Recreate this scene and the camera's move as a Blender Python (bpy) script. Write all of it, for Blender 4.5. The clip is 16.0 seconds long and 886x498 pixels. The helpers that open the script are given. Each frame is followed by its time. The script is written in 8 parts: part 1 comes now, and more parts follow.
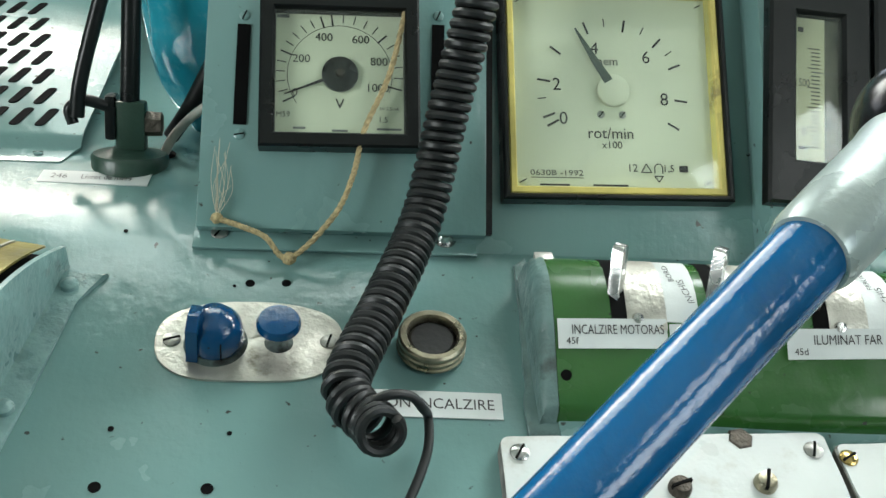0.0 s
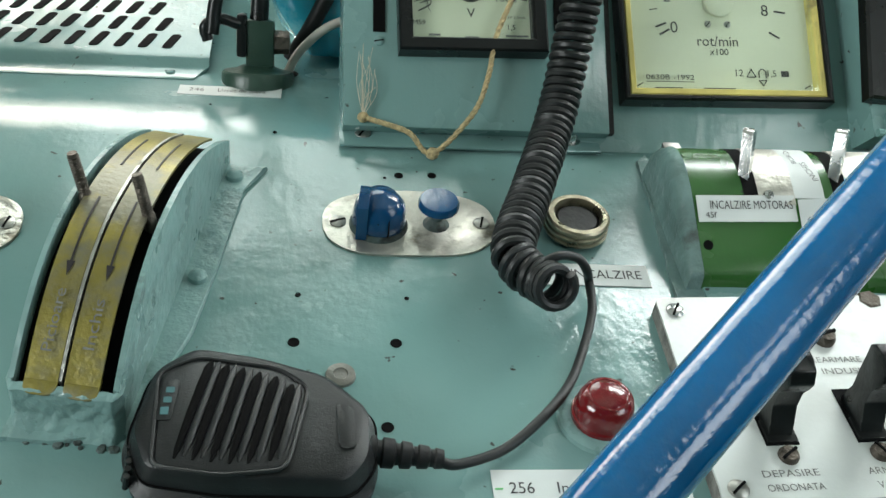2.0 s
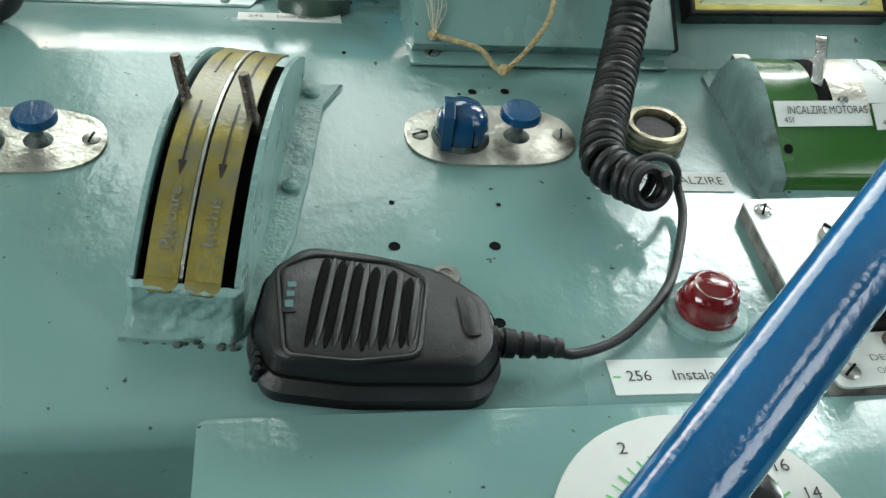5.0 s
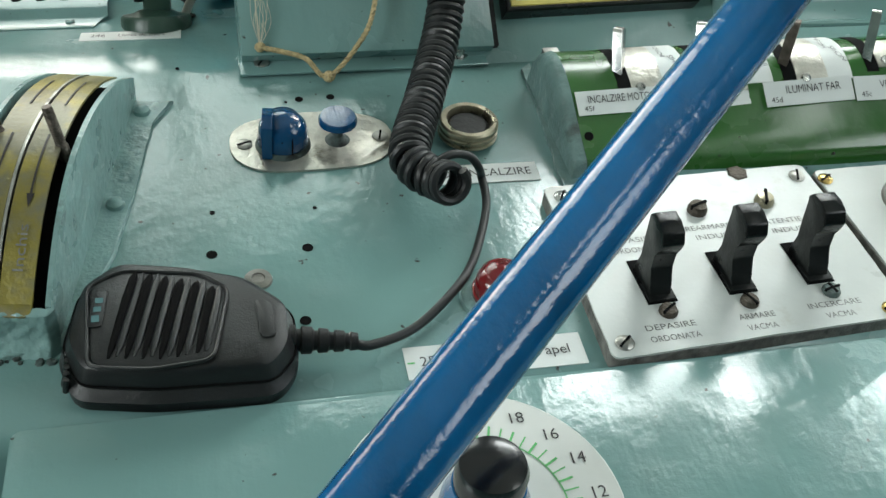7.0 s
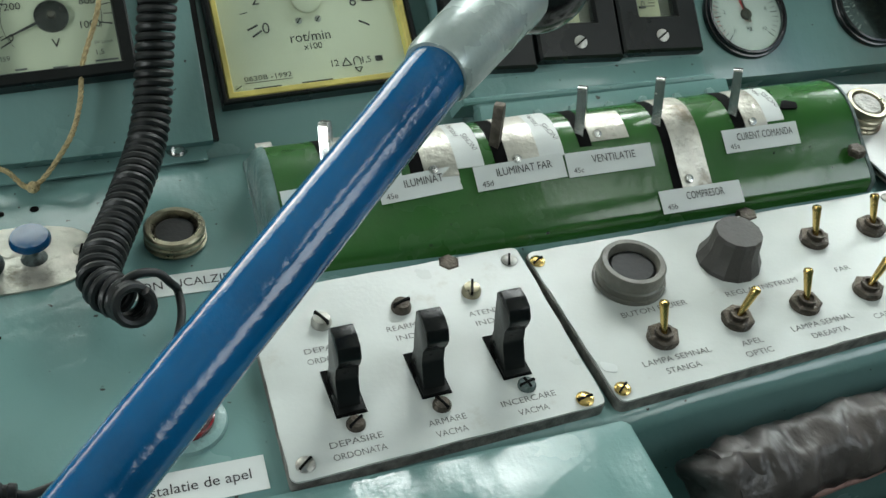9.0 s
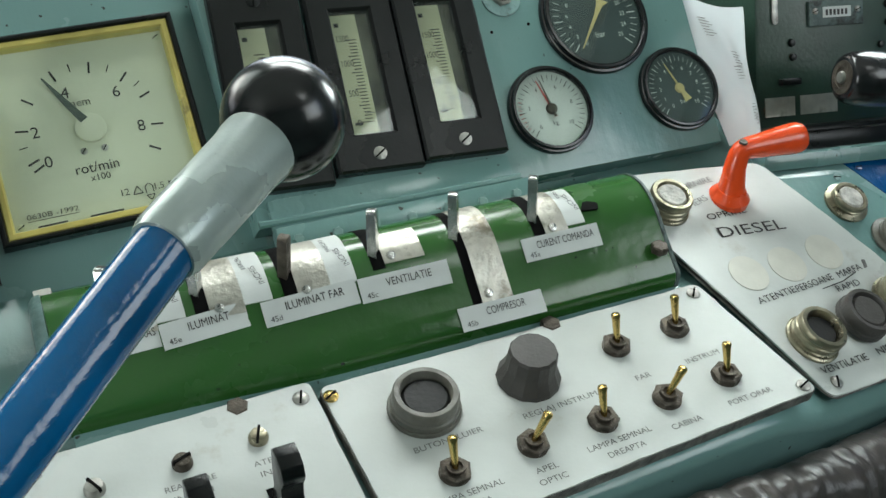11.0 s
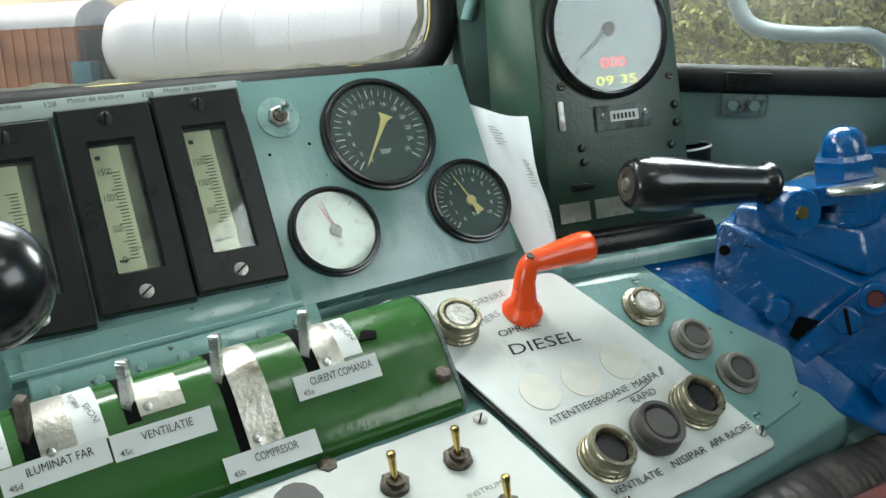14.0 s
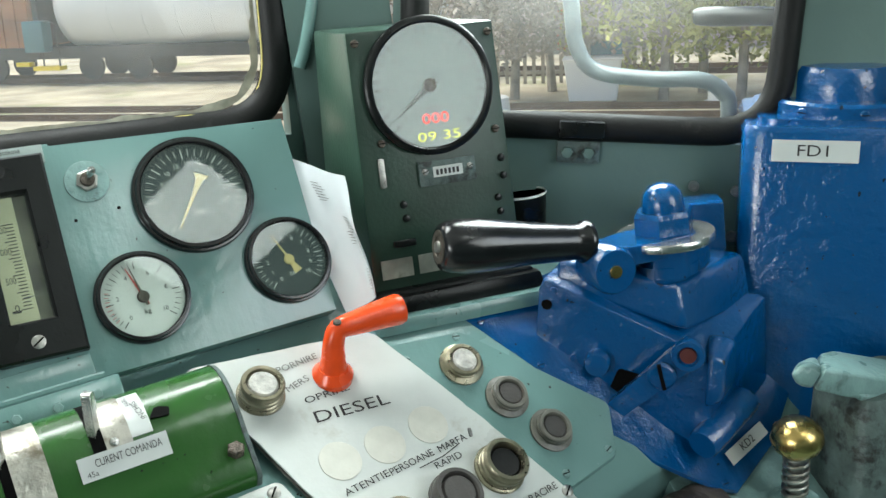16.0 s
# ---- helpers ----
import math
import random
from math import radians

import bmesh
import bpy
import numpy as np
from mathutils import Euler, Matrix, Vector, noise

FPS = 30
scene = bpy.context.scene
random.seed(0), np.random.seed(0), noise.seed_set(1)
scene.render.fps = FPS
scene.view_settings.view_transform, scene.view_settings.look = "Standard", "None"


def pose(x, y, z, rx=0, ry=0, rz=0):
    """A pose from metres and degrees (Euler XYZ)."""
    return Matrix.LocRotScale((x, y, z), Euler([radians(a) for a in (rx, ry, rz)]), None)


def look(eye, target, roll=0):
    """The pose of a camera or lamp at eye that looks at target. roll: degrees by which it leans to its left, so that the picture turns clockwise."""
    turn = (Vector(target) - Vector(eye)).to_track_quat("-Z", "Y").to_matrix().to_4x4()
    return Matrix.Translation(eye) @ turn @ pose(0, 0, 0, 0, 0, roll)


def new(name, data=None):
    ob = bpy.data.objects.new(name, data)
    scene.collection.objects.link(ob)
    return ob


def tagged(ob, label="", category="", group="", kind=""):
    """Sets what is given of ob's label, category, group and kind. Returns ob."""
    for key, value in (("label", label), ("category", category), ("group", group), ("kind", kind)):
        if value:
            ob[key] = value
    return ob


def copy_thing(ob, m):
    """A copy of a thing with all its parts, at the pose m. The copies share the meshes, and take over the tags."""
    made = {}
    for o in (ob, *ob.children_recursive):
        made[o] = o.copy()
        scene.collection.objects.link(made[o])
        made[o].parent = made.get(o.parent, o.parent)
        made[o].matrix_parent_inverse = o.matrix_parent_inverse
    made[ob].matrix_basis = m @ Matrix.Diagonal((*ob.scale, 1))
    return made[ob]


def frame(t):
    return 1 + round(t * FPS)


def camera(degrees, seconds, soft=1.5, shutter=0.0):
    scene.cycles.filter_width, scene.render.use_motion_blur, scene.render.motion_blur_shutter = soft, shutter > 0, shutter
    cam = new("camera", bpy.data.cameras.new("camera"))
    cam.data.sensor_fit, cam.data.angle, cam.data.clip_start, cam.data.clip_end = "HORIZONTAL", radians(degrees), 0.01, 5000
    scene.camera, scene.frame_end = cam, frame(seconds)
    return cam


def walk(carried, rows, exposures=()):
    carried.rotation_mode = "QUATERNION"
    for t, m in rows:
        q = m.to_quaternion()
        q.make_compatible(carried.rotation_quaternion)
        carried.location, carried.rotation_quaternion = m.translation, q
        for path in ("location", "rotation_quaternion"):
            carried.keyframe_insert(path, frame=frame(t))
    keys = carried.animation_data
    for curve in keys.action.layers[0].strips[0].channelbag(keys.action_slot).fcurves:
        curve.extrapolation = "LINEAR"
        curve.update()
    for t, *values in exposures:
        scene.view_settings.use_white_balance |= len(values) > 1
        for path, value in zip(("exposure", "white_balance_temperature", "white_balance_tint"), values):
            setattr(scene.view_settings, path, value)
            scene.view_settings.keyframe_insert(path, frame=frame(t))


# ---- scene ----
cam = camera(46.00, 16.0)
PATH = [
    (0, (0.0000, -0.0720, 1.3050), (0.1154, 0.8805, 1.0231), 3.80),
    (0.5, (-0.0270, -0.0872, 1.2861), (0.0979, 0.8643, 1.0051), 3.60),
    (1, (-0.0576, -0.1020, 1.2653), (0.0783, 0.8496, 0.9894), 3.56),
    (1.5, (-0.0882, -0.1141, 1.2471), (0.0549, 0.8374, 0.9745), 3.42),
    (2, (-0.1142, -0.1240, 1.2352), (0.0330, 0.8282, 0.9674), 3.31),
    (2.5, (-0.1323, -0.1347, 1.2280), (0.0189, 0.8171, 0.9610), 2.95),
    (3, (-0.1507, -0.1315, 1.2244), (0.0085, 0.8191, 0.9581), 2.89),
    (3.5, (-0.1766, -0.1267, 1.2155), (-0.0068, 0.8230, 0.9525), 3.22),
    (3.7, (-0.1869, -0.1239, 1.2128), (-0.0130, 0.8243, 0.9472), 3.24),
    (5.8, (-0.1866, -0.1335, 1.1796), (-0.0152, 0.8074, 0.8875), 1.71),
    (6, (-0.1755, -0.1389, 1.1837), (-0.0091, 0.8012, 0.8862), 1.44),
    (6.5, (-0.1384, -0.1566, 1.1965), (0.0251, 0.7817, 0.8917), 0.21),
    (7, (-0.1074, -0.1822, 1.2175), (0.1042, 0.7463, 0.9124), -0.77),
    (7.5, (-0.0802, -0.1900, 1.2237), (0.1496, 0.7336, 0.9168), -1.81),
    (8, (-0.0513, -0.1926, 1.2371), (0.2015, 0.7258, 0.9326), -2.43),
    (8.5, (-0.0064, -0.1938, 1.2552), (0.2655, 0.7186, 0.9491), -2.96),
    (9, (0.0323, -0.1910, 1.2683), (0.3214, 0.7175, 0.9666), -3.47),
    (9.5, (0.0684, -0.1890, 1.2806), (0.3637, 0.7176, 0.9788), -4.45),
    (10, (0.1028, -0.1894, 1.2955), (0.4141, 0.7115, 0.9933), -5.59),
    (10.2, (0.1146, -0.1912, 1.3055), (0.4341, 0.7069, 1.0032), -5.84),
    (12.3, (0.1733, -0.1914, 1.3368), (0.5702, 0.6905, 1.0822), -7.26),
    (12.5, (0.1845, -0.1927, 1.3390), (0.5878, 0.6872, 1.0878), -7.58),
    (13, (0.2034, -0.1910, 1.3402), (0.6280, 0.6807, 1.0952), -7.47),
    (13.5, (0.2271, -0.1925, 1.3464), (0.6618, 0.6751, 1.1048), -7.60),
    (14, (0.2486, -0.1980, 1.3519), (0.6943, 0.6648, 1.1135), -7.92),
    (14.5, (0.2649, -0.2003, 1.3558), (0.7278, 0.6536, 1.1182), -7.81),
    (15, (0.3013, -0.2174, 1.3763), (0.7672, 0.6304, 1.1227), -7.91),
    (15.5, (0.3349, -0.2317, 1.3956), (0.8074, 0.6089, 1.1310), -7.68),
    (16, (0.3737, -0.2498, 1.4177), (0.8411, 0.5891, 1.1387), -7.54),
]
walk(cam, [(t, look(eye, target, roll)) for t, eye, target, roll in PATH], [(0, 1.16), (3.7, 1.12), (6, 1.06), (6.8, 0.98), (8, 0.74), (10.2, 0.68), (12.5, 0.87), (14, 1.04), (16, 1.15)])

# ---- light ----
world = bpy.data.worlds.new("world")
scene.world = world
world.use_nodes = True
wn = world.node_tree.nodes
sky = wn.new("ShaderNodeTexSky")
sky.sky_type, sky.sun_disc = "NISHITA", False
sky.sun_elevation, sky.sun_rotation = radians(48), radians(-30)
sky.air_density, sky.dust_density, sky.ozone_density = 1.0, 4.0, 1.0
world.node_tree.links.new(sky.outputs[0], wn["Background"].inputs[0])
wn["Background"].inputs[1].default_value = 0.15

sun = new("sun", bpy.data.lights.new("sun", "SUN"))
sun.data.energy, sun.data.angle, sun.data.color = 1.5, radians(25), (1.0, 0.97, 0.92)
sun.matrix_world = look((0, 0, 0), (0.45, -0.55, -0.75))


def window_lamp(name, m, w, h, power, color=(0.93, 1.0, 0.98)):
    lamp = new(name, bpy.data.lights.new(name, "AREA"))
    lamp.data.shape, lamp.data.size, lamp.data.size_y = "RECTANGLE", w, h
    lamp.data.energy, lamp.data.color = power, color
    lamp.matrix_world = m
    return lamp


# daylight that comes in by the front window, the corner window and the two cab doors' windows
window_lamp("front_daylight", pose(-0.14, 1.40, 1.32, 36) @ pose(0, 0.03, 0.67, 90) @ pose(0, 0, 0, 180), 0.54, 0.56, 2.2)
window_lamp("near_front_daylight", look((0.53, 0.735, 1.66), (0.45, 0.0, 1.25)), 0.42, 0.36, 4.6)
window_lamp("corner_daylight", look((1.06, 0.60, 1.50), (0.4, -0.3, 1.10)), 0.28, 0.26, 2.8)
window_lamp("side_daylight", look((1.30, -0.75, 1.55), (0.0, -0.1, 1.0)), 0.8, 0.6, 3.6)
# added lamp under the closed ceiling, for the bright wedge reflected in the gauge glasses
window_lamp("roof_hatch_daylight", look((1.0, -0.55, 2.235), (0.9, -0.45, 1.2)), 0.30, 0.50, 1.25)
window_lamp("far_side_daylight", look((-1.75, -0.55, 1.55), (0.0, 0.2, 1.0)), 0.9, 0.66, 12.5)

# ---- materials ----


def material(name, color, rough=0.5, metal=0.0, var=0.12, scale=40.0, bump=0.15, fine=400.0, dirt=None, dirt_at=0.62,
             coat=0.0, spec=0.5, trans=0.0, emit=0.0, streak=1.0, rough_var=0.12):
    """Base colour with broad stains and fine grain, and a fine relief."""
    m = bpy.data.materials.new(name)
    m.use_nodes = True
    n, l = m.node_tree.nodes, m.node_tree.links
    b = n["Principled BSDF"]
    tc, mp = n.new("ShaderNodeTexCoord"), n.new("ShaderNodeMapping")
    l.new(tc.outputs["Object"], mp.inputs[0])
    mp.inputs["Scale"].default_value = (1.0, streak, 1.0)
    big, small = n.new("ShaderNodeTexNoise"), n.new("ShaderNodeTexNoise")
    for t, s, d in ((big, scale, 6.0), (small, fine, 3.0)):
        t.inputs["Scale"].default_value, t.inputs["Detail"].default_value = s, d
        l.new(mp.outputs[0], t.inputs["Vector"])
    ramp = n.new("ShaderNodeValToRGB")
    ramp.color_ramp.elements[0].position, ramp.color_ramp.elements[1].position = 0.3, 0.7
    ramp.color_ramp.elements[0].color = (*[c * (1 - var) for c in color], 1)
    ramp.color_ramp.elements[1].color = (*[min(1, c * (1 + var)) for c in color], 1)
    l.new(big.outputs["Fac"], ramp.inputs[0])
    out = ramp.outputs[0]
    if dirt:
        mask, mix = n.new("ShaderNodeValToRGB"), n.new("ShaderNodeMix")
        grime = n.new("ShaderNodeTexNoise")
        grime.inputs["Scale"].default_value, grime.inputs["Detail"].default_value = scale * 0.6, 9.0
        grime.inputs["Roughness"].default_value = 0.68
        l.new(mp.outputs[0], grime.inputs["Vector"])
        mask.color_ramp.elements[0].position, mask.color_ramp.elements[1].position = dirt_at, dirt_at + 0.12
        l.new(grime.outputs["Fac"], mask.inputs[0])
        mix.data_type = "RGBA"
        mix.inputs[7].default_value = (*dirt, 1)
        l.new(mask.outputs[0], mix.inputs[0])
        l.new(out, mix.inputs[6])
        out = mix.outputs[2]
    l.new(out, b.inputs["Base Color"])
    rr = n.new("ShaderNodeMapRange")
    rr.inputs["To Min"].default_value, rr.inputs["To Max"].default_value = max(0.02, rough - rough_var), min(1, rough + rough_var)
    l.new(big.outputs["Fac"], rr.inputs["Value"])
    l.new(rr.outputs[0], b.inputs["Roughness"])
    b.inputs["Metallic"].default_value = metal
    b.inputs["Specular IOR Level"].default_value = spec
    b.inputs["Coat Weight"].default_value = coat
    b.inputs["Coat Roughness"].default_value = 0.12
    b.inputs["Transmission Weight"].default_value = trans
    if emit:
        b.inputs["Emission Color"].default_value = (*color, 1)
        b.inputs["Emission Strength"].default_value = emit
    if bump:
        add, bp = n.new("ShaderNodeMath"), n.new("ShaderNodeBump")
        add.operation = "MULTIPLY_ADD"
        add.inputs[1].default_value = 0.35
        l.new(small.outputs["Fac"], add.inputs[0])
        l.new(big.outputs["Fac"], add.inputs[2])
        bp.inputs["Strength"].default_value, bp.inputs["Distance"].default_value = bump, 0.004
        l.new(add.outputs[0], bp.inputs["Height"])
        l.new(bp.outputs[0], b.inputs["Normal"])
    return m


def glass(name, rough=0.02, tint=(0.95, 1, 0.98), ior=1.45, smear=0.0):
    """Clear glass, with a faint greasy film where smear is given."""
    m = bpy.data.materials.new(name)
    m.use_nodes = True
    n, l = m.node_tree.nodes, m.node_tree.links
    n.remove(n["Principled BSDF"])
    clear, gloss, mix = n.new("ShaderNodeBsdfTransparent"), n.new("ShaderNodeBsdfGlossy"), n.new("ShaderNodeMixShader")
    fres = n.new("ShaderNodeFresnel")
    fres.inputs[0].default_value = ior
    clear.inputs[0].default_value = (*tint, 1)
    gloss.inputs["Roughness"].default_value = rough
    l.new(fres.outputs[0], mix.inputs[0])
    l.new(clear.outputs[0], mix.inputs[1])
    l.new(gloss.outputs[0], mix.inputs[2])
    last = mix
    if smear:
        film, haze, nz, rp, tc = (n.new("ShaderNode" + k) for k in ("MixShader", "BsdfTranslucent", "TexNoise", "ValToRGB", "TexCoord"))
        haze.inputs[0].default_value = (0.8, 0.82, 0.78, 1)
        nz.inputs["Scale"].default_value, nz.inputs["Detail"].default_value = 5.0, 9.0
        rp.color_ramp.elements[0].position, rp.color_ramp.elements[1].position = 0.4, 0.8
        rp.color_ramp.elements[0].color = (smear * 0.3,) * 3 + (1,)
        rp.color_ramp.elements[1].color = (smear,) * 3 + (1,)
        l.new(tc.outputs["Object"], nz.inputs["Vector"])
        l.new(nz.outputs["Fac"], rp.inputs[0])
        l.new(rp.outputs[0], film.inputs[0])
        l.new(mix.outputs[0], film.inputs[1])
        l.new(haze.outputs[0], film.inputs[2])
        last = film
    l.new(last.outputs[0], n["Material Output"].inputs[0])
    return m


def brushed_paint(name, color, rough=0.3, stain=(0, 0, 0), chip=(0.02, 0.02, 0.02), lumps=0.5, coat=0.2, chips=0.06, size=1.0, spec=0.5):
    """Thick brushed-on enamel: sags, patches of small blisters, scuffs, stains and chips."""
    m = bpy.data.materials.new(name)
    m.use_nodes = True
    n, l = m.node_tree.nodes, m.node_tree.links
    b = n["Principled BSDF"]
    tc = n.new("ShaderNodeTexCoord")

    def grain(scale, detail, rough_n=0.55, stretch=(1, 1, 1)):
        t, mp = n.new("ShaderNodeTexNoise"), n.new("ShaderNodeMapping")
        mp.inputs["Scale"].default_value = stretch
        l.new(tc.outputs["Object"], mp.inputs[0])
        l.new(mp.outputs[0], t.inputs["Vector"])
        t.inputs["Scale"].default_value, t.inputs["Detail"].default_value, t.inputs["Roughness"].default_value = scale / size, detail, rough_n
        return t.outputs["Fac"]

    def ramp(src, a, c, lo=0.0, hi=1.0):
        r = n.new("ShaderNodeMapRange")
        r.clamp = True
        for k, v in (("From Min", a), ("From Max", c), ("To Min", lo), ("To Max", hi)):
            r.inputs[k].default_value = v
        l.new(src, r.inputs["Value"])
        return r.outputs[0]

    def math_node(op, a, c):
        q = n.new("ShaderNodeMath")
        q.operation = op
        for k, v in ((0, a), (1, c)):
            if isinstance(v, float):
                q.inputs[k].default_value = v
            else:
                l.new(v, q.inputs[k])
        return q.outputs[0]

    def mix(fac, a, c):
        q = n.new("ShaderNodeMix")
        q.data_type = "RGBA"
        l.new(fac, q.inputs[0])
        for k, v in ((6, a), (7, c)):
            if isinstance(v, tuple):
                q.inputs[k].default_value = (*v, 1)
            else:
                l.new(v, q.inputs[k])
        return q.outputs[2]

    broad, mid = grain(5, 5), grain(26, 6, 0.62)
    fine, patch = grain(190, 4, 0.6), grain(11, 4, 0.6)
    streak = grain(70, 3, 0.5, (1.0, 0.12, 1.0))
    col = mix(ramp(broad, 0.3, 0.7), tuple(c * 0.94 for c in color), tuple(c * 1.05 for c in color))
    col = mix(ramp(mid, 0.60, 0.85, 0.0, 0.12), col, tuple(min(1, c * 1.12) for c in color))
    col = mix(ramp(patch, 0.62, 0.82, 0.0, 0.22), col, stain)
    col = mix(ramp(grain(150, 2, 0.4), 0.76 - chips * 0.5, 0.80 - chips * 0.5), col, chip)
    col = mix(ramp(grain(60, 7, 0.75, (0.35, 1.0, 1.0)), 0.66, 0.80, 0.0, 0.35), col, tuple(min(1, c * 1.5 + 0.05 * min(1, min(color) * 8)) for c in color))
    l.new(col, b.inputs["Base Color"])
    rr = math_node("ADD", ramp(broad, 0.3, 0.7, rough - 0.06, rough + 0.07), ramp(patch, 0.42, 0.62, -0.05, 0.13))
    l.new(rr, b.inputs["Roughness"])
    b.inputs["Specular IOR Level"].default_value = spec
    b.inputs["Coat Weight"].default_value, b.inputs["Coat Roughness"].default_value = coat, 0.14
    blister = math_node("MULTIPLY", fine, ramp(patch, 0.48, 0.66, 0.05, 1.0))
    h = math_node("ADD", math_node("MULTIPLY", mid, 0.45), math_node("MULTIPLY", blister, 0.20))
    h = math_node("ADD", h, math_node("MULTIPLY", streak, 0.26))
    bp = n.new("ShaderNodeBump")
    bp.inputs["Strength"].default_value, bp.inputs["Distance"].default_value = lumps, 0.0045 * size
    l.new(h, bp.inputs["Height"])
    l.new(bp.outputs[0], b.inputs["Normal"])
    return m


GREY = brushed_paint("grey_green_enamel", (0.152, 0.270, 0.258), 0.13, (0.150, 0.222, 0.205), (0.05, 0.055, 0.05), 0.42, 0.25)
GREY_DARK = material("grey_green_wall_paint", (0.105, 0.165, 0.15), 0.45, var=0.12, scale=6, bump=0.2, fine=120)
GREY_WORN = material("worn_grey_enamel", (0.19, 0.31, 0.295), 0.3, var=0.2, scale=45, bump=0.5, fine=180, dirt=(0.07, 0.085, 0.08), dirt_at=0.6)
RINGGREY = material("dull_painted_ring", (0.145, 0.140, 0.118), 0.36, var=0.25, scale=60, bump=0.3, fine=300, dirt=(0.09, 0.085, 0.07), dirt_at=0.58)
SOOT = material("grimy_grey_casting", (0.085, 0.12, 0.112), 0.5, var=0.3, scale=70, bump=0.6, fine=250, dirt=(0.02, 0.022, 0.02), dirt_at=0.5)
GREEN = brushed_paint("dark_green_gloss_paint", (0.024, 0.096, 0.018), 0.20, (0.016, 0.070, 0.014), (0.012, 0.02, 0.01), 0.30, 0.3, 0.02, 0.8)
BOXGREEN = material("deep_green_hammer_paint", (0.024, 0.052, 0.037), 0.33, var=0.25, scale=16, bump=0.2, fine=300, dirt=(0.040, 0.074, 0.056), dirt_at=0.56)
WHITE = material("white_engraved_plastic", (0.535, 0.56, 0.535), 0.32, var=0.06, scale=22, bump=0.08, fine=300, dirt=(0.42, 0.41, 0.36), dirt_at=0.60)
PLATE_EDGE = material("chipped_plate_edge", (0.16, 0.155, 0.14), 0.6, var=0.5, scale=120, bump=0.6, fine=300)
BLUE = brushed_paint("bright_blue_gloss_paint", (0.0, 0.066, 0.215), 0.09, (0.0, 0.030, 0.13), (0.002, 0.012, 0.035), 1.7, 0.5, 0.08, 1.0, 0.6)
BLUE_BAR = material("blue_enamelled_tube", (0.0, 0.098, 0.262), 0.14, var=0.3, scale=18, bump=0.30, fine=200, coat=0.25,
                    dirt=(0.001, 0.075, 0.27), dirt_at=0.58, streak=0.4)
BLUE_KNOB = brushed_paint("hand_painted_blue", (0.001, 0.048, 0.135), 0.10, (0.001, 0.028, 0.09), (0.012, 0.016, 0.02), 1.0, 0.6, 0.10, 0.6)
BLACK = material("black_bakelite", (0.006, 0.007, 0.007), 0.3, spec=0.3, var=0.2, scale=30, bump=0.12, fine=300, dirt=(0.035, 0.035, 0.035), dirt_at=0.64)
GLOSSBLACK = material("polished_black_ball", (0.006, 0.006, 0.007), 0.22, var=0.3, scale=30, bump=0.08, fine=200, coat=0.2)
PLASTIC = material("matt_black_plastic", (0.008, 0.0085, 0.009), 0.33, spec=0.45, var=0.15, scale=60, bump=0.25, fine=1500)
RUBBER = material("black_rubber", (0.006, 0.006, 0.006), 0.5, spec=0.35, var=0.25, scale=25, bump=0.2, fine=300, dirt=(0.04, 0.04, 0.038), dirt_at=0.62)
CABLE = material("dark_coiled_cable_sheath", (0.012, 0.013, 0.013), 0.42, spec=0.4, var=0.12, scale=90, bump=0.06, fine=600)
# near-black, painted in place of the shade inside holes, slots and recesses
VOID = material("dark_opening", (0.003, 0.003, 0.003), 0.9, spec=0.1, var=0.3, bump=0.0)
STEEL = material("dull_steel", (0.42, 0.41, 0.38), 0.38, 1.0, var=0.25, scale=80, bump=0.25, fine=500, dirt=(0.12, 0.10, 0.08), dirt_at=0.58)
BRIGHT = material("bright_steel", (0.62, 0.62, 0.60), 0.24, 1.0, var=0.12, scale=70, bump=0.12, fine=600, dirt=(0.25, 0.23, 0.2), dirt_at=0.64)
PEWTER = material("tarnished_sheet_metal", (0.54, 0.52, 0.46), 0.36, 0.75, var=0.25, scale=45, bump=0.45, fine=250, dirt=(0.20, 0.175, 0.13), dirt_at=0.56)
DARKSTEEL = material("oxidised_bolt", (0.10, 0.085, 0.07), 0.45, 0.8, var=0.4, scale=120, bump=0.5, fine=500)
BRASS = material("worn_brass", (0.62, 0.44, 0.16), 0.25, 1.0, var=0.2, scale=60, bump=0.12, fine=500, dirt=(0.22, 0.15, 0.07), dirt_at=0.62)
BRASSPLATE = material("tarnished_brass_scale", (0.24, 0.20, 0.045), 0.38, 0.45, var=0.4, scale=22, bump=0.3, fine=300, dirt=(0.17, 0.16, 0.11), dirt_at=0.48)
NICKEL = material("nickel_bezel", (0.31, 0.28, 0.20), 0.3, 0.9, var=0.25, scale=90, bump=0.2, fine=600, dirt=(0.14, 0.12, 0.09), dirt_at=0.58)
GREYCAP = material("grey_phenolic_cap", (0.055, 0.050, 0.046), 0.5, var=0.2, scale=60, bump=0.2, fine=500)
ORANGE = material("orange_lever_paint", (0.80, 0.075, 0.012), 0.26, var=0.12, scale=40, bump=0.2, fine=200, coat=0.3, dirt=(0.45, 0.05, 0.015), dirt_at=0.68)
SILVERPAINT = material("pale_grey_sleeve_paint", (0.36, 0.42, 0.40), 0.28, 0.25, var=0.12, scale=25, bump=0.15, fine=260, coat=0.2)
PAPER = material("white_paper_label", (0.59, 0.615, 0.595), 0.55, var=0.04, scale=30, bump=0.05, fine=500)
SHEET = material("thin_written_paper", (0.68, 0.72, 0.74), 0.7, var=0.05, scale=12, bump=0.1, fine=100)
INK = material("black_ink", (0.016, 0.012, 0.013), 0.5, var=0.05, bump=0.0)
INKGREY = material("worn_engraving", (0.15, 0.15, 0.143), 0.6, var=0.3, scale=200, bump=0.0)
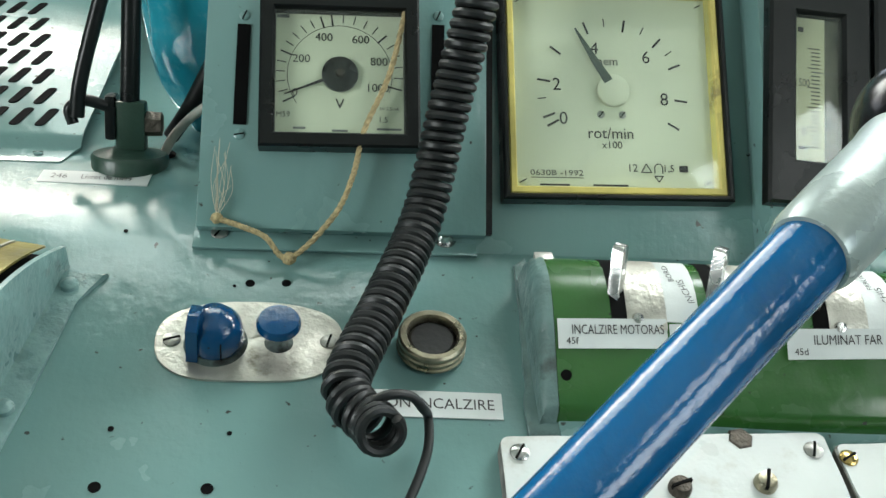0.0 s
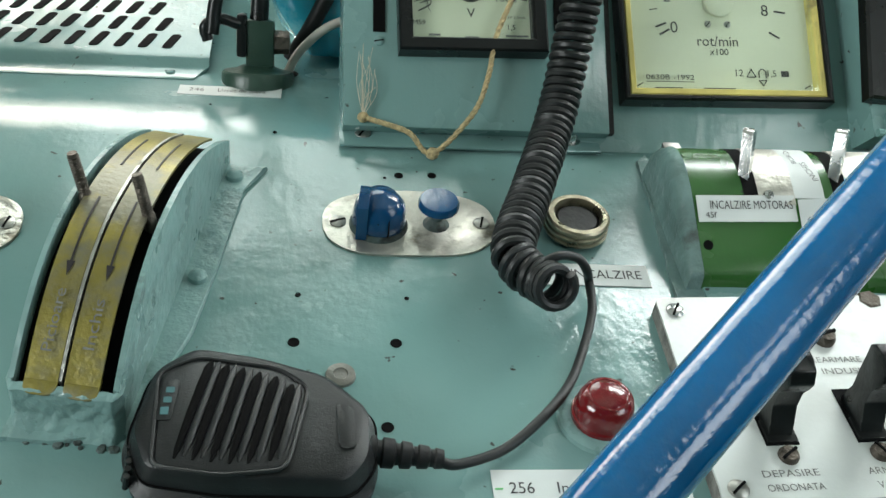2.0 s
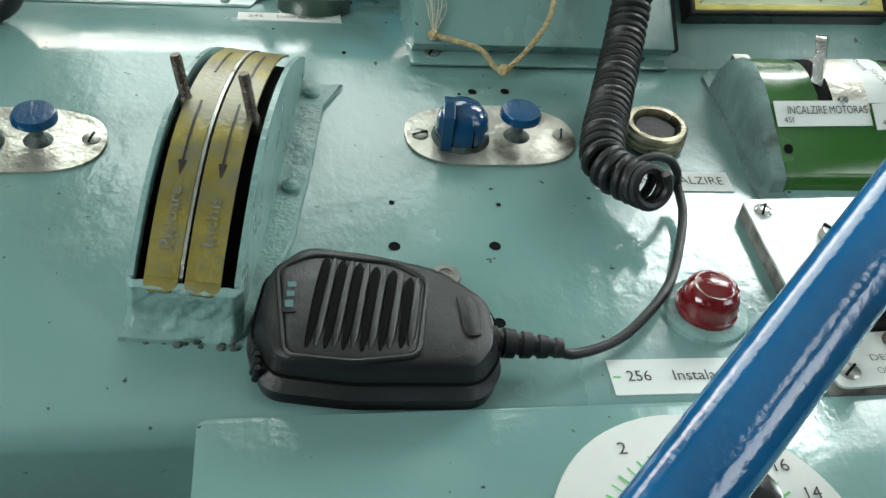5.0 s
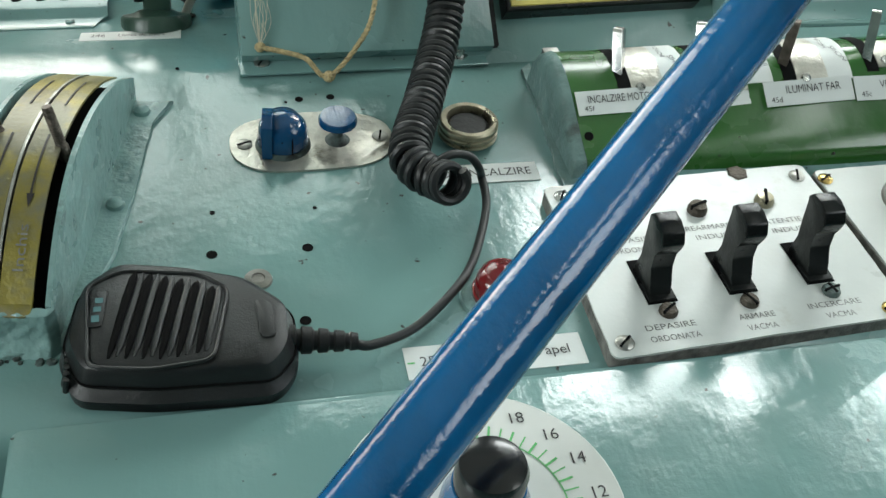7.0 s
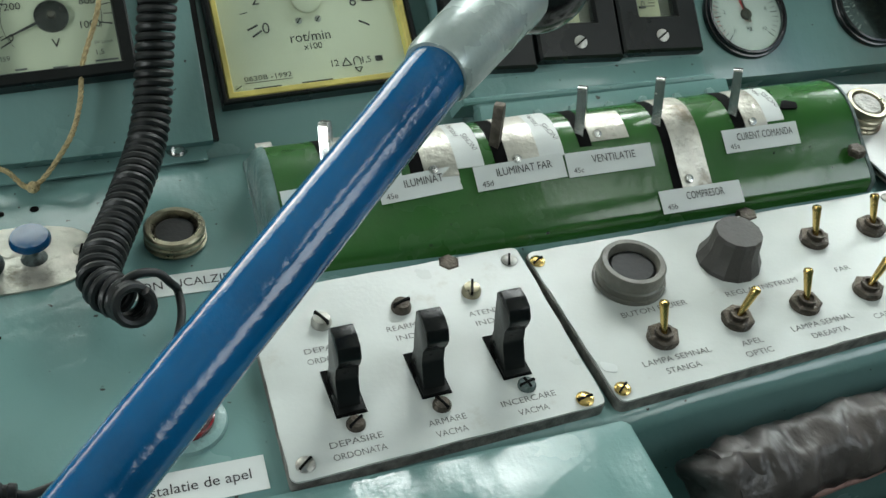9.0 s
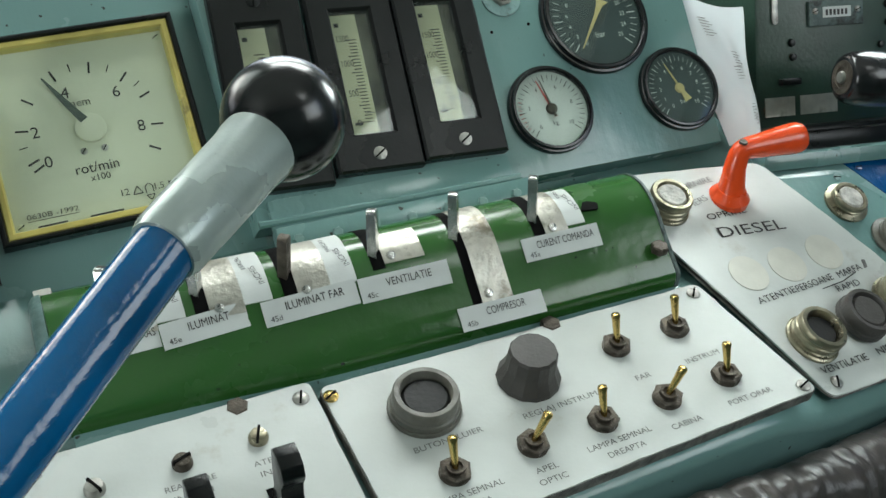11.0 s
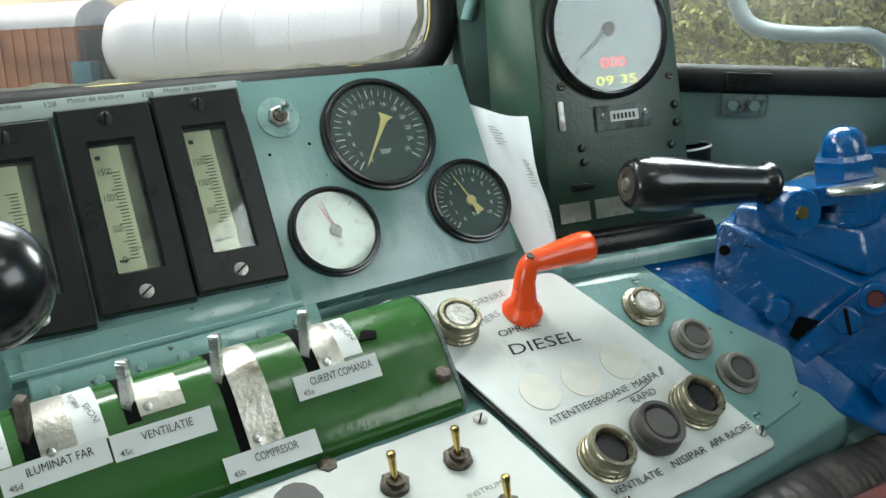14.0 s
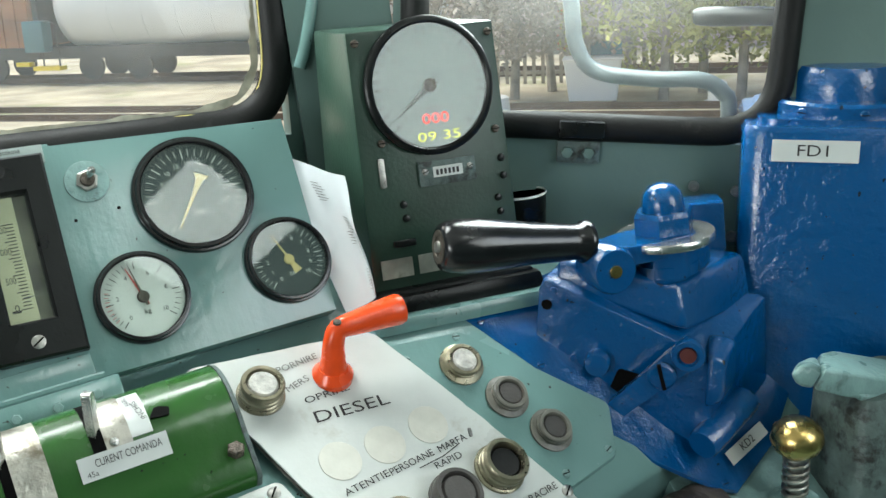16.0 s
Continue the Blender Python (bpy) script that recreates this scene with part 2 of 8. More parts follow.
INKGREEN = material("green_ink", (0.10, 0.42, 0.13), 0.5, var=0.1, bump=0.0)
INKRED = material("red_ink", (0.55, 0.05, 0.05), 0.5, var=0.1, bump=0.0)
INKWHITE = material("pale_dial_ink", (0.62, 0.64, 0.60), 0.5, var=0.05, bump=0.0)
LOGO = material("dull_teal_badge", (0.05, 0.14, 0.15), 0.4, var=0.1, bump=0.0)
SCALECREAM = material("yellowed_scale", (0.47, 0.45, 0.30), 0.5, var=0.1, scale=25, bump=0.0, dirt=(0.36, 0.33, 0.2), dirt_at=0.62)
CREAM = material("aged_cream_dial", (0.60, 0.60, 0.46), 0.5, var=0.06, scale=18, bump=0.0, dirt=(0.46, 0.42, 0.28), dirt_at=0.66)
YELLOW = material("yellowed_bezel", (0.56, 0.47, 0.13), 0.4, var=0.2, scale=40, bump=0.15, fine=300, dirt=(0.20, 0.16, 0.06), dirt_at=0.6)
DIALWHITE = material("white_dial_face", (0.57, 0.585, 0.55), 0.5, var=0.05, scale=30, bump=0.0)
DIALDARK = material("dark_dial_face", (0.03, 0.045, 0.045), 0.5, var=0.15, scale=30, bump=0.0)
DIALBLUE = material("pale_speed_dial", (0.15, 0.185, 0.185), 0.5, var=0.08, scale=20, bump=0.0)
NEEDLEDARK = material("grey_green_needle", (0.055, 0.075, 0.062), 0.45, var=0.1, bump=0.0)
NEEDLEGOLD = material("cream_needle", (0.58, 0.46, 0.2), 0.4, var=0.1, bump=0.0)
LEATHER = material("creased_brown_leather", (0.052, 0.044, 0.041), 0.38, var=0.4, scale=26, bump=1.0, fine=110, dirt=(0.085, 0.072, 0.066), dirt_at=0.55, streak=0.35)
PIPING = material("faded_pink_piping", (0.28, 0.16, 0.14), 0.55, var=0.35, scale=60, bump=0.4, fine=300, dirt=(0.12, 0.06, 0.055), dirt_at=0.55)
TWINE = material("jute_twine", (0.46, 0.36, 0.19), 0.9, var=0.3, scale=300, bump=0.6, fine=1200)
REDLENS = material("red_lamp_lens", (0.13, 0.002, 0.004), 0.10, var=0.15, scale=60, bump=0.3, fine=300, coat=0.6)
LEDRED = material("red_led_digits", (0.85, 0.05, 0.04), 0.5, var=0.0, bump=0.0, emit=0.8)
LEDYELLOW = material("yellow_led_digits", (0.62, 0.60, 0.05), 0.5, var=0.0, bump=0.0, emit=0.6)
BAG = material("blue_water_in_plastic", (0.02, 0.36, 0.48), 0.08, var=0.5, scale=14, bump=0.9, fine=40, coat=0.8, trans=0.35, dirt=(0.25, 0.62, 0.68), dirt_at=0.56)
CREAMCABLE = material("off_white_cable", (0.50, 0.47, 0.42), 0.45, var=0.1, scale=60, bump=0.1)
BROWNCAP = material("red_brown_lining", (0.10, 0.02, 0.018), 0.5, var=0.3, scale=40, bump=0.2)
PANE = glass("instrument_glass", 0.03)
WINDOW = glass("window_glass", 0.02, smear=0.13)

# ---- building helpers ----
BASE = pose(0, 0.45, 1.055, 5) @ pose(0, -0.45, -1.055)
DESK = pose(0, 0.45, 1.055, 26.73)
PANEL = pose(0, 0.5675, 1.1621, 62.73)
SURF = -0.006          # the desk's painted sheet, along DESK's normal
TOP = 0.004            # the white engraved plates' upper face


def fall(u, v):
    """How far the right end of the desk top drops away, along DESK's normal."""
    d = u - 0.6
    return 0.0021 - 0.1087 * d + 0.1424 * v + 0.79 * d * v + 0.0689 * d * d


def seat(u, v, z=0.0, turn=0.0):
    """A place on the dropping right end of the desk, square to its surface, in DESK's axes."""
    d = u - 0.6
    n = Vector((0.1087 - 0.79 * v - 0.1378 * d, -0.1424 - 0.79 * d, 1.0)).normalized()
    return Matrix.Translation((u, v, fall(u, v))) @ Vector((0, 0, 1)).rotation_difference(n).to_matrix().to_4x4() @ pose(0, 0, z, 0, 0, turn)


def at(base, x, y, z=0.0, turn=0.0, rx=0.0, ry=0.0):
    return base @ pose(x, y, z, rx, ry, turn)


def thing(name, m, label, category, group="", kind=""):
    ob = new(name)
    ob.empty_display_size = 0.02
    ob.matrix_world = m
    return tagged(ob, label, category, group, kind)


def mesh_of(name, bm, mat, smooth=40):
    me = bpy.data.meshes.new(name)
    bmesh.ops.recalc_face_normals(bm, faces=bm.faces)
    for f in bm.faces:
        f.smooth = True
    for e in bm.edges:
        e.smooth = not (len(e.link_faces) != 2 or e.calc_face_angle(0) > radians(smooth))
    bm.to_mesh(me)
    bm.free()
    me.materials.append(mat)
    return me


def part(name, bm, mat, parent, label="", m=None, smooth=40):
    ob = new(name, mesh_of(name, bm, mat, smooth))
    ob.parent = parent
    if m is not None:
        ob.matrix_basis = m
    return tagged(ob, label)


def solo(name, bm, mat, m, label, category, group="", kind="", smooth=40):
    ob = new(name, mesh_of(name, bm, mat, smooth))
    ob.matrix_world = m
    return tagged(ob, label, category, group, kind)


def B():
    return bmesh.new()


def box(bm, x0, x1, y0, y1, z0, z1, bevel=0.0, seg=2):
    k = len(bm.faces)
    v = [bm.verts.new((x, y, z)) for z in (z0, z1) for y in (y0, y1) for x in (x0, x1)]
    for q in ((0, 2, 3, 1), (4, 5, 7, 6), (0, 1, 5, 4), (2, 6, 7, 3), (0, 4, 6, 2), (1, 3, 7, 5)):
        bm.faces.new([v[i] for i in q])
    if bevel:
        tmp = B()
        box(tmp, x0, x1, y0, y1, z0, z1)
        bmesh.ops.bevel(tmp, geom=list(tmp.edges), offset=bevel, segments=seg, affect="EDGES", profile=0.6)
        for f in list(bm.faces)[k:]:
            bm.faces.remove(f)
        for w in v:
            bm.verts.remove(w)
        merge(bm, tmp)
    return bm


def merge(bm, other, m=None):
    if m is not None:
        bmesh.ops.transform(other, matrix=m, verts=other.verts)
    me = bpy.data.meshes.new("tmp")
    other.to_mesh(me)
    other.free()
    bm.from_mesh(me)
    bpy.data.meshes.remove(me)
    return bm


def prism(bm, outline, z0, z1, bevel=0.0, seg=2, z1s=None):
    """A plate over an outline, its upper edge rounded."""
    tmp = B()
    low = [tmp.verts.new((x, y, z0)) for x, y in outline]
    high = [tmp.verts.new((x, y, z1 if z1s is None else z1s[i])) for i, (x, y) in enumerate(outline)]
    tmp.faces.new(low[::-1])
    cap = tmp.faces.new(high)
    for i in range(len(low)):
        j = (i + 1) % len(low)
        tmp.faces.new((low[i], low[j], high[j], high[i]))
    if bevel:
        bmesh.ops.bevel(tmp, geom=list(cap.edges), offset=bevel, segments=seg, affect="EDGES", profile=0.6)
    return merge(bm, tmp)


def laid(bm, outline, z0, z1):
    """A thin plate over an outline that follows the dropping desk top."""
    cx, cy = sum(x for x, y in outline) / len(outline), sum(y for x, y in outline) / len(outline)
    rings = []
    for k in (1.0, 0.997, 0.86, 0.7, 0.54, 0.38, 0.22, 0.08):
        drop = 0.0004 if k == 1.0 else 0.0
        rings.append([bm.verts.new((cx + (x - cx) * k, cy + (y - cy) * k, z1 - drop + fall(cx + (x - cx) * k, cy + (y - cy) * k))) for x, y in outline])
    under = [bm.verts.new((x, y, z0 + fall(x, y))) for x, y in outline]
    n = len(outline)
    for a, b in zip([under] + rings, rings):
        for i in range(n):
            bm.faces.new((a[i], a[(i + 1) % n], b[(i + 1) % n], b[i]))
    bm.faces.new(rings[-1])
    return bm


def hull(bm, points, bevel=0.004, seg=3):
    """A rounded block between corner points."""
    tmp = B()
    for q in points:
        tmp.verts.new(q)
    got = bmesh.ops.convex_hull(tmp, input=list(tmp.verts))
    bmesh.ops.delete(tmp, geom=[g for g in got["geom_interior"] if isinstance(g, bmesh.types.BMVert)], context="VERTS")
    bmesh.ops.dissolve_limit(tmp, angle_limit=radians(4), verts=list(tmp.verts), edges=list(tmp.edges))
    bmesh.ops.bevel(tmp, geom=list(tmp.edges), offset=bevel, segments=seg, affect="EDGES", profile=0.55, clamp_overlap=True)
    return merge(bm, tmp)


def rounded(corners, r, n=4):
    """An outline with its corners rounded off."""
    out = []
    k = len(corners)
    for i in range(k):
        p, a, b = Vector(corners[i]), Vector(corners[i - 1]), Vector(corners[(i + 1) % k])
        ri = r[i] if isinstance(r, (list, tuple)) else r
        s, e = p + (a - p).normalized() * ri, p + (b - p).normalized() * ri
        for j in range(n + 1):
            t = j / n
            q = s * (1 - t) ** 2 + p * 2 * t * (1 - t) + e * t * t
            out.append((q.x, q.y))
    return out


def lathe(bm, profile, seg=32, x=0.0, y=0.0, m=None):
    """Turns a profile of (radius, height) round the z axis."""
    tmp = B()
    rings = []
    for r, z in profile:
        if r < 1e-6:
            rings.append([tmp.verts.new((0, 0, z))])
        else:
            rings.append([tmp.verts.new((r * math.cos(math.tau * i / seg), r * math.sin(math.tau * i / seg), z)) for i in range(seg)])
    for a, b in zip(rings, rings[1:]):
        for i in range(seg):
            j = (i + 1) % seg
            if len(a) == 1 and len(b) == 1:
                continue
            if len(a) == 1:
                tmp.faces.new((a[0], b[j], b[i]))
            elif len(b) == 1:
                tmp.faces.new((a[i], a[j], b[0]))
            else:
                tmp.faces.new((a[i], a[j], b[j], b[i]))
    for ring, flip in ((rings[0], True), (rings[-1], False)):
        if len(ring) > 1:
            tmp.faces.new(ring[::-1] if flip else ring)
    return merge(bm, tmp, Matrix.Translation((x, y, 0)) if m is None else m)


def disc_profile(r, z0, z1, b=0.001):
    return [(0, z0), (r, z0), (r, z1 - b), (r - b, z1), (0, z1)]


def smooth_path(points, n=8):
    """A smooth line through points (Catmull-Rom)."""
    p = [Vector(q) for q in points]
    p = [2 * p[0] - p[1]] + p + [2 * p[-1] - p[-2]]
    out = []
    for i in range(1, len(p) - 2):
        for j in range(n):
            t = j / n
            a, b, c, d = p[i - 1], p[i], p[i + 1], p[i + 2]
            out.append(0.5 * (2 * b + (c - a) * t + (2 * a - 5 * b + 4 * c - d) * t * t + (3 * b - a - 3 * c + d) * t ** 3))
    out.append(p[-2])
    return out


def tube(bm, path, r, seg=10, caps=True):
    """A round tube along a path; r is one radius or one a point."""
    path = [Vector(p) for p in path]
    n = len(path)
    up = None
    rings = []
    for i, p in enumerate(path):
        d = (path[min(i + 1, n - 1)] - path[max(i - 1, 0)]).normalized()
        if up is None:
            up = d.orthogonal().normalized()
        else:
            up = (up - d * up.dot(d)).normalized()
        side = d.cross(up)
        ri = r[i] if isinstance(r, (list, tuple)) else r
        rings.append([bm.verts.new(p + (up * math.cos(math.tau * k / seg) + side * math.sin(math.tau * k / seg)) * ri) for k in range(seg)])
    for a, b in zip(rings, rings[1:]):
        for k in range(seg):
            bm.faces.new((a[k], a[(k + 1) % seg], b[(k + 1) % seg], b[k]))
    if caps:
        bm.faces.new(rings[0][::-1])
        bm.faces.new(rings[-1])
    return bm


def lettering(s, parent, x, y, z, size, mat=None, width=None, turn=0.0, name="lettering", m=None, thick=0.0):
    """Raised or printed words as a flat mesh, centred on a place."""
    c = bpy.data.curves.new("words", "FONT")
    c.body, c.size, c.align_x, c.align_y = s, size, "CENTER", "CENTER"
    c.extrude, c.resolution_u = thick, 3
    ob = bpy.data.objects.new("words", c)
    scene.collection.objects.link(ob)
    bpy.context.view_layer.update()
    me = bpy.data.meshes.new_from_object(ob.evaluated_get(bpy.context.evaluated_depsgraph_get()))
    w = ob.dimensions.x
    bpy.data.objects.remove(ob)
    bpy.data.curves.remove(c)
    k = width / w if width and w else 1.0
    me.transform(Matrix.Diagonal((k, 1, 1, 1)))
    me.materials.clear()
    me.materials.append(mat or INK)
    o = new(name, me)
    o.parent = parent
    o.matrix_basis = (m if m is not None else Matrix()) @ pose(x, y, z, 0, 0, turn)
    return o


def bars(parent, rects, z, mat, name="print"):
    """Flat strips of print: x0, x1, y0, y1 each."""
    bm = B()
    for x0, x1, y0, y1 in rects:
        bm.faces.new([bm.verts.new((x, y, z)) for x, y in ((x0, y0), (x1, y0), (x1, y1), (x0, y1))])
    return part(name, bm, mat, parent)


def ticks(parent, cx, cy, z, r0, r1, a0, a1, count, w, mat, name="scale_marks", long=0, r0_long=None):
    bm = B()
    for i in range(count):
        a = radians(a0 + (a1 - a0) * i / (count - 1))
        d, s = Vector((math.cos(a), math.sin(a), 0)), Vector((-math.sin(a), math.cos(a), 0))
        ri = r0_long if long and i % long == 0 and r0_long else r0
        ww = w * (1.6 if long and i % long == 0 else 1.0)
        o = Vector((cx, cy, z))
        bm.faces.new([bm.verts.new(o + d * r + s * q) for r, q in ((ri, -ww), (r1, -ww), (r1, ww), (ri, ww))])
    return part(name, bm, mat, parent)


def needle(parent, cx, cy, z, length, angle, w, mat, tail=0.0, name="needle"):
    bm = B()
    a = radians(angle)
    d, s = Vector((math.cos(a), math.sin(a), 0)), Vector((-math.sin(a), math.cos(a), 0))
    o = Vector((cx, cy, z))
    tmp = [o - d * tail + s * w, o - d * tail - s * w, o + d * length - s * w * 0.25, o + d * length + s * w * 0.25]
    lo = [bm.verts.new(p) for p in tmp]
    hi = [bm.verts.new(p + Vector((0, 0, 0.0006))) for p in tmp]
    bm.faces.new(lo[::-1]), bm.faces.new(hi)
    for i in range(4):
        bm.faces.new((lo[i], lo[(i + 1) % 4], hi[(i + 1) % 4], hi[i]))
    return part(name, bm, mat, parent)


def screw(parent, x, y, z, r=0.005, mat=None, angle=30.0, dome=0.0022, name="screw", cross=False):
    """A domed screw head with a slot cut through it."""
    h = part(name, lathe(B(), [(0, 0), (r, 0), (r, dome * 0.4), (r * 0.8, dome * 0.85), (0, dome)], 18), mat or STEEL, parent, "", pose(x, y, z, 0, 0, angle))
    bm = box(B(), -r * 0.93, r * 0.93, -r * 0.13, r * 0.13, dome * 0.45, dome * 1.06)
    if cross:
        box(bm, -r * 0.13, r * 0.13, -r * 0.7, r * 0.7, dome * 0.45, dome * 1.06)
    part("slot", bm, VOID, h)
    return h


def bolt(parent, x, y, z, r=0.007, h=0.006, mat=None, angle=10.0, name="bolt"):
    bm = lathe(B(), [(0, 0), (r, 0), (r, h * 0.8), (r * 0.85, h), (0, h)], 6)
    return part(name, bm, mat or DARKSTEEL, parent, "", pose(x, y, z, 0, 0, angle), smooth=20)

# ---- the cab: walls, windows, floor ----


def slab(name, bm, mat, label, category, m=None):
    return solo(name, bm, mat, m or Matrix(), label, category, "", "structure")


FRONT = pose(0.30, 0.715, 1.3233, 0, 4.6, 0)             # the windscreen's foot: x along, z up
FAR = pose(0.0, 1.40, 1.32, 36)                           # the raked front wall and windscreen behind the desk's shelf
CORNER = pose(1.0039, 0.5636, 1.2405, 0, 8.9, -35.0)      # the corner window's foot

bm = B()
box(bm, -1.9, 1.5, -1.75, 1.5, -0.02, 0.0)
slab("floor", bm, GREY_DARK, "worn grey-green sheet floor of the cab", "floor")
bm = B()
box(bm, -1.95, 1.6, -1.8, 1.6, 2.25, 2.30)
slab("ceiling", bm, material("cream_ceiling", (0.66, 0.68, 0.64), 0.45), "pale painted cab ceiling", "ceiling")
bm = B()
box(bm, -1.95, 1.6, -1.85, -1.75, 0, 2.25)
slab("wall_rear", bm, GREY_DARK, "grey-green painted rear wall of the cab", "wall")
for side, x0, x1, y1 in (("wall_left", -1.95, -1.90, 1.5), ("wall_right", 1.45, 1.50, 0.27)):
    bm = B()
    box(bm, x0, x1, -1.75, y1, 0, 1.22)
    box(bm, x0, x1, -1.75, y1, 1.9, 2.25)
    box(bm, x0, x1, -1.75, -1.2, 1.22, 1.9)
    box(bm, x0, x1, -0.2, y1, 1.22, 1.9)
    slab(side, bm, GREY_DARK, "grey-green painted side wall with a window opening", "wall")

# front wall with two windows
W1 = (-0.027, 0.439, 0.0, 0.50)
W2 = (-1.15, 0.13, 0.34, 0.96)


def holed(bm, x0, x1, z0, z1, w, d):
    """A wall from x0 to x1 and z0 to z1 round the opening w."""
    box(bm, x0, x1, 0, d, z0, w[2])
    box(bm, x0, x1, 0, d, w[3], z1)
    box(bm, x0, w[0], 0, d, w[2], w[3])
    box(bm, w[1], x1, 0, d, w[2], w[3])
    return bm


slab("wall_front", holed(B(), -0.16, 0.475, -1.3, 0.92, (-0.050, 0.462, -0.030, 0.523), 0.018), GREY_DARK, "grey-green painted front wall round the windscreen", "wall", FRONT)
slab("wall_front_far", holed(B(), -1.9, 0.20, -0.02, 1.20, (W2[0] - 0.018, W2[1] + 0.018, W2[2] - 0.018, W2[3] + 0.018), 0.06), GREY_DARK, "grey-green painted front wall behind the desk's shelf", "wall", FAR)
bm = B()
box(bm, -1.9, 0.20, 1.40, 1.46, 0, 1.33)
slab("wall_front_low", bm, GREY_DARK, "grey-green painted wall below the left windscreen", "wall")
bm = B()
box(bm, 0.20, 0.24, 0.785, 1.48, 0, 2.25)
slab("window_pillar", bm, GREY_DARK, "grey-green pillar between the windscreens", "pillar")


def rim(bm, outline, r, m=None):
    """A closed rubber bead along an outline in x and z."""
    p = [Vector((x, 0, z)) for x, z in outline]
    n = len(p)
    rings = []
    for i, q in enumerate(p):
        d = (p[(i + 1) % n] - p[i - 1]).normalized()
        s = Vector((0, 1, 0)).cross(d).normalized()
        rings.append([bm.verts.new(q + (s * math.cos(math.tau * k / 10) * r * 1.3 + Vector((0, 1, 0)) * math.sin(math.tau * k / 10) * r)) for k in range(10)])
    for i in range(n):
        a, b = rings[i], rings[(i + 1) % n]
        for k in range(10):
            bm.faces.new((a[k], a[(k + 1) % 10], b[(k + 1) % 10], b[k]))
    return bm


def window(name, base, x0, x1, z0, z1, r, bead, label):
    w = thing(name, base, label, "window", "", "structure")
    b = bead * 1.2
    o = rounded([(x0, z0), (x1, z0), (x1, z1), (x0, z1)], r, 8)
    seal = rounded([(x0 - b, z0 - b), (x1 + b, z0 - b), (x1 + b, z1 + b), (x0 - b, z1 + b)], r + b, 8)
    part("rubber_seal", rim(B(), seal, bead), RUBBER, w, "black rubber window seal")
    bm = B()
    bm.faces.new([bm.verts.new((x, 0.012, z)) for x, z in rounded([(x0 - b, z0 - b), (x1 + b, z0 - b), (x1 + b, z1 + b), (x0 - b, z1 + b)], r + b, 8)])
    g = part("pane", bm, WINDOW, w, "smeared window glass")
    g.visible_shadow = False
    return w


window("window_1", FRONT, *W1, 0.055, 0.0125, "windscreen in a black rubber seal with a dirty lower edge")
window("window_2", FAR, *W2, 0.09, 0.0125, "second windscreen in a black rubber seal")
bm = B()
random.seed(21)
tube(bm, smooth_path([(-0.02 + 0.0267 * i, -0.002, -0.0015 + random.uniform(-0.0012, 0.0014)) for i in range(16)], 5), 0.0014, 6)
tube(bm, smooth_path([(x, -0.002, z) for x, z in ((0.395, -0.001), (0.415, 0.004), (0.430, 0.017), (0.4375, 0.040), (0.439, 0.09), (0.439, 0.16), (0.440, 0.30))], 8), 0.0013, 6)
slab("trim", bm, YELLOW, "yellowed sealant bead along the windscreen's foot", "trim", FRONT)

GRIME = material("dried_window_grime", (0.50, 0.48, 0.38), 0.8, var=0.3, scale=60, bump=0.3, fine=300, dirt=(0.32, 0.29, 0.20), dirt_at=0.55)
bm = B()
edge = [(-0.02 + 0.006 * i, 0.0, 0.0, 1.0) for i in range(68)] + [(0.388 + 0.051 * math.sin(a), 0.051 - 0.051 * math.cos(a), -math.sin(a), math.cos(a)) for a in [radians(5 * i) for i in range(1, 18)]] + [(0.439, 0.051 + 0.006 * i, -1.0, 0.0) for i in range(1, 18)]
inner = []
for i, (x, z, nx, nz) in enumerate(edge):
    w = 0.0022 + 0.0045 * max(0.0, noise.noise(Vector((i * 0.21, 0, 0))) + 0.35) + 0.002 * noise.noise(Vector((i * 0.9, 4, 0))) + 0.004 * (1 if 66 < i < 90 else 0)
    inner.append((bm.verts.new((x, 0.0105, z)), bm.verts.new((x + nx * max(0.0008, w), 0.0105, z + nz * max(0.0008, w)))))
for a, b in zip(inner, inner[1:]):
    bm.faces.new((a[0], b[0], b[1], a[1]))
slab("trim_grime", bm, GRIME, "dried yellowish grime along the windscreen's lower edge", "grime", FRONT)

# corner post and the slanting wall with the corner window
bm = prism(B(), [(0.765, 0.700), (0.79, 0.80), (0.90, 0.76), (0.862, 0.668)], 0.0, 2.25)
slab("corner_post", bm, GREY_DARK, "grey-green corner post of the cab", "post")
C1 = (-0.156, 0.1735, 0.0, 0.36)
slab("wall_corner", holed(B(), -0.19, 0.56, -1.25, 0.95, (C1[0] - 0.024, C1[1] + 0.024, -0.025, C1[3] + 0.024), 0.018), GREY_DARK, "slanting grey-green wall under the corner window", "wall", CORNER)
window("window_3", CORNER, *C1, 0.05, 0.0108, "corner window in a thick black rubber seal")

# ---- the desk ----


LIP = ((-1.0, -0.160), (0.30, -0.160), (0.32, -0.156), (0.62, -0.141), (0.78, -0.116), (0.83, -0.107), (0.93, -0.091), (1.3, -0.086))


def lip(u):
    """Where the desk top ends at its front edge."""
    for (a, va), (b, vb) in zip(LIP, LIP[1:]):
        if a <= u <= b:
            return va + (vb - va) * (u - a) / (b - a)
    return LIP[-1][1]


def top_level(u, v):
    """Height of the painted sheet over DESK's plane."""
    k = min(1.0, max(0.0, (u - 0.56) / 0.09))
    return SURF + k * k * (3 - 2 * k) * min(0.006, fall(u, v))


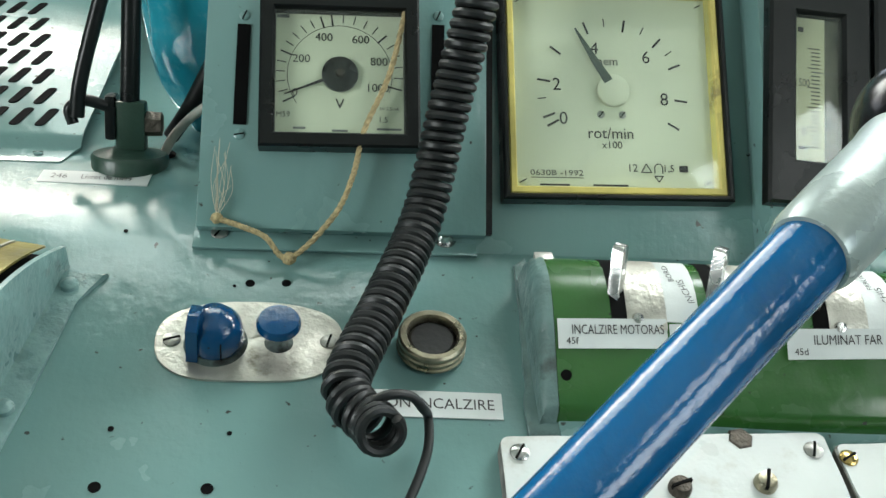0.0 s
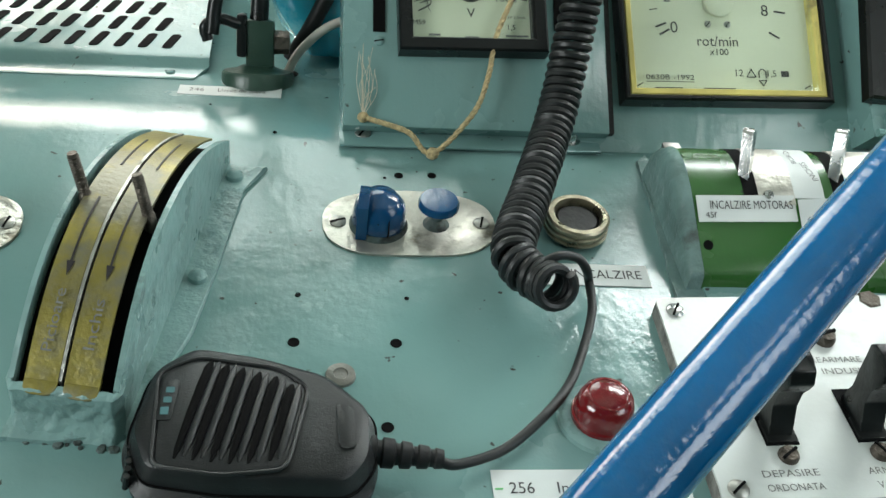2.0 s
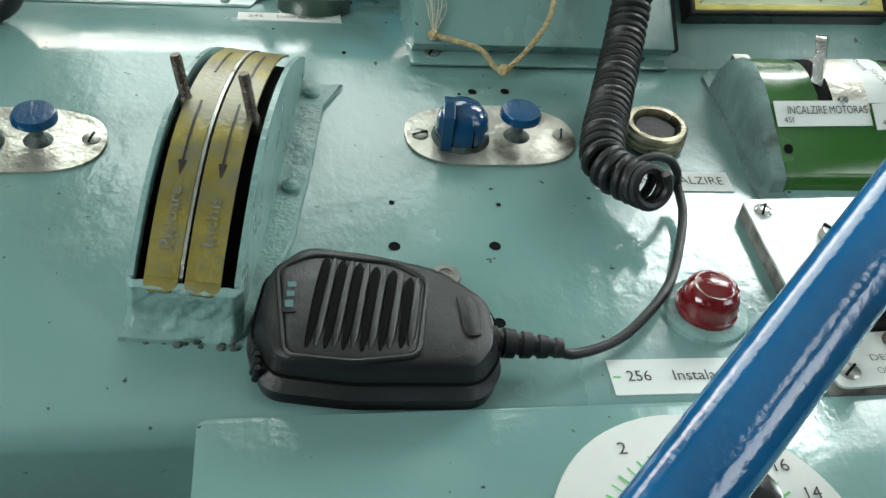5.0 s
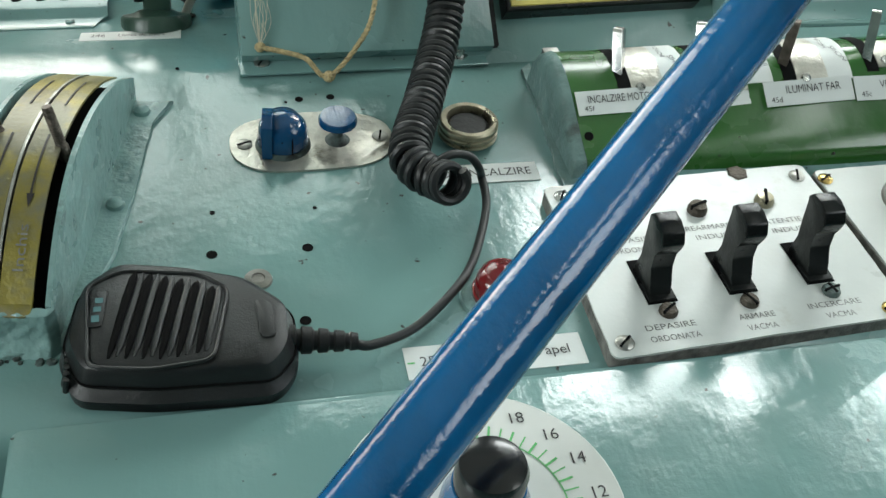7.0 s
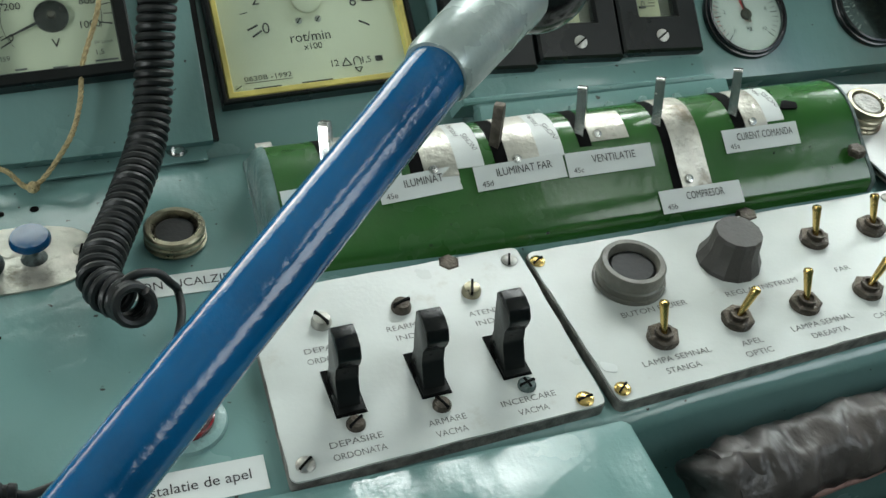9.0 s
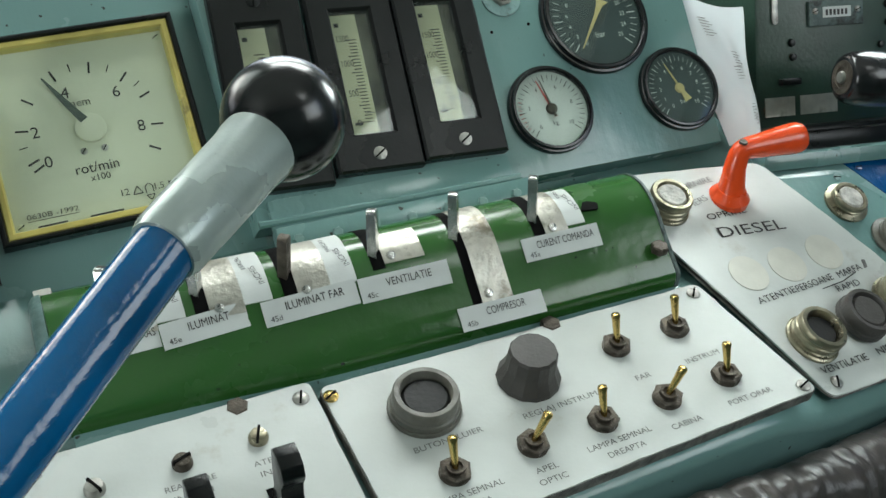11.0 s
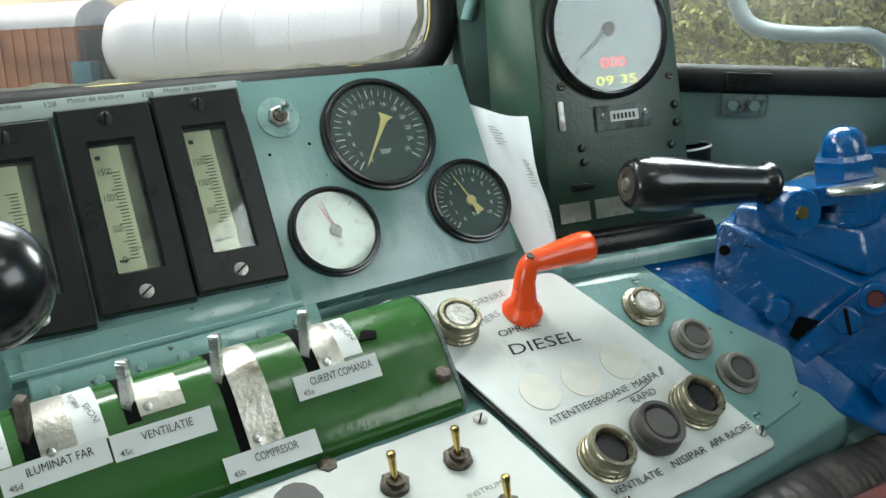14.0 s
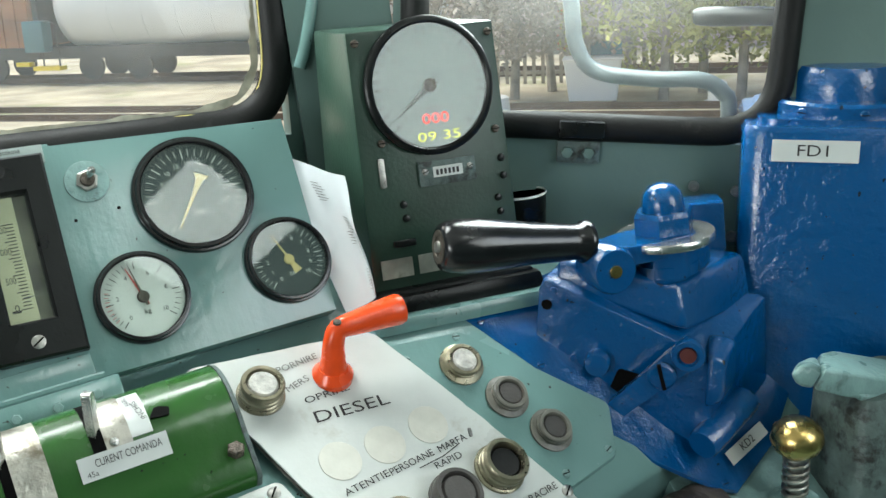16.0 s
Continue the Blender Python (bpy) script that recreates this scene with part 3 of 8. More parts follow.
def desk_sheet():
    """The folded desk: drop at the front, rounded lip, long slope, and the flatter shelf behind."""
    bm = B()
    cols = [-0.9 + 0.05 * i for i in range(29)] + [0.525 + 0.025 * i for i in range(26)]
    rows = []
    for u in cols:
        low = lip(u)
        base = top_level(u, low)
        line = [(low - 0.004, base - 0.32), (low - 0.004, base - 0.012), (low - 0.002, base - 0.005), (low + 0.006, base)]
        for k in range(1, 13):
            v = low + 0.006 + (0.139 - low - 0.006) * k / 12
            line.append((v, top_level(u, v)))
        line = [DESK @ Vector((u, v, n)) for v, n in line]
        back = 0.82 if u < 0.21 else 0.105
        knee = DESK @ Vector((u, 0.148, top_level(u, 0.148) - 0.0002))
        line += [knee, knee + Vector((0, 0.05, 0.0125)), knee + Vector((0, min(0.16, back - 0.01), 0.035)), knee + Vector((0, back, 0.035 + (back - 0.16) * 0.174)), knee + Vector((0, back + 0.003, -0.4))]
        rows.append([bm.verts.new(p) for p in line])
    for a, b in zip(rows, rows[1:]):
        for i in range(len(a) - 1):
            bm.faces.new((a[i], b[i], b[i + 1], a[i + 1]))
    return bm


desk = solo("driver_desk", desk_sheet(), GREY, Matrix(), "grey-green enamelled sheet-metal driver's desk, scratched and patched", "desk", "", "structure", 60)
mod = desk.modifiers.new("thickness", "SOLIDIFY")
mod.thickness, mod.offset = 0.003, -1

# lower tray and ledge to the left; dark colour carries the lip's shadow besides dirt
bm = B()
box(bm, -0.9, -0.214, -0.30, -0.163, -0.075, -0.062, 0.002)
ledge = solo("lower_ledge", bm, SOOT, DESK, "dirty ledge below the desk's lip, darkened for its shade, with crumbs", "ledge", "", "structure")
bm = B()
random.seed(4)
for i in range(14):
    lathe(bm, [(0, 0), (0.0016, 0.0004), (0.001, 0.0018), (0, 0.0022)], 6, -0.30 + random.uniform(0, 0.08), -0.172 - random.uniform(0, 0.03))
part("crumbs", bm, BRASSPLATE, ledge, "rusty crumbs and swarf", pose(0, 0, -0.062))

# raised box with the controller's dial
bm = B()
prism(bm, rounded([(-0.211, -0.161), (-0.220, -0.42), (0.303, -0.42), (0.297, -0.163)], 0.004), -0.12, 0.0, 0.002)
solo("controller_box", bm, GREY, DESK, "flat grey-green enamelled controller cover below the desk", "cover", "", "structure")

dial = thing("controller_dial", at(DESK, 0.005, -0.2410, 0.001), "white round notch dial with green marks under a black hub", "dial")
part("plate", lathe(B(), disc_profile(0.0705, 0, 0.0016, 0.0006), 64), DIALWHITE, dial)
bm = B()
for i in range(64):
    a, b = math.tau * i / 64, math.tau * (i + 1) / 64
    bm.faces.new([bm.verts.new((r * math.cos(c), r * math.sin(c), 0.002)) for r, c in ((0.0418, a), (0.0426, a), (0.0426, b), (0.0418, b))])
part("scale_ring", bm, INKGREEN, dial)
ticks(dial, 0, 0, 0.002, 0.042, 0.050, 146, 0, 21, 0.0004, INKGREEN, long=2, r0_long=0.042)
for k, s in enumerate((0, 2, 4, 6, 8, 10, 12, 14, 16, 18, 20)):
    a = {12: 2, 14: 23, 16: 41, 18: 60, 20: 79, 2: 118}.get(s)
    if a is not None:
        lettering(str(s), dial, 0.0585 * math.cos(radians(a)), 0.0585 * math.sin(radians(a)), 0.0021, 0.0095)
hub = part("hub", lathe(B(), [(0, 0), (0.0225, 0), (0.0215, 0.012), (0.0185, 0.021), (0.0175, 0.026), (0, 0.026)], 40), BLUE_BAR, dial, "blue painted hub")
part("cap", lathe(B(), [(0, 0.026), (0.0168, 0.026), (0.0170, 0.037), (0.0155, 0.0412), (0.0110, 0.0430), (0, 0.0434)], 40), GLOSSBLACK, hub, "glossy black cap")

# ---- controller handle: blue tube, grey sleeve and black ball ----
J = BASE @ Vector((0.1962, 0.3258, 1.2066))
BALL = BASE @ Vector((0.2802, 0.4012, 1.2404))
ALONG = (BASE.to_3x3() @ Vector((0.724, 0.5151, 0.4588))).normalized()
FOOT = J - ALONG * 0.45
handle = thing("controller_lever", Matrix.Translation(FOOT), "long blue enamelled controller lever with a grey sleeve and black ball", "lever")
off = -FOOT


def along(a, b, profile, seg=40):
    """Turns a profile round the line from a to b; heights run from 0 at a to 1 at b."""
    d = b - a
    return lathe(B(), [(r, z * d.length) for r, z in profile], seg, m=Matrix.Translation(a) @ d.to_track_quat("Z", "Y").to_matrix().to_4x4())


d = (BALL - J).normalized()
part("tube", along(FOOT + off, J + ALONG * 0.004 + off, [(0, 0), (0.0158, 0), (0.0162, 0.5), (0.0166, 0.97), (0.0162, 1.0), (0, 1.0)]), BLUE_BAR, handle, "blue enamelled tube with brush marks")
part("sleeve", along(J - d * 0.004 + off, BALL - d * 0.028 + off, [(0, 0), (0.0178, 0), (0.0196, 0.06), (0.0205, 0.4), (0.0212, 0.85), (0.0222, 0.93), (0.0222, 0.99), (0.018, 1.0), (0, 1)]), SILVERPAINT, handle, "pale grey painted sleeve")
bm = B()
bmesh.ops.create_uvsphere(bm, u_segments=48, v_segments=28, radius=0.0355, matrix=Matrix.Translation(BALL + off))
part("ball", bm, GLOSSBLACK, handle, "polished black ball knob")

# ---- left of the desk ----


def oval_switch(u, v, turn):
    """Two-lobed tin plate with a pointer knob and a mushroom button."""
    t = thing("dimmer_switch", at(DESK, u, v, SURF, turn), "tarnished oval tin plate with blue pointer knob and mushroom button", "switch", "desk switches")
    o = []
    for i in range(48):
        a = math.tau * i / 48
        c, s = math.cos(a), math.sin(a)
        x = 0.054 * (abs(c) ** 0.72) * (1 if c > 0 else -1)
        y = 0.0305 * (abs(s) ** 0.8) * (1 if s > 0 else -1) * (1 + 0.02 * math.sin(5 * a))
        o.append((x, y))
    part("plate", prism(B(), o, 0.0, 0.0016, 0.0005), PEWTER, t)
    for x in (-0.0445, 0.0455):
        screw(t, x, 0.0, 0.0016, 0.0052, STEEL, 20 if x < 0 else 75, 0.0016)
    part("collar", lathe(B(), [(0, 0), (0.0185, 0), (0.017, 0.004), (0, 0.004)], 32), SOOT, t, "", pose(-0.0195, -0.002, 0.001))
    k = part("pointer_knob", lathe(B(), [(0, 0.003), (0.0158, 0.003), (0.0168, 0.009), (0.0152, 0.018), (0.010, 0.0245), (0, 0.027)], 32), BLUE_KNOB, t, "thickly painted blue pointer knob", pose(-0.0195, -0.002, 0))
    bm = prism(B(), [(-0.0165, 0.003), (0.013, 0.003), (0.011, 0.020), (0.004, 0.0285), (-0.006, 0.0305), (-0.0135, 0.025)], -0.0034, 0.0034, 0.0015)
    part("pointer", bm, BLUE_KNOB, k, "painted pointer ridge", pose(-0.0095, 0, 0, 90, 0, 82))
    bm = lathe(B(), [(0.0166, -0.0004), (0.0171, 0.0), (0.0166, 0.0004), (0.0160, 0.0), (0.0166, -0.0004)], 40)
    part("groove", bm, VOID, k, "dark groove", pose(0.0045, 0, 0.0085, 0, 90, 0))
    b = part("stem", lathe(B(), [(0, 0.001), (0.009, 0.001), (0.005, 0.005), (0.0036, 0.006), (0.0036, 0.016), (0, 0.016)], 20), SOOT, t, "", pose(0.0165, -0.001, 0))
    part("button", lathe(B(), [(0, 0.014), (0.0105, 0.0145), (0.0128, 0.0165), (0.0128, 0.019), (0.0115, 0.0212), (0, 0.0216)], 32), BLUE_KNOB, b, "blue mushroom button with worn paint")
    return t


sw = oval_switch(-0.0395, 0.0555, 0.5)
copy_thing(sw, at(DESK, -0.322, 0.047, SURF, 1.0))

# drilled holes
for i, (u, v, r) in enumerate(((-0.043, 0.1036, 0.0032), (-0.021, 0.1045, 0.0032), (-0.0523, 0.1008, 0.0012), (-0.108, -0.0077, 0.0018), (-0.0459, -0.0098, 0.0015),
                               (-0.1102, -0.044, 0.0036), (-0.0543, -0.0446, 0.0036), (-0.0623, -0.1023, 0.0036), (-0.124, 0.147, 0.0016))):
    h = solo("drilled_hole", lathe(B(), [(0, 0), (r * 0.8, 0), (r * 0.88, 0.0005), (r * 0.92, 0.0002)], 20), VOID, at(DESK, u, v, SURF + 0.0001), "small dark drilled hole in the desk sheet", "hole", "drilled holes")
rv = thing("blind_plug", at(DESK, -0.0854, -0.0677, SURF), "round silvery blanking plug in the desk", "plug")
part("disc", lathe(B(), [(0, 0), (0.0082, 0), (0.0078, 0.0015), (0.004, 0.0022), (0.0035, 0.0016), (0, 0.0016)], 28), RINGGREY, rv)


def push_button(name, m, r, h, label, ring=NICKEL, cap=RUBBER, flange=0.0, group="", knurl=False, cap_z=0.62, name_cap="cap"):
    """A round button: stepped bezel and a sunk cap."""
    h *= 0.84
    t = thing(name, m, label, "push button", group)
    p = [(0, 0)]
    if flange:
        p += [(r + flange, 0), (r + flange, 0.002), (r * 1.04, 0.0028)]
    p += [(r, 0.003), (r, h * 0.28), (r * 0.93, h * 0.33), (r * 0.93, h * 0.40), (r * 0.99, h * 0.45), (r * 0.99, h * 0.58), (r * 0.93, h * 0.63), (r * 0.93, h * 0.70), (r * 0.98, h * 0.76), (r * 0.98, h * 0.92), (r * 0.92, h), (r * 0.76, h), (r * 0.72, h * 0.9), (r * 0.70, h * 0.5), (0, h * 0.5)]
    if r > 0.02 and ring is not NICKEL:     # moulded plastic ring without grooves
        p = p[:-15] + [(r, 0.003), (r, h * 0.42), (r * 0.95, h * 0.48), (r * 0.95, h * 0.9), (r * 0.90, h)] + p[-4:]
    part("bezel", lathe(B(), p, 40), ring, t)
    if knurl:
        bm = B()
        for i in range(44):
            a = math.tau * i / 44
            tmp = box(B(), r * 0.985, r * 1.018, -0.0006, 0.0006, h * 0.16, h * 0.28)
            merge(bm, tmp, pose(0, 0, 0, 0, 0, math.degrees(a)))
        part("knurling", bm, ring, t)
    part(name_cap, lathe(B(), [(0, h * 0.3), (r * 0.69, h * 0.3), (r * 0.69, h * cap_z), (r * 0.6, h * (cap_z + 0.12)), (0, h * (cap_z + 0.12))], 32), cap, t, "dark sunk cap")
    return t


push_button("heating_button", at(DESK, 0.0658, 0.0525, SURF), 0.0205, 0.017, "dirty brass ringed heating push button with a black sunk cap", NICKEL, RUBBER, 0.0, "push buttons")


def paper_label(u, v, w, h, lines, label, base=DESK, z=SURF, turn=0.0, mat=PAPER, name="paper_label"):
    t = thing(name, at(base, u, v, z, turn), label, "label", "paper labels")
    part("paper", box(B(), -w / 2, w / 2, -h / 2, h / 2, 0.0002, 0.0008), mat, t)
    for s, x, y, size, width in lines:
        lettering(s, t, x, y, 0.0011, size, INK, width)
    return t


paper_label(0.0605, 0.0118, 0.088, 0.0185, [("BUTON INCALZIRE", 0.000, 0.0, 0.0105, 0.078)], "white paper label BUTON INCALZIRE with a stained corner", turn=-1.5)
lab = paper_label(0.0375, -0.1415, 0.101, 0.0225, [("256", -0.036, 0.0, 0.0095, 0.0125), ("Instalatie de apel", 0.012, 0.0, 0.0095, 0.060)], "white paper label 256 Instalatie de apel on the desk", turn=-0.8)
bars(lab, [(-0.0495, -0.0455, -0.0008, 0.0004)], 0.0011, INKGREEN)

# red signal lamp
rl = thing("red_signal_lamp", at(DESK, 0.0505, -0.0985, SURF), "red domed glass signal lamp in a worn grey base", "lamp")
part("base", lathe(B(), [(0, 0), (0.0235, 0), (0.0228, 0.0025), (0.019, 0.004), (0.0175, 0.004), (0, 0.004)], 40), GREY_WORN, rl)
part("lens", lathe(B(), [(0, 0.004), (0.0168, 0.004), (0.0168, 0.0065), (0.0158, 0.0072), (0.0152, 0.014), (0.0135, 0.019), (0.0085, 0.0222), (0, 0.023)], 40), REDLENS, rl, "red lamp glass")
bm = B()
for r in (0.0105, 0.0075, 0.0045):
    z = 0.0213 + (0.0105 - r) * 0.17
    lathe(bm, [(r, z - 0.0006), (r + 0.0006, z + 0.0002), (r - 0.0006, z + 0.0002), (r, z - 0.0006)], 28)
part("rings", bm, REDLENS, rl)

# quadrant with two levers
q = thing("lever_quadrant", at(DESK, -0.2179, -0.0974, SURF, -10.47), "curved grey lever quadrant with two tarnished brass scales", "lever box")


def arch(s):
    """Height of the quadrant's curved top along its length s."""
    if s < 0.085:
        return 0.063 - 0.035 * ((0.085 - s) / 0.085) ** 2
    return 0.063 - 0.0465 * ((s - 0.085) / 0.134) ** 2


def ribbon(bm, u0, u1, s0, s1, lift, thick):
    """A strip bent over the arch, u across and s along."""
    n = 24
    up, dn = [], []
    for i in range(n + 1):
        s = s0 + (s1 - s0) * (i / n) ** (1.5 if s0 < 0.01 else 1.0)
        z = arch(s) + lift
        up.append([bm.verts.new((u, s, z)) for u in (u0, u1)])
        dn.append([bm.verts.new((u, s, z - thick)) for u in (u0, u1)])
    for i in range(n):
        bm.faces.new((up[i][0], up[i][1], up[i + 1][1], up[i + 1][0]))
        bm.faces.new((dn[i][1], dn[i][0], dn[i + 1][0], dn[i + 1][1]))
        bm.faces.new((up[i][0], up[i + 1][0], dn[i + 1][0], dn[i][0]))
        bm.faces.new((up[i + 1][1], up[i][1], dn[i][1], dn[i + 1][1]))
    for i in (0, n):
        bm.faces.new((up[i][0], up[i][1], dn[i][1], dn[i][0]))
    return bm


def cheek(bm, u0, u1, lift, s0=0.0, s1=0.219):
    top = [s0 + (s1 - s0) * (i / 32) ** 1.35 for i in range(33)]
    a = [bm.verts.new((u0, s, arch(s) + lift)) for s in top]
    b = [bm.verts.new((u1, s, arch(s) + lift)) for s in top]
    c = [bm.verts.new((u0, s, -0.002)) for s in top]
    d2 = [bm.verts.new((u1, s, -0.002)) for s in top]
    for i in range(32):
        bm.faces.new((a[i], b[i], b[i + 1], a[i + 1]))
        bm.faces.new((a[i + 1], c[i + 1], c[i], a[i]))
        bm.faces.new((b[i], d2[i], d2[i + 1], b[i + 1]))
    bm.faces.new((a[0], c[0], d2[0], b[0]))
    bm.faces.new((a[-1], b[-1], d2[-1], c[-1]))
    return bm


part("side_plate", cheek(B(), 0.0235, 0.0265, 0.001), GREY_WORN, q, "chipped grey side plate")
part("side_plate", cheek(B(), -0.0265, -0.0238, 0.001), GREY_WORN, q, "chipped grey side plate")
# the core is a solid black filler for the quadrant's shaded hollow
part("core", cheek(B(), -0.0238, 0.0235, -0.008, 0.003, 0.214), VOID, q, "black filler standing in for the shade inside the quadrant")
bm = B()
bmesh.ops.create_grid(bm, x_segments=44, y_segments=26, size=0.5)
for v in bm.verts:
    x, z = v.co.x * 0.0560, (v.co.y + 0.5) * 0.0305 - 0.002
    rough_y = 0.0013 * noise.noise(Vector((x * 150, z * 150, 3.1))) + 0.0006 * noise.noise(Vector((x * 420, z * 420, 1.7)))
    crust = max(0.0, 0.010 - z) * 0.55
    edge = 0.006 * max(0.0, abs(x) - 0.0245) / 0.0035
    v.co = Vector((x, -0.0055 - crust + edge + rough_y + (0.0045 if z > 0.0275 else 0.0), z))
part("front_plate", bm, GREY_WORN, q, "crusty welded front of the quadrant", smooth=70)
for u0, u1 in ((-0.0187, -0.0028), (0.0004, 0.0172)):
    bm = prism(B(), rounded([(u0, -0.0075), (u1, -0.0075), (u1, 0.004), (u0, 0.004)], [0.005, 0.005, 0.001, 0.001]), 0.0, 0.0014, 0.0003)
    part("scale_tab", bm, BRASSPLATE, q, "rounded lower end of a brass strip", pose(0, 0.0012, arch(0.0) + 0.0002, 20))
part("flange", prism(B(), [(-0.029, -0.0159), (-0.005, -0.0145), (0.0293, -0.004), (0.033, 0.02), (0.0423, 0.0674), (0.043, 0.12), (0.041, 0.1905), (0.0515, 0.2164), (0.036, 0.212), (-0.030, 0.21)], -0.001, 0.0030, 0.0012), GREY_WORN, q, "painted base flange with ragged edges")
for u0, u1 in ((-0.0187, -0.0028), (0.0004, 0.0172)):
    sc = part("scale_strip", ribbon(B(), u0, u1, 0.0005, 0.213, 0.0012, 0.0015), BRASSPLATE, q, "tarnished brass scale strip")
    uc = (u0 + u1) / 2
    part("arrow", ribbon(B(), uc - 0.0005, uc + 0.0005, 0.050, 0.096, 0.0018, 0.0004), INK, sc)
    part("arrow", ribbon(B(), uc - 0.0005, uc + 0.0005, 0.130, 0.175, 0.0018, 0.0004), INK, sc)
    bm = B()
    bm.faces.new([bm.verts.new((x, y, arch(y) + 0.0018)) for x, y in ((uc - 0.0021, 0.052), (uc + 0.0021, 0.052), (uc, 0.044))])
    part("arrow_head", bm, INK, sc)
part("divider", ribbon(B(), -0.0024, -0.0008, 0.0005, 0.213, 0.0018, 0.003), STEEL, q)
for s, uc in (("Picioare", -0.0105), ("Inchis", 0.009)):
    lettering(s, q, 0, 0, 0, 0.0078, INKGREY, 0.031 if s == "Picioare" else 0.025, 90, m=pose(uc, 0.0235, arch(0.0235) + 0.0024, 31))
for u, s in ((-0.0192, 0.097), (0.0170, 0.087)):
    z = arch(s)
    lv = part("lever_stud", along(Vector((u + 0.002, s, z - 0.010)), Vector((u - 0.005, s + 0.004, z + 0.024)), [(0, 0), (0.0036, 0), (0.0036, 0.3), (0.0031, 0.32)] + [(0.0031 - 0.0003 * (i % 2), 0.34 + 0.02 * i) for i in range(32)] + [(0.0026, 1), (0, 1)], 16), DARKSTEEL, q, "bare threaded lever stud")
for u, v in ((0.0335, 0.2015), (0.0345, 0.108)):
    part("rivet", lathe(B(), [(0, 0), (0.0058, 0), (0.0052, 0.0026), (0.003, 0.0042), (0, 0.0046)], 20), GREY_WORN, q, "", pose(u, v, 0.0028))
bm = B()
random.seed(8)
for i in range(26):
    x, y, r = random.uniform(-0.030, 0.026), -0.009 + random.uniform(-0.006, 0.006), random.uniform(0.001, 0.0030)
    lathe(bm, [(0, 0), (r, 0), (r * 0.8, r * 0.5), (0, r * 0.7)], 7, x, y)
part("weld_spatter", bm, SOOT, q, "crusty weld and paint blobs")

# ---- hand microphone with its cord ----
MIC = at(DESK, -0.130, -0.114, 0.0)
mic = thing("hand_microphone", MIC, "black plastic hand microphone with a ribbed grille lying on the desk", "microphone")
top = [(-0.055, -0.008), (-0.048, 0.028), (-0.030, 0.043), (0.004, 0.036), (0.037, 0.024), (0.0575, 0.002), (0.0560, -0.026), (0.045, -0.0405), (-0.012, -0.038), (-0.047, -0.031)]
low = [(x * 1.07 - 0.001, y * 1.06 - 0.004) for x, y in top]


def lofted(bm, sections, cap=True):
    """A body through outlines of equal count, each at its height."""
    rings = [[bm.verts.new((x, y, z)) for x, y in o] for o, z in sections]
    n = len(rings[0])
    for a, b in zip(rings, rings[1:]):
        for i in range(n):
            bm.faces.new((a[i], a[(i + 1) % n], b[(i + 1) % n], b[i]))
    bm.faces.new(rings[0][::-1])
    bm.faces.new(rings[-1])
    return bm


def grown(o, k, cx=0.0, cy=0.0):
    return [(cx + (x - cx) * k, cy + (y - cy) * k) for x, y in o]


T1, L1 = rounded(top, 0.007, 4), rounded(low, 0.008, 4)
body = part("body", lofted(B(), [(grown(L1, 0.88), -0.006), (L1, -0.001), (grown(L1, 1.01), 0.006), (grown(T1, 1.045), 0.010), (grown(T1, 1.03), 0.013), (T1, 0.0165), (grown(T1, 0.975), 0.0205), (grown(T1, 0.93), 0.0222), (grown(T1, 0.86), 0.0230)]), PLASTIC, mic, "", smooth=35)
G = rounded([(-0.0435, 0.0215), (-0.026, 0.031), (0.013, 0.024), (0.0265, 0.012), (0.0165, -0.034), (-0.012, -0.0365), (-0.042, -0.031)], 0.006, 4)
part("grille_panel", lofted(B(), [(G, 0.0225), (grown(G, 0.985), 0.0246), (grown(G, 0.95, -0.008), 0.0250)]), PLASTIC, body, "raised grille panel")
for a, b in (((-0.0197, 0.0305), (-0.0335, -0.0296)), ((-0.0119, 0.0285), (-0.0252, -0.0305)), ((-0.0042, 0.0258), (-0.0171, -0.0317)), ((0.0037, 0.023), (-0.0089, -0.0328)),
             ((0.0117, 0.0203), (-0.0005, -0.0327)), ((0.0193, 0.015), (0.0092, -0.0313))):
    a, b = Vector((*a, 0.0250)), Vector((*b, 0.0250))
    bm, bs = B(), B()
    tube(bm, [a + (b - a) * t for t in (0.02, 0.10, 0.3, 0.5, 0.7, 0.90, 0.98)], [0.0008, 0.0024, 0.0027, 0.0025, 0.0021, 0.0015, 0.0006], 10)
    o = Vector((0.0041, 0.0009, -0.0004))
    tube(bs, [a + o + (b - a) * t for t in (0.03, 0.15, 0.5, 0.85, 0.98)], [0.0006, 0.0022, 0.0025, 0.0022, 0.0008], 10)
    part("grille_rib", bs, PLASTIC, body)
    part("grille_slot", bm, VOID, body, "dark grille slot")
rim_line = [Vector((x, y, 0.0248)) for x, y in grown(G, 1.03)]
part("grille_rim", tube(B(), rim_line + rim_line[:1], 0.0011, 8), PLASTIC, body, "raised rim round the grille")
part("seam", tube(B(), [Vector((x, y, 0.0116)) for x, y in grown(T1, 1.046)] + [Vector((*grown(T1, 1.046)[0], 0.0116))], 0.0006, 6), VOID, body, "dark parting seam")
part("badge", prism(B(), rounded([(-0.0436, -0.007), (-0.0366, -0.007), (-0.0337, 0.017), (-0.0402, 0.0172)], 0.0015), 0.0246, 0.0256, 0.0003), PLASTIC, body, "oblong maker's badge")
bars(body, [(-0.0416, -0.0378, -0.004, 0.0005), (-0.0407, -0.0369, 0.003, 0.0065), (-0.0400, -0.0360, 0.009, 0.0125)], 0.0258, LOGO, "badge_marks")
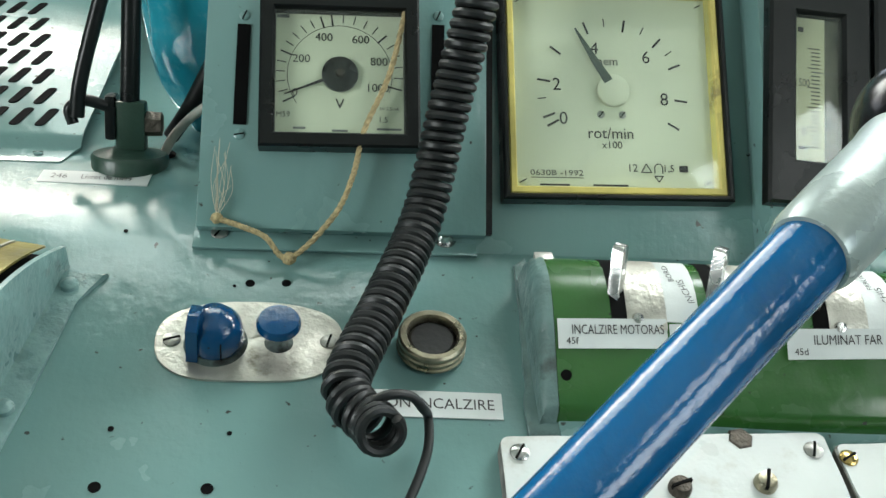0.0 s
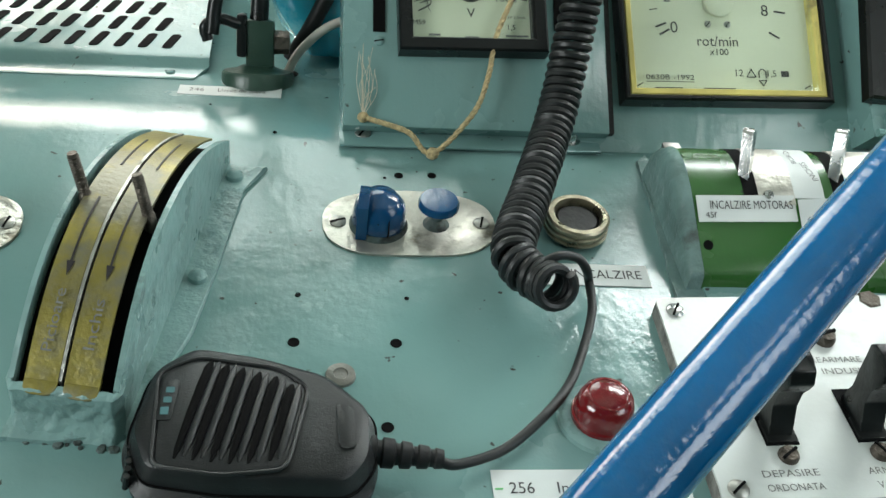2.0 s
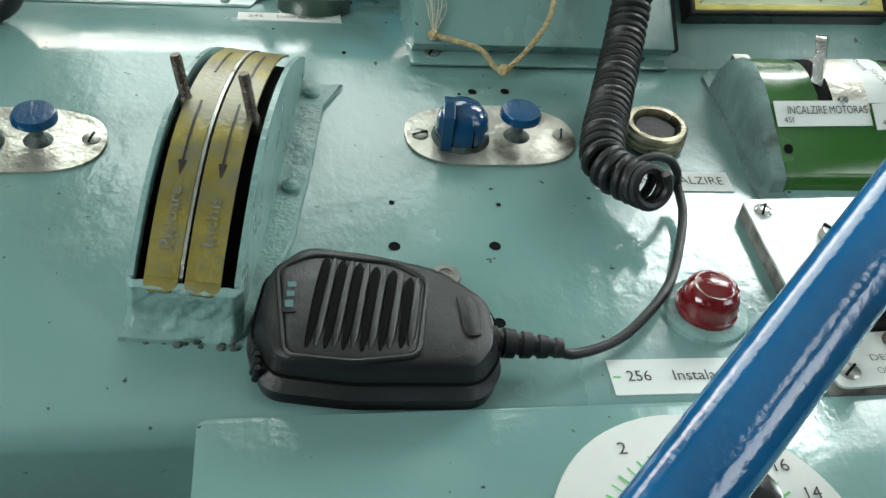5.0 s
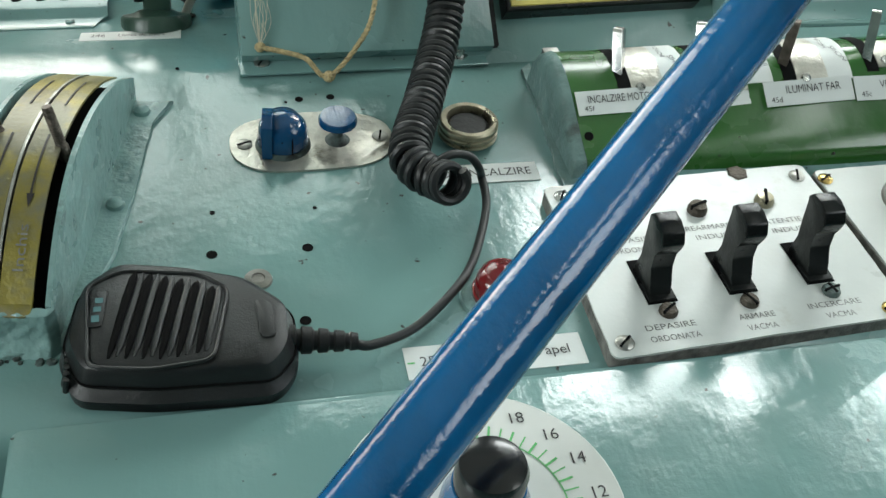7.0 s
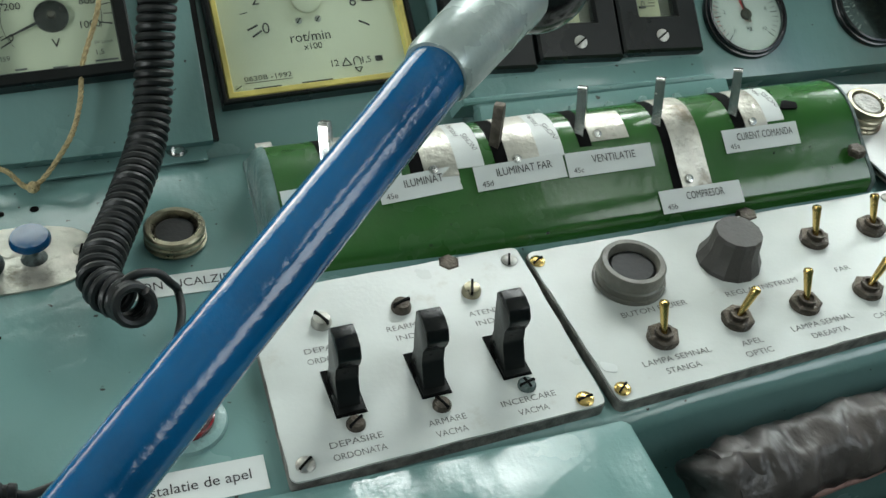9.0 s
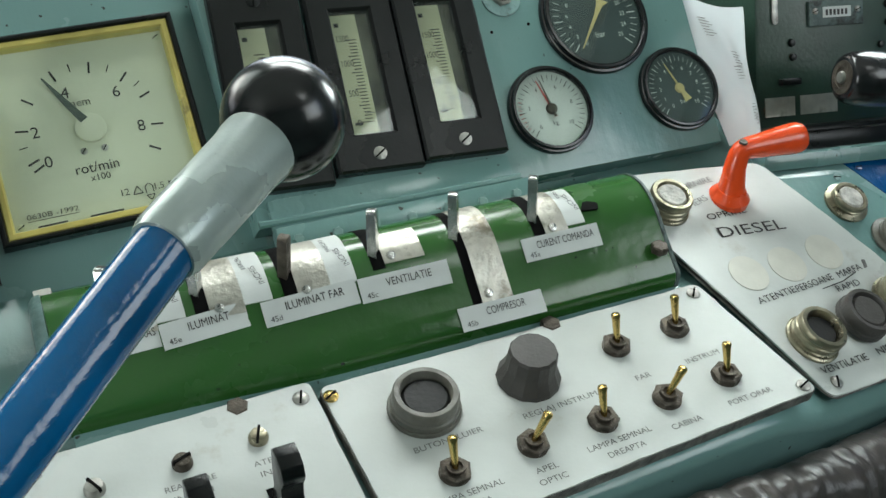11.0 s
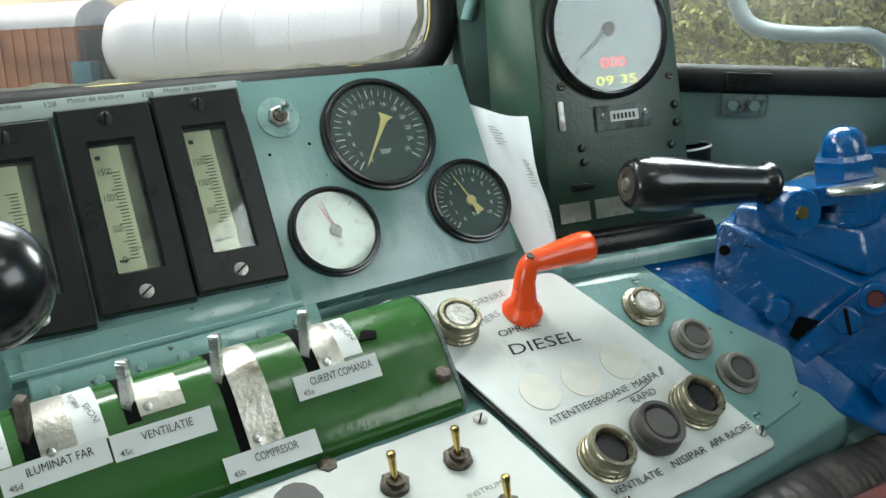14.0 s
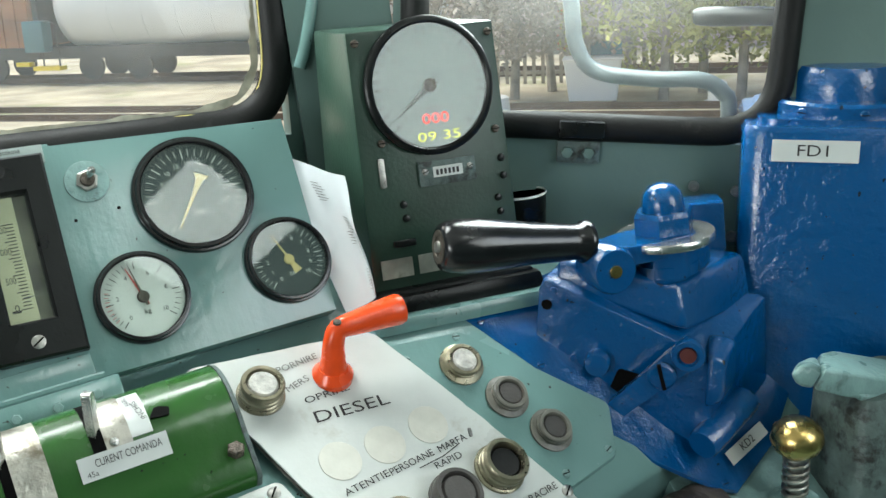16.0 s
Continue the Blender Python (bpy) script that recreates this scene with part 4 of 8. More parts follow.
part("grip", prism(B(), rounded([(0.041, -0.023), (0.049, -0.023), (0.0485, 0.001), (0.040, 0.004)], 0.003), 0.0205, 0.0240, 0.001), PLASTIC, body, "moulded finger rib")
for i in range(5):
    bm = B()
    tube(bm, [(-0.056 - 0.001 * (i % 2), -0.012 - 0.0042 * i, 0.004), (-0.0545, -0.012 - 0.0042 * i, 0.013)], 0.0016, 8)
    part("side_rib", bm, PLASTIC, body)
part("strain_relief", along(Vector((0.054, -0.0135, 0.009)), Vector((0.092, -0.017, 0.006)), [(0, 0), (0.0082, 0), (0.0080, 0.12), (0.006, 0.15), (0.006, 0.2), (0.0075, 0.22), (0.0072, 0.36), (0.0054, 0.39), (0.0054, 0.44),
          (0.0068, 0.46), (0.0064, 0.58), (0.0048, 0.61), (0.0048, 0.66), (0.0060, 0.68), (0.0056, 0.80), (0.0044, 0.83), (0.0044, 0.88), (0.0052, 0.9), (0.0046, 1), (0, 1)], 20), RUBBER, mic, "ribbed rubber strain relief")
cp = [DESK @ Vector(p) for p in ((-0.040, -0.1315, 0.005), (-0.030, -0.1320, 0.003), (-0.006, -0.1220, 0.001), (0.0166, -0.1035, 0.002), (0.036, -0.0795, 0.0), (0.0500, -0.0515, 0.000), (0.0592, -0.026, 0.003), (0.0600, -0.008, 0.008))]
inv = MIC.inverted()
LOOP = BASE @ Vector((0.0291, 0.422, 1.0644))
BEND = BASE @ Vector((0.0165, 0.4541, 1.0765))
tail = [inv @ p for p in cp]
part("straight_cord", tube(B(), smooth_path(tail + [inv @ (LOOP + Vector((0.0265, 0.010, 0.006))), inv @ (LOOP + Vector((0.020, 0.008, 0.0135))), inv @ (LOOP + Vector((0.008, 0.004, 0.0160))), inv @ (LOOP + Vector((-0.003, 0.002, 0.0115)))], 8), 0.0027, 10), CABLE, mic, "plain black cord")
axis = smooth_path([BASE @ Vector((0.108, 0.625, 1.36)), BASE @ Vector((0.094, 0.600, 1.28)), BASE @ Vector((0.0756, 0.582, 1.1951)), BASE @ Vector((0.0615, 0.558, 1.133)),
                    BASE @ Vector((0.038, 0.506, 1.0985)), BEND, BASE @ Vector((0.019, 0.437, 1.0685)), BASE @ Vector((0.0291, 0.424, 1.0655)), BASE @ Vector((0.034, 0.410, 1.0665))], 14)


def coil(path, r, pitch, wire, seg=12):
    length = sum((b - a).length for a, b in zip(path, path[1:]))
    turns = length / pitch
    pts, run, up = [], 0.0, None
    for a, b in zip(path, path[1:]):
        d = (b - a)
        L = d.length
        d.normalize()
        up = d.orthogonal().normalized() if up is None else (up - d * up.dot(d)).normalized()
        side = d.cross(up)
        n = max(2, int(L / pitch * seg))
        for i in range(n):
            t = i / n
            ang = math.tau * (run + L * t) / pitch
            pts.append(a + d * L * t + (up * math.cos(ang) + side * math.sin(ang)) * r)
        run += L
    return tube(B(), pts, wire, 8)


part("coiled_cord", coil([inv @ p for p in axis], 0.0108, 0.0064, 0.0030, 20), CABLE, mic, "springy coiled black cord")

# ---- twine tied to the bracket ----
tw = [PANEL @ Vector(p) for p in ((0.058, 0.16, -0.010), (0.051, 0.1221, -0.010), (0.0401, 0.0708, -0.008), (0.0247, 0.0321, -0.008), (0.0182, 0.002, -0.009), (0.0066, -0.0258, -0.006))]
tw += [DESK @ Vector(p) for p in ((-0.0199, 0.1199, 0.001), (-0.0353, 0.1280, 0.011), (-0.050, 0.1350, 0.0125), (-0.0660, 0.1415, 0.0130))]
path = smooth_path(tw, 14)
bm = B()
for k in range(3):
    pts = []
    up = Vector((0, 0, 1))
    for i, p in enumerate(path):
        d = (path[min(i + 1, len(path) - 1)] - path[max(i - 1, 0)]).normalized()
        a = up.cross(d).normalized()
        b = d.cross(a)
        ph = i * 1.05 + k * math.tau / 3
        pts.append(p + (a * math.cos(ph) + b * math.sin(ph)) * 0.00095)
    tube(bm, pts, 0.0011, 6)
twine = solo("jute_twine", bm, TWINE, Matrix(), "frayed jute twine knotted to the bracket screw", "string")
for r, p in ((0.0042, (-0.0199, 0.1195, 0.001)), (0.0036, (-0.0660, 0.1415, 0.0130))):
    bm = B()
    bmesh.ops.create_icosphere(bm, subdivisions=3, radius=r, matrix=Matrix.Translation(DESK @ Vector(p)))
    for v in bm.verts:
        v.co += Vector((noise.noise(v.co * 700), noise.noise(v.co * 650), 0)) * 0.0012
    part("knot", bm, TWINE, twine)
FRAY = material("loose_jute_fibre", (0.52, 0.47, 0.36), 0.9, var=0.2, bump=0.0)
random.seed(3)
for i in range(14):
    a = DESK @ Vector((-0.0660, 0.1415, 0.0140))
    b = PANEL @ Vector((-0.064 + random.uniform(-0.005, 0.008), 0.002 + random.uniform(-0.012, 0.022), -0.013))
    m1 = a.lerp(b, 0.5) + Vector((random.uniform(-0.006, 0.006), 0.0, 0))
    part("frayed_strand", tube(B(), smooth_path([a, m1, b], 6), 0.00017, 5), FRAY, twine)

# ---- back left: perforated cover, pole, cables and the water bag ----
KNEE = DESK @ Vector((0, 0.148, SURF))


def shelf(x, dy, up=0.0):
    """A place on the flatter shelf behind the knee."""
    return Vector((x, KNEE.y + dy, KNEE.z + dy * 0.22 + up))


lv = paper_label(0, 0, 0.074, 0.0185, [("246", -0.024, 0, 0.0095, 0.011), ("Livret de mers", 0.008, 0, 0.0095, 0.034)], "narrow white paper label Livret de mers")
lv.matrix_world = Matrix.Translation(shelf(-0.1575, 0.070, 0.001)) @ pose(0, 0, 0, 12.4, 0, -1.5)

pc = thing("perforated_cover", Matrix.Translation(shelf(-0.19, 0.093, 0.0)), "grey-green sheet cover with rows of slanted slots", "cover")
bm = B()
prof = [(0, 0.0015), (0.016, 0.0055), (0.020, 0.0085), (0.024, 0.0135), (0.030, 0.0178), (0.42, 0.141)]
a = [[bm.verts.new(c) for c in ((-0.62, y, z), (0.004 + 0.010 * min(1, i / 2), y, z))] for i, (y, z) in enumerate(prof)]
for p, r in zip(a, a[1:]):
    bm.faces.new((p[0], p[1], r[1], r[0]))
cover = part("sheet", bm, GREY, pc)
cm = cover.modifiers.new("thickness", "SOLIDIFY")
cm.thickness, cm.offset = 0.002, -1
slope = math.atan2(0.141 - 0.0178, 0.42 - 0.030)
SL = pose(0, 0.030, 0.0178, math.degrees(slope))
slot_me = mesh_of("slot", prism(B(), rounded([(-0.0068, -0.0140), (0.0004, -0.0140), (0.0068, 0.0140), (-0.0004, 0.0140)], 0.0036, 3), 0.0, 0.0006), VOID)
for r in range(10):
    for c in range(16):
        ob = new("slot", slot_me)
        ob.parent = pc
        ob.matrix_basis = SL @ pose(-0.0165 - 0.0182 * c - 0.0092 * r, 0.0205 + 0.0348 * r, 0.0002)
for x in (-0.004, -0.13):
    screw(pc, x - 0.01, 0.012, 0.0045, 0.0035, GREY_WORN, 15, 0.0016)

pole = thing("pole_stand", Matrix.Translation(shelf(-0.1385, 0.098, 0.0)), "dark metal rod clamped in a round screwed base on the desk", "stand")
part("base", lathe(B(), [(0, -0.004), (0.027, -0.004), (0.027, 0.006), (0.0255, 0.008), (0.018, 0.009), (0.012, 0.012), (0, 0.012)], 40), BOXGREEN, pole, "round screwed base with worn paint")
part("fork", box(B(), -0.009, 0.012, -0.007, 0.007, 0.010, 0.046, 0.003), BOXGREEN, pole)
part("fork", box(B(), -0.016, -0.008, -0.009, 0.009, 0.018, 0.05, 0.003), BLACK, pole)
part("pivot_bolt", lathe(B(), [(0, 0), (0.009, 0), (0.0085, 0.011), (0, 0.012)], 6, m=pose(0.012, -0.001, 0.030, 0, 90, 0)), DARKSTEEL, pole, "pivot bolt with a hexagon head")
part("rod", along(Vector((0.0, 0, 0.03)), Vector((0.012, 0.010, 0.42)), [(0, 0), (0.0068, 0), (0.0068, 1), (0, 1)], 20), BLACK, pole, "thick dark rod")
bm = tube(B(), smooth_path([(-0.004, -0.004, 0.16), (-0.020, -0.010, 0.10), (-0.030, -0.013, 0.06), (-0.033, -0.014, 0.035)], 8), 0.0052, 10)
tube(bm, smooth_path([(-0.014, -0.006, 0.042), (-0.028, -0.010, 0.046), (-0.038, -0.012, 0.040), (-0.036, -0.012, 0.030)], 6), 0.0042, 10)
part("hook", bm, BLACK, pole, "bent hook with a flat end")

bm = B()
bmesh.ops.create_icosphere(bm, subdivisions=5, radius=1.0)
for v in bm.verts:
    v.co *= 1 + 0.10 * noise.noise(v.co * 1.6) + 0.04 * noise.noise(v.co * 5)
    v.co = Vector((v.co.x * 0.062, v.co.y * 0.045, max(-0.93, v.co.z) * 0.125))
solo("water_bag", bm, BAG, Matrix.Translation(shelf(-0.078, 0.165, 0.118)), "clear plastic bottle of blue liquid standing behind the meters", "bottle")
bm = tube(B(), smooth_path([shelf(-0.115, 0.135, 0.006), shelf(-0.098, 0.130, 0.035), shelf(-0.073, 0.128, 0.09), shelf(-0.05, 0.13, 0.16)], 8), 0.0062, 10)
solo("black_cable", bm, RUBBER, Matrix(), "thick black cable rising from the shelf", "cable")
bm = tube(B(), smooth_path([shelf(-0.117, 0.112, 0.002), shelf(-0.108, 0.114, 0.018), shelf(-0.088, 0.118, 0.036), shelf(-0.062, 0.122, 0.046)], 8), 0.0034, 10)
solo("white_cable", bm, CREAMCABLE, Matrix(), "thin off-white cable entering a hole in the shelf", "cable")
bm = lathe(B(), [(0, 0), (0.0075, 0), (0.009, 0.0006)], 20)
solo("cable_hole", bm, VOID, Matrix.Translation(shelf(-0.117, 0.112, 0.0015)) @ pose(0, 0, 0, 12.4), "dark cable hole in the shelf", "hole")

# a dark corded handset hanging far to the left
hs = thing("handset", Matrix.Translation(shelf(-0.375, 0.045, 0.0)), "black bakelite telephone handset standing at the desk's end", "handset")
bm = B()
bmesh.ops.create_icosphere(bm, subdivisions=4, radius=1.0)
for v in bm.verts:
    v.co *= 1 + 0.12 * noise.noise(v.co * 2.5)
    v.co = Vector((v.co.x * 0.040 - 0.008, v.co.y * 0.026, v.co.z * 0.055 + 0.066))
part("body", bm, BLACK, hs)
part("grip", tube(B(), smooth_path([(0.026, -0.004, 0.076), (0.035, -0.006, 0.05), (0.033, -0.008, 0.018), (0.014, -0.006, 0.004)], 8), 0.0095, 12), PLASTIC, hs)
part("clip", box(B(), 0.030, 0.047, -0.006, 0.006, 0.072, 0.094, 0.002), DARKSTEEL, hs, "", pose(0, 0, 0, 0, 14, 0))

# ---- voltmeter box ----
VB = at(PANEL, 0, 0, -0.020)
vb = thing("voltmeter_box", VB, "grey-green sheet-metal meter box screwed to the desk by a flange", "meter box")
bm = B()
box(bm, -0.079, 0.1055, -0.032, 0.21, -0.055, 0.0, 0.0012)
part("front_sheet", bm, GREY, vb)
part("edge_seal", box(B(), 0.1055, 0.1100, -0.030, 0.21, -0.05, -0.004), RUBBER, vb, "black rubber edge strip")
slit_me = mesh_of("slit", box(B(), -0.0042, 0.0042, -0.034, 0.034, 0.0002, 0.0012), VOID)
for x, y in ((-0.0548, 0.0695), (0.0725, 0.0765)):
    ob = new("slit", slit_me)
    ob.parent, ob.matrix_basis = vb, pose(x, y, 0)
    for dy in (-0.0405, 0.0405):
        screw(vb, x, y + dy, 0.0, 0.0036, GREY, 40 + 700 * dy, 0.0012)
fl = thing("bracket_flange", at(DESK, 0.0095, 0.1425, SURF), "grey sheet flange holding the meter box, with two screws", "bracket")
part("strip", box(B(), -0.0905, 0.0905, -0.0115, 0.0125, 0.002, 0.0038, 0.0006), GREY, fl)
screw(fl, -0.0745, 0.002, 0.0038, 0.0056, STEEL, 60, 0.0018)
sc = screw(fl, 0.070, 0.002, 0.0038, 0.0052, BRIGHT, 15, 0.0080, "tall_screw")
part("washer", lathe(B(), [(0, 0.0036), (0.0075, 0.0036), (0.0075, 0.0046), (0, 0.0046)], 24), BRIGHT, fl, "", pose(0.070, 0.002, 0))

vm = thing("voltmeter", at(VB, 0.0082, 0.0712, 0.0, 1.5), "square black-framed voltmeter with a cream dial, needle near zero", "meter", "square meters")


def frame_ring(w, h, t, z0, z1, bevel=0.0015, iw=None, ih=None):
    """A square frame with sloping inner sides."""
    bm = B()
    iw, ih = iw or w - t, ih or h - t
    o = [(-w, -h), (w, -h), (w, h), (-w, h)]
    i_ = [(-iw, -ih), (iw, -ih), (iw, ih), (-iw, ih)]
    a = [bm.verts.new((x, y, z0)) for x, y in o]
    b = [bm.verts.new((x, y, z1 - bevel)) for x, y in o]
    c = [bm.verts.new((x - math.copysign(bevel, x), y - math.copysign(bevel, y), z1)) for x, y in o]
    e = [bm.verts.new((x + math.copysign(bevel * 0.8, x), y + math.copysign(bevel * 0.8, y), z1)) for x, y in i_]
    f = [bm.verts.new((x, y, z1 - bevel)) for x, y in i_]
    g = [bm.verts.new((x * 0.985, y * 0.985, z0 + 0.001)) for x, y in i_]
    for p, q2 in ((a, b), (b, c), (c, e), (e, f), (f, g)):
        for k in range(4):
            bm.faces.new((p[k], p[(k + 1) % 4], q2[(k + 1) % 4], q2[k]))
    return bm


part("frame", frame_ring(0.0515, 0.0515, 0.0095, 0, 0.014), BLACK, vm, "black moulded frame, chipped at a corner")
bm = box(B(), -0.0425, 0.0425, -0.0425, 0.0425, 0.0012, 0.0025)
dv = part("dial", bm, CREAM, vm, "aged cream dial")
ticks(dv, 0, 0.0005, 0.0028, 0.0355, 0.0415, 208, 108, 11, 0.00035, INK, long=5, r0_long=0.033)
ticks(dv, 0, 0.0005, 0.0028, 0.0355, 0.0415, 98, -14, 11, 0.00035, INK, long=5, r0_long=0.033)
bm = B()
for i in range(60):
    a, b = radians(-20 + 235 * i / 60), radians(-20 + 235 * (i + 1) / 60)
    bm.faces.new([bm.verts.new((r * math.cos(c), r * math.sin(c), 0.0027)) for r, c in ((0.0338, a), (0.0342, a), (0.0342, b), (0.0338, b))])
part("scale_arc", bm, INK, dv)
for s, x, y in (("0", -0.029, -0.0125), ("200", -0.025, 0.0105), ("400", -0.0105, 0.0255), ("600", 0.0135, 0.0245), ("800", 0.0255, 0.0095), ("1000", 0.0245, -0.0085)):
    lettering(s, dv, x, y, 0.0029, 0.0078, INK)
lettering("V", dv, 0, -0.020, 0.0029, 0.0095, INK)
lettering("M59", dv, -0.0365, -0.0275, 0.0029, 0.0052, INK)
lettering("1,5", dv, 0.028, -0.030, 0.0029, 0.0055, INK)
lettering("5V 2,5mA", dv, 0.032, -0.0225, 0.0029, 0.0032, INK)
bars(dv, [(-0.030, -0.022, -0.037, -0.0355), (-0.005, 0.005, -0.0385, -0.037), (0.024, 0.040, -0.037, -0.0355), (-0.041, -0.033, 0.0385, 0.041)], 0.0028, INKGREY)
part("pivot_cap", lathe(B(), [(0, 0.003), (0.0118, 0.003), (0.0118, 0.0055), (0.010, 0.0065), (0, 0.0065)], 32), BLACK, vm, "round black pivot cover")
part("pivot_pin", lathe(B(), [(0, 0.0065), (0.003, 0.0065), (0.0025, 0.009), (0, 0.0092)], 12), DARKSTEEL, vm)
needle(vm, 0, 0, 0.0048, 0.0385, 202, 0.0013, INK)
bm = box(B(), -0.0425, 0.0425, -0.0425, 0.0425, 0.0098, 0.0105)
g = part("glass", bm, PANE, vm, "meter glass")
g.visible_shadow = False

# ---- back panel with the engine speed meter ----
bm = B()
box(bm, 0.085, 0.30, -0.075, 0.205, -0.034, -0.030)
solo("trim_panel_rear", bm, GREY, PANEL, "grey-green back panel behind the engine speed meter", "panel", "", "structure")
ta = thing("engine_speed_meter", at(PANEL, 0.1928, 0.0722, -0.030, 1.4), "large square engine speed meter with a cream dial and yellowed bezel", "meter", "square meters")
part("frame", frame_ring(0.0782, 0.0782, 0.0044, 0, 0.0155), BLACK, ta, "black outer frame, chipped along its edges")
part("bezel", frame_ring(0.0738, 0.0738, 0.0050, 0.002, 0.0138, 0.001), YELLOW, ta, "yellowed inner bezel")
dt = part("dial", box(B(), -0.0695, 0.0695, -0.0695, 0.0695, 0.0032, 0.0048), CREAM, ta, "aged cream dial")
bm = B()
for group, w, r0 in (((209, 202, 172, 144, 111, 78.5, 47.6, 22.8, -7, -30), 0.00075, 0.0435), ((187, 95, 63, 35), 0.0004, 0.0465)):
    for deg in group:
        d, q2 = Vector((math.cos(radians(deg)), math.sin(radians(deg)), 0)), Vector((-math.sin(radians(deg)), math.cos(radians(deg)), 0))
        bm.faces.new([bm.verts.new(d * r + q2 * k + Vector((0, 0, 0.0053))) for r, k in ((r0, -w), (0.0525, -w), (0.0525, w), (r0, w))])
part("scale_marks", bm, INK, dt)
for s, x, y in (("0", -0.0347, -0.0200), ("2", -0.0387, 0.0037), ("4", -0.0116, 0.0300), ("6", 0.0245, 0.0246), ("8", 0.0360, -0.0053)):
    lettering(s, dt, x, y, 0.0053, 0.0125, INK)
lettering("aem", dt, -0.0023, 0.0212, 0.0053, 0.0085, INK)
lettering("rot/min", dt, -0.0025, -0.0300, 0.0053, 0.0110, INK, 0.031)
lettering("x100", dt, -0.0019, -0.0380, 0.0053, 0.0072, INK)
lettering("0630B -1992", dt, -0.0405, -0.0578, 0.0053, 0.0055, INK, 0.036)
lettering("12", dt, 0.0114, -0.0538, 0.0053, 0.0075, INK)
lettering("1,5", dt, 0.0365, -0.0538, 0.0053, 0.0070, INK)
bars(dt, [(-0.0585, -0.0225, -0.0612, -0.0607), (-0.0525, -0.032, -0.0665, -0.0652), (-0.016, 0.008, -0.0665, -0.0652), (0.0440, 0.0500, -0.0560, -0.0515)], 0.0052, INK)
bm = B()
for pts in (((0.0175, -0.0565), (0.0245, -0.0565), (0.0210, -0.0505)), ((0.0265, -0.0590), (0.0325, -0.0590), (0.0295, -0.0630))):
    o = [Vector((x, y, 0.0053)) for x, y in pts]
    for i in range(3):
        tube(bm, [o[i], o[(i + 1) % 3]], 0.00035, 5)
tube(bm, [(0.0268, -0.0570, 0.0053), (0.0268, -0.0525, 0.0053), (0.0285, -0.0505, 0.0053), (0.0305, -0.0505, 0.0053), (0.0322, -0.0525, 0.0053), (0.0322, -0.0570, 0.0053)], 0.00035, 5)
part("symbols", bm, INK, dt)
part("pivot_cover", lathe(B(), [(0, 0.005), (0.0112, 0.005), (0.0112, 0.0078), (0.0095, 0.0085), (0, 0.0085)], 32), CREAM, ta, "pale round pivot cover")
for x in (-0.0088, 0.0062):
    screw(ta, x, -0.0165, 0.005, 0.0026, STEEL, 50, 0.001)
bm = B()
d, q2 = Vector((-0.505, 0.863, 0)), Vector((0.863, 0.505, 0))
up = Vector((0, 0, 0.0080))
outline = [d * r + q2 * k + up for r, k in ((0.007, -0.0030), (0.024, -0.0026), (0.050, -0.0006), (0.0505, 0.0006), (0.024, 0.0022), (0.007, 0.0034))]
lo = [bm.verts.new(q) for q in outline]
hi = [bm.verts.new(q + Vector((0, 0, 0.0007))) for q in outline]
bm.faces.new(lo[::-1]), bm.faces.new(hi)
for i in range(6):
    bm.faces.new((lo[i], lo[(i + 1) % 6], hi[(i + 1) % 6], hi[i]))
part("needle", bm, NEEDLEDARK, ta, "dark grey-green needle just under four")
for x, y in ((-0.0635, -0.0635), (0.0635, -0.0635), (-0.0635, 0.0635), (0.0635, 0.0635)):
    screw(dt, x, y, 0.0048, 0.0028, CREAM, 30, 0.0008)
g = part("glass", box(B(), -0.0688, 0.0688, -0.0688, 0.0688, 0.0116, 0.0122), PANE, ta, "meter glass")
g.visible_shadow = False

# ---- main instrument panel ----
bm = prism(B(), [(0.291, -0.034), (0.706, -0.040), (0.7175, 0.1400), (0.518, 0.1560), (0.518, 0.1590), (0.287, 0.1745), (0.290, 0.0)], -0.030, 0.0, 0.0008)
solo("instrument_panel", bm, GREY, PANEL, "grey-green inclined instrument panel with scratched paint", "panel", "", "structure")
STRIPGREY = material("pale_grey_plastic_strip", (0.25, 0.30, 0.285), 0.35, var=0.08, scale=30, bump=0.05)
st = thing("panel_strip", at(PANEL, 0.3985, 0.1585, 0.0, -3.7), "printed strip reading Motor de tractiune above the meters", "label strip")
part("strip", box(B(), -0.1145, 0.1145, -0.0080, 0.0075, 0.0002, 0.003, 0.0008), STRIPGREY, st, "pale grey printed strip")
for x in (-0.072, 0.003, 0.076):
    lettering("Motor de tractiune", st, x, 0.0040, 0.0034, 0.0062, INK, 0.042)
    lettering("128", st, x - 0.034, 0.0025, 0.0034, 0.0062, INK, 0.0085)
bm = B()
box(bm, 0.30, 0.50, -0.040, -0.016, -0.004, 0.006, 0.002)
box(bm, 0.30, 0.515, -0.062, -0.038, -0.008, 0.010, 0.003)
hg = solo("panel_hinge", bm, GREY, PANEL, "painted-over hinge strip along the panel's foot", "hinge", "", "structure")
for i in range(7):
    bolt(hg, 0.315 + 0.03 * i, -0.050 - 0.001 * (i % 2), 0.010, 0.0042, 0.003, GREY_WORN, 12 * i, "rivet")
bm = tube(B(), smooth_path([PANEL @ Vector((x, -0.034 + 0.002 * math.sin(9 * x), 0.006)) for x in (0.29, 0.36, 0.44, 0.505)], 6), 0.003, 8)
solo("panel_wire", bm, GREY, Matrix(), "wire painted over along the hinge strip", "wire")


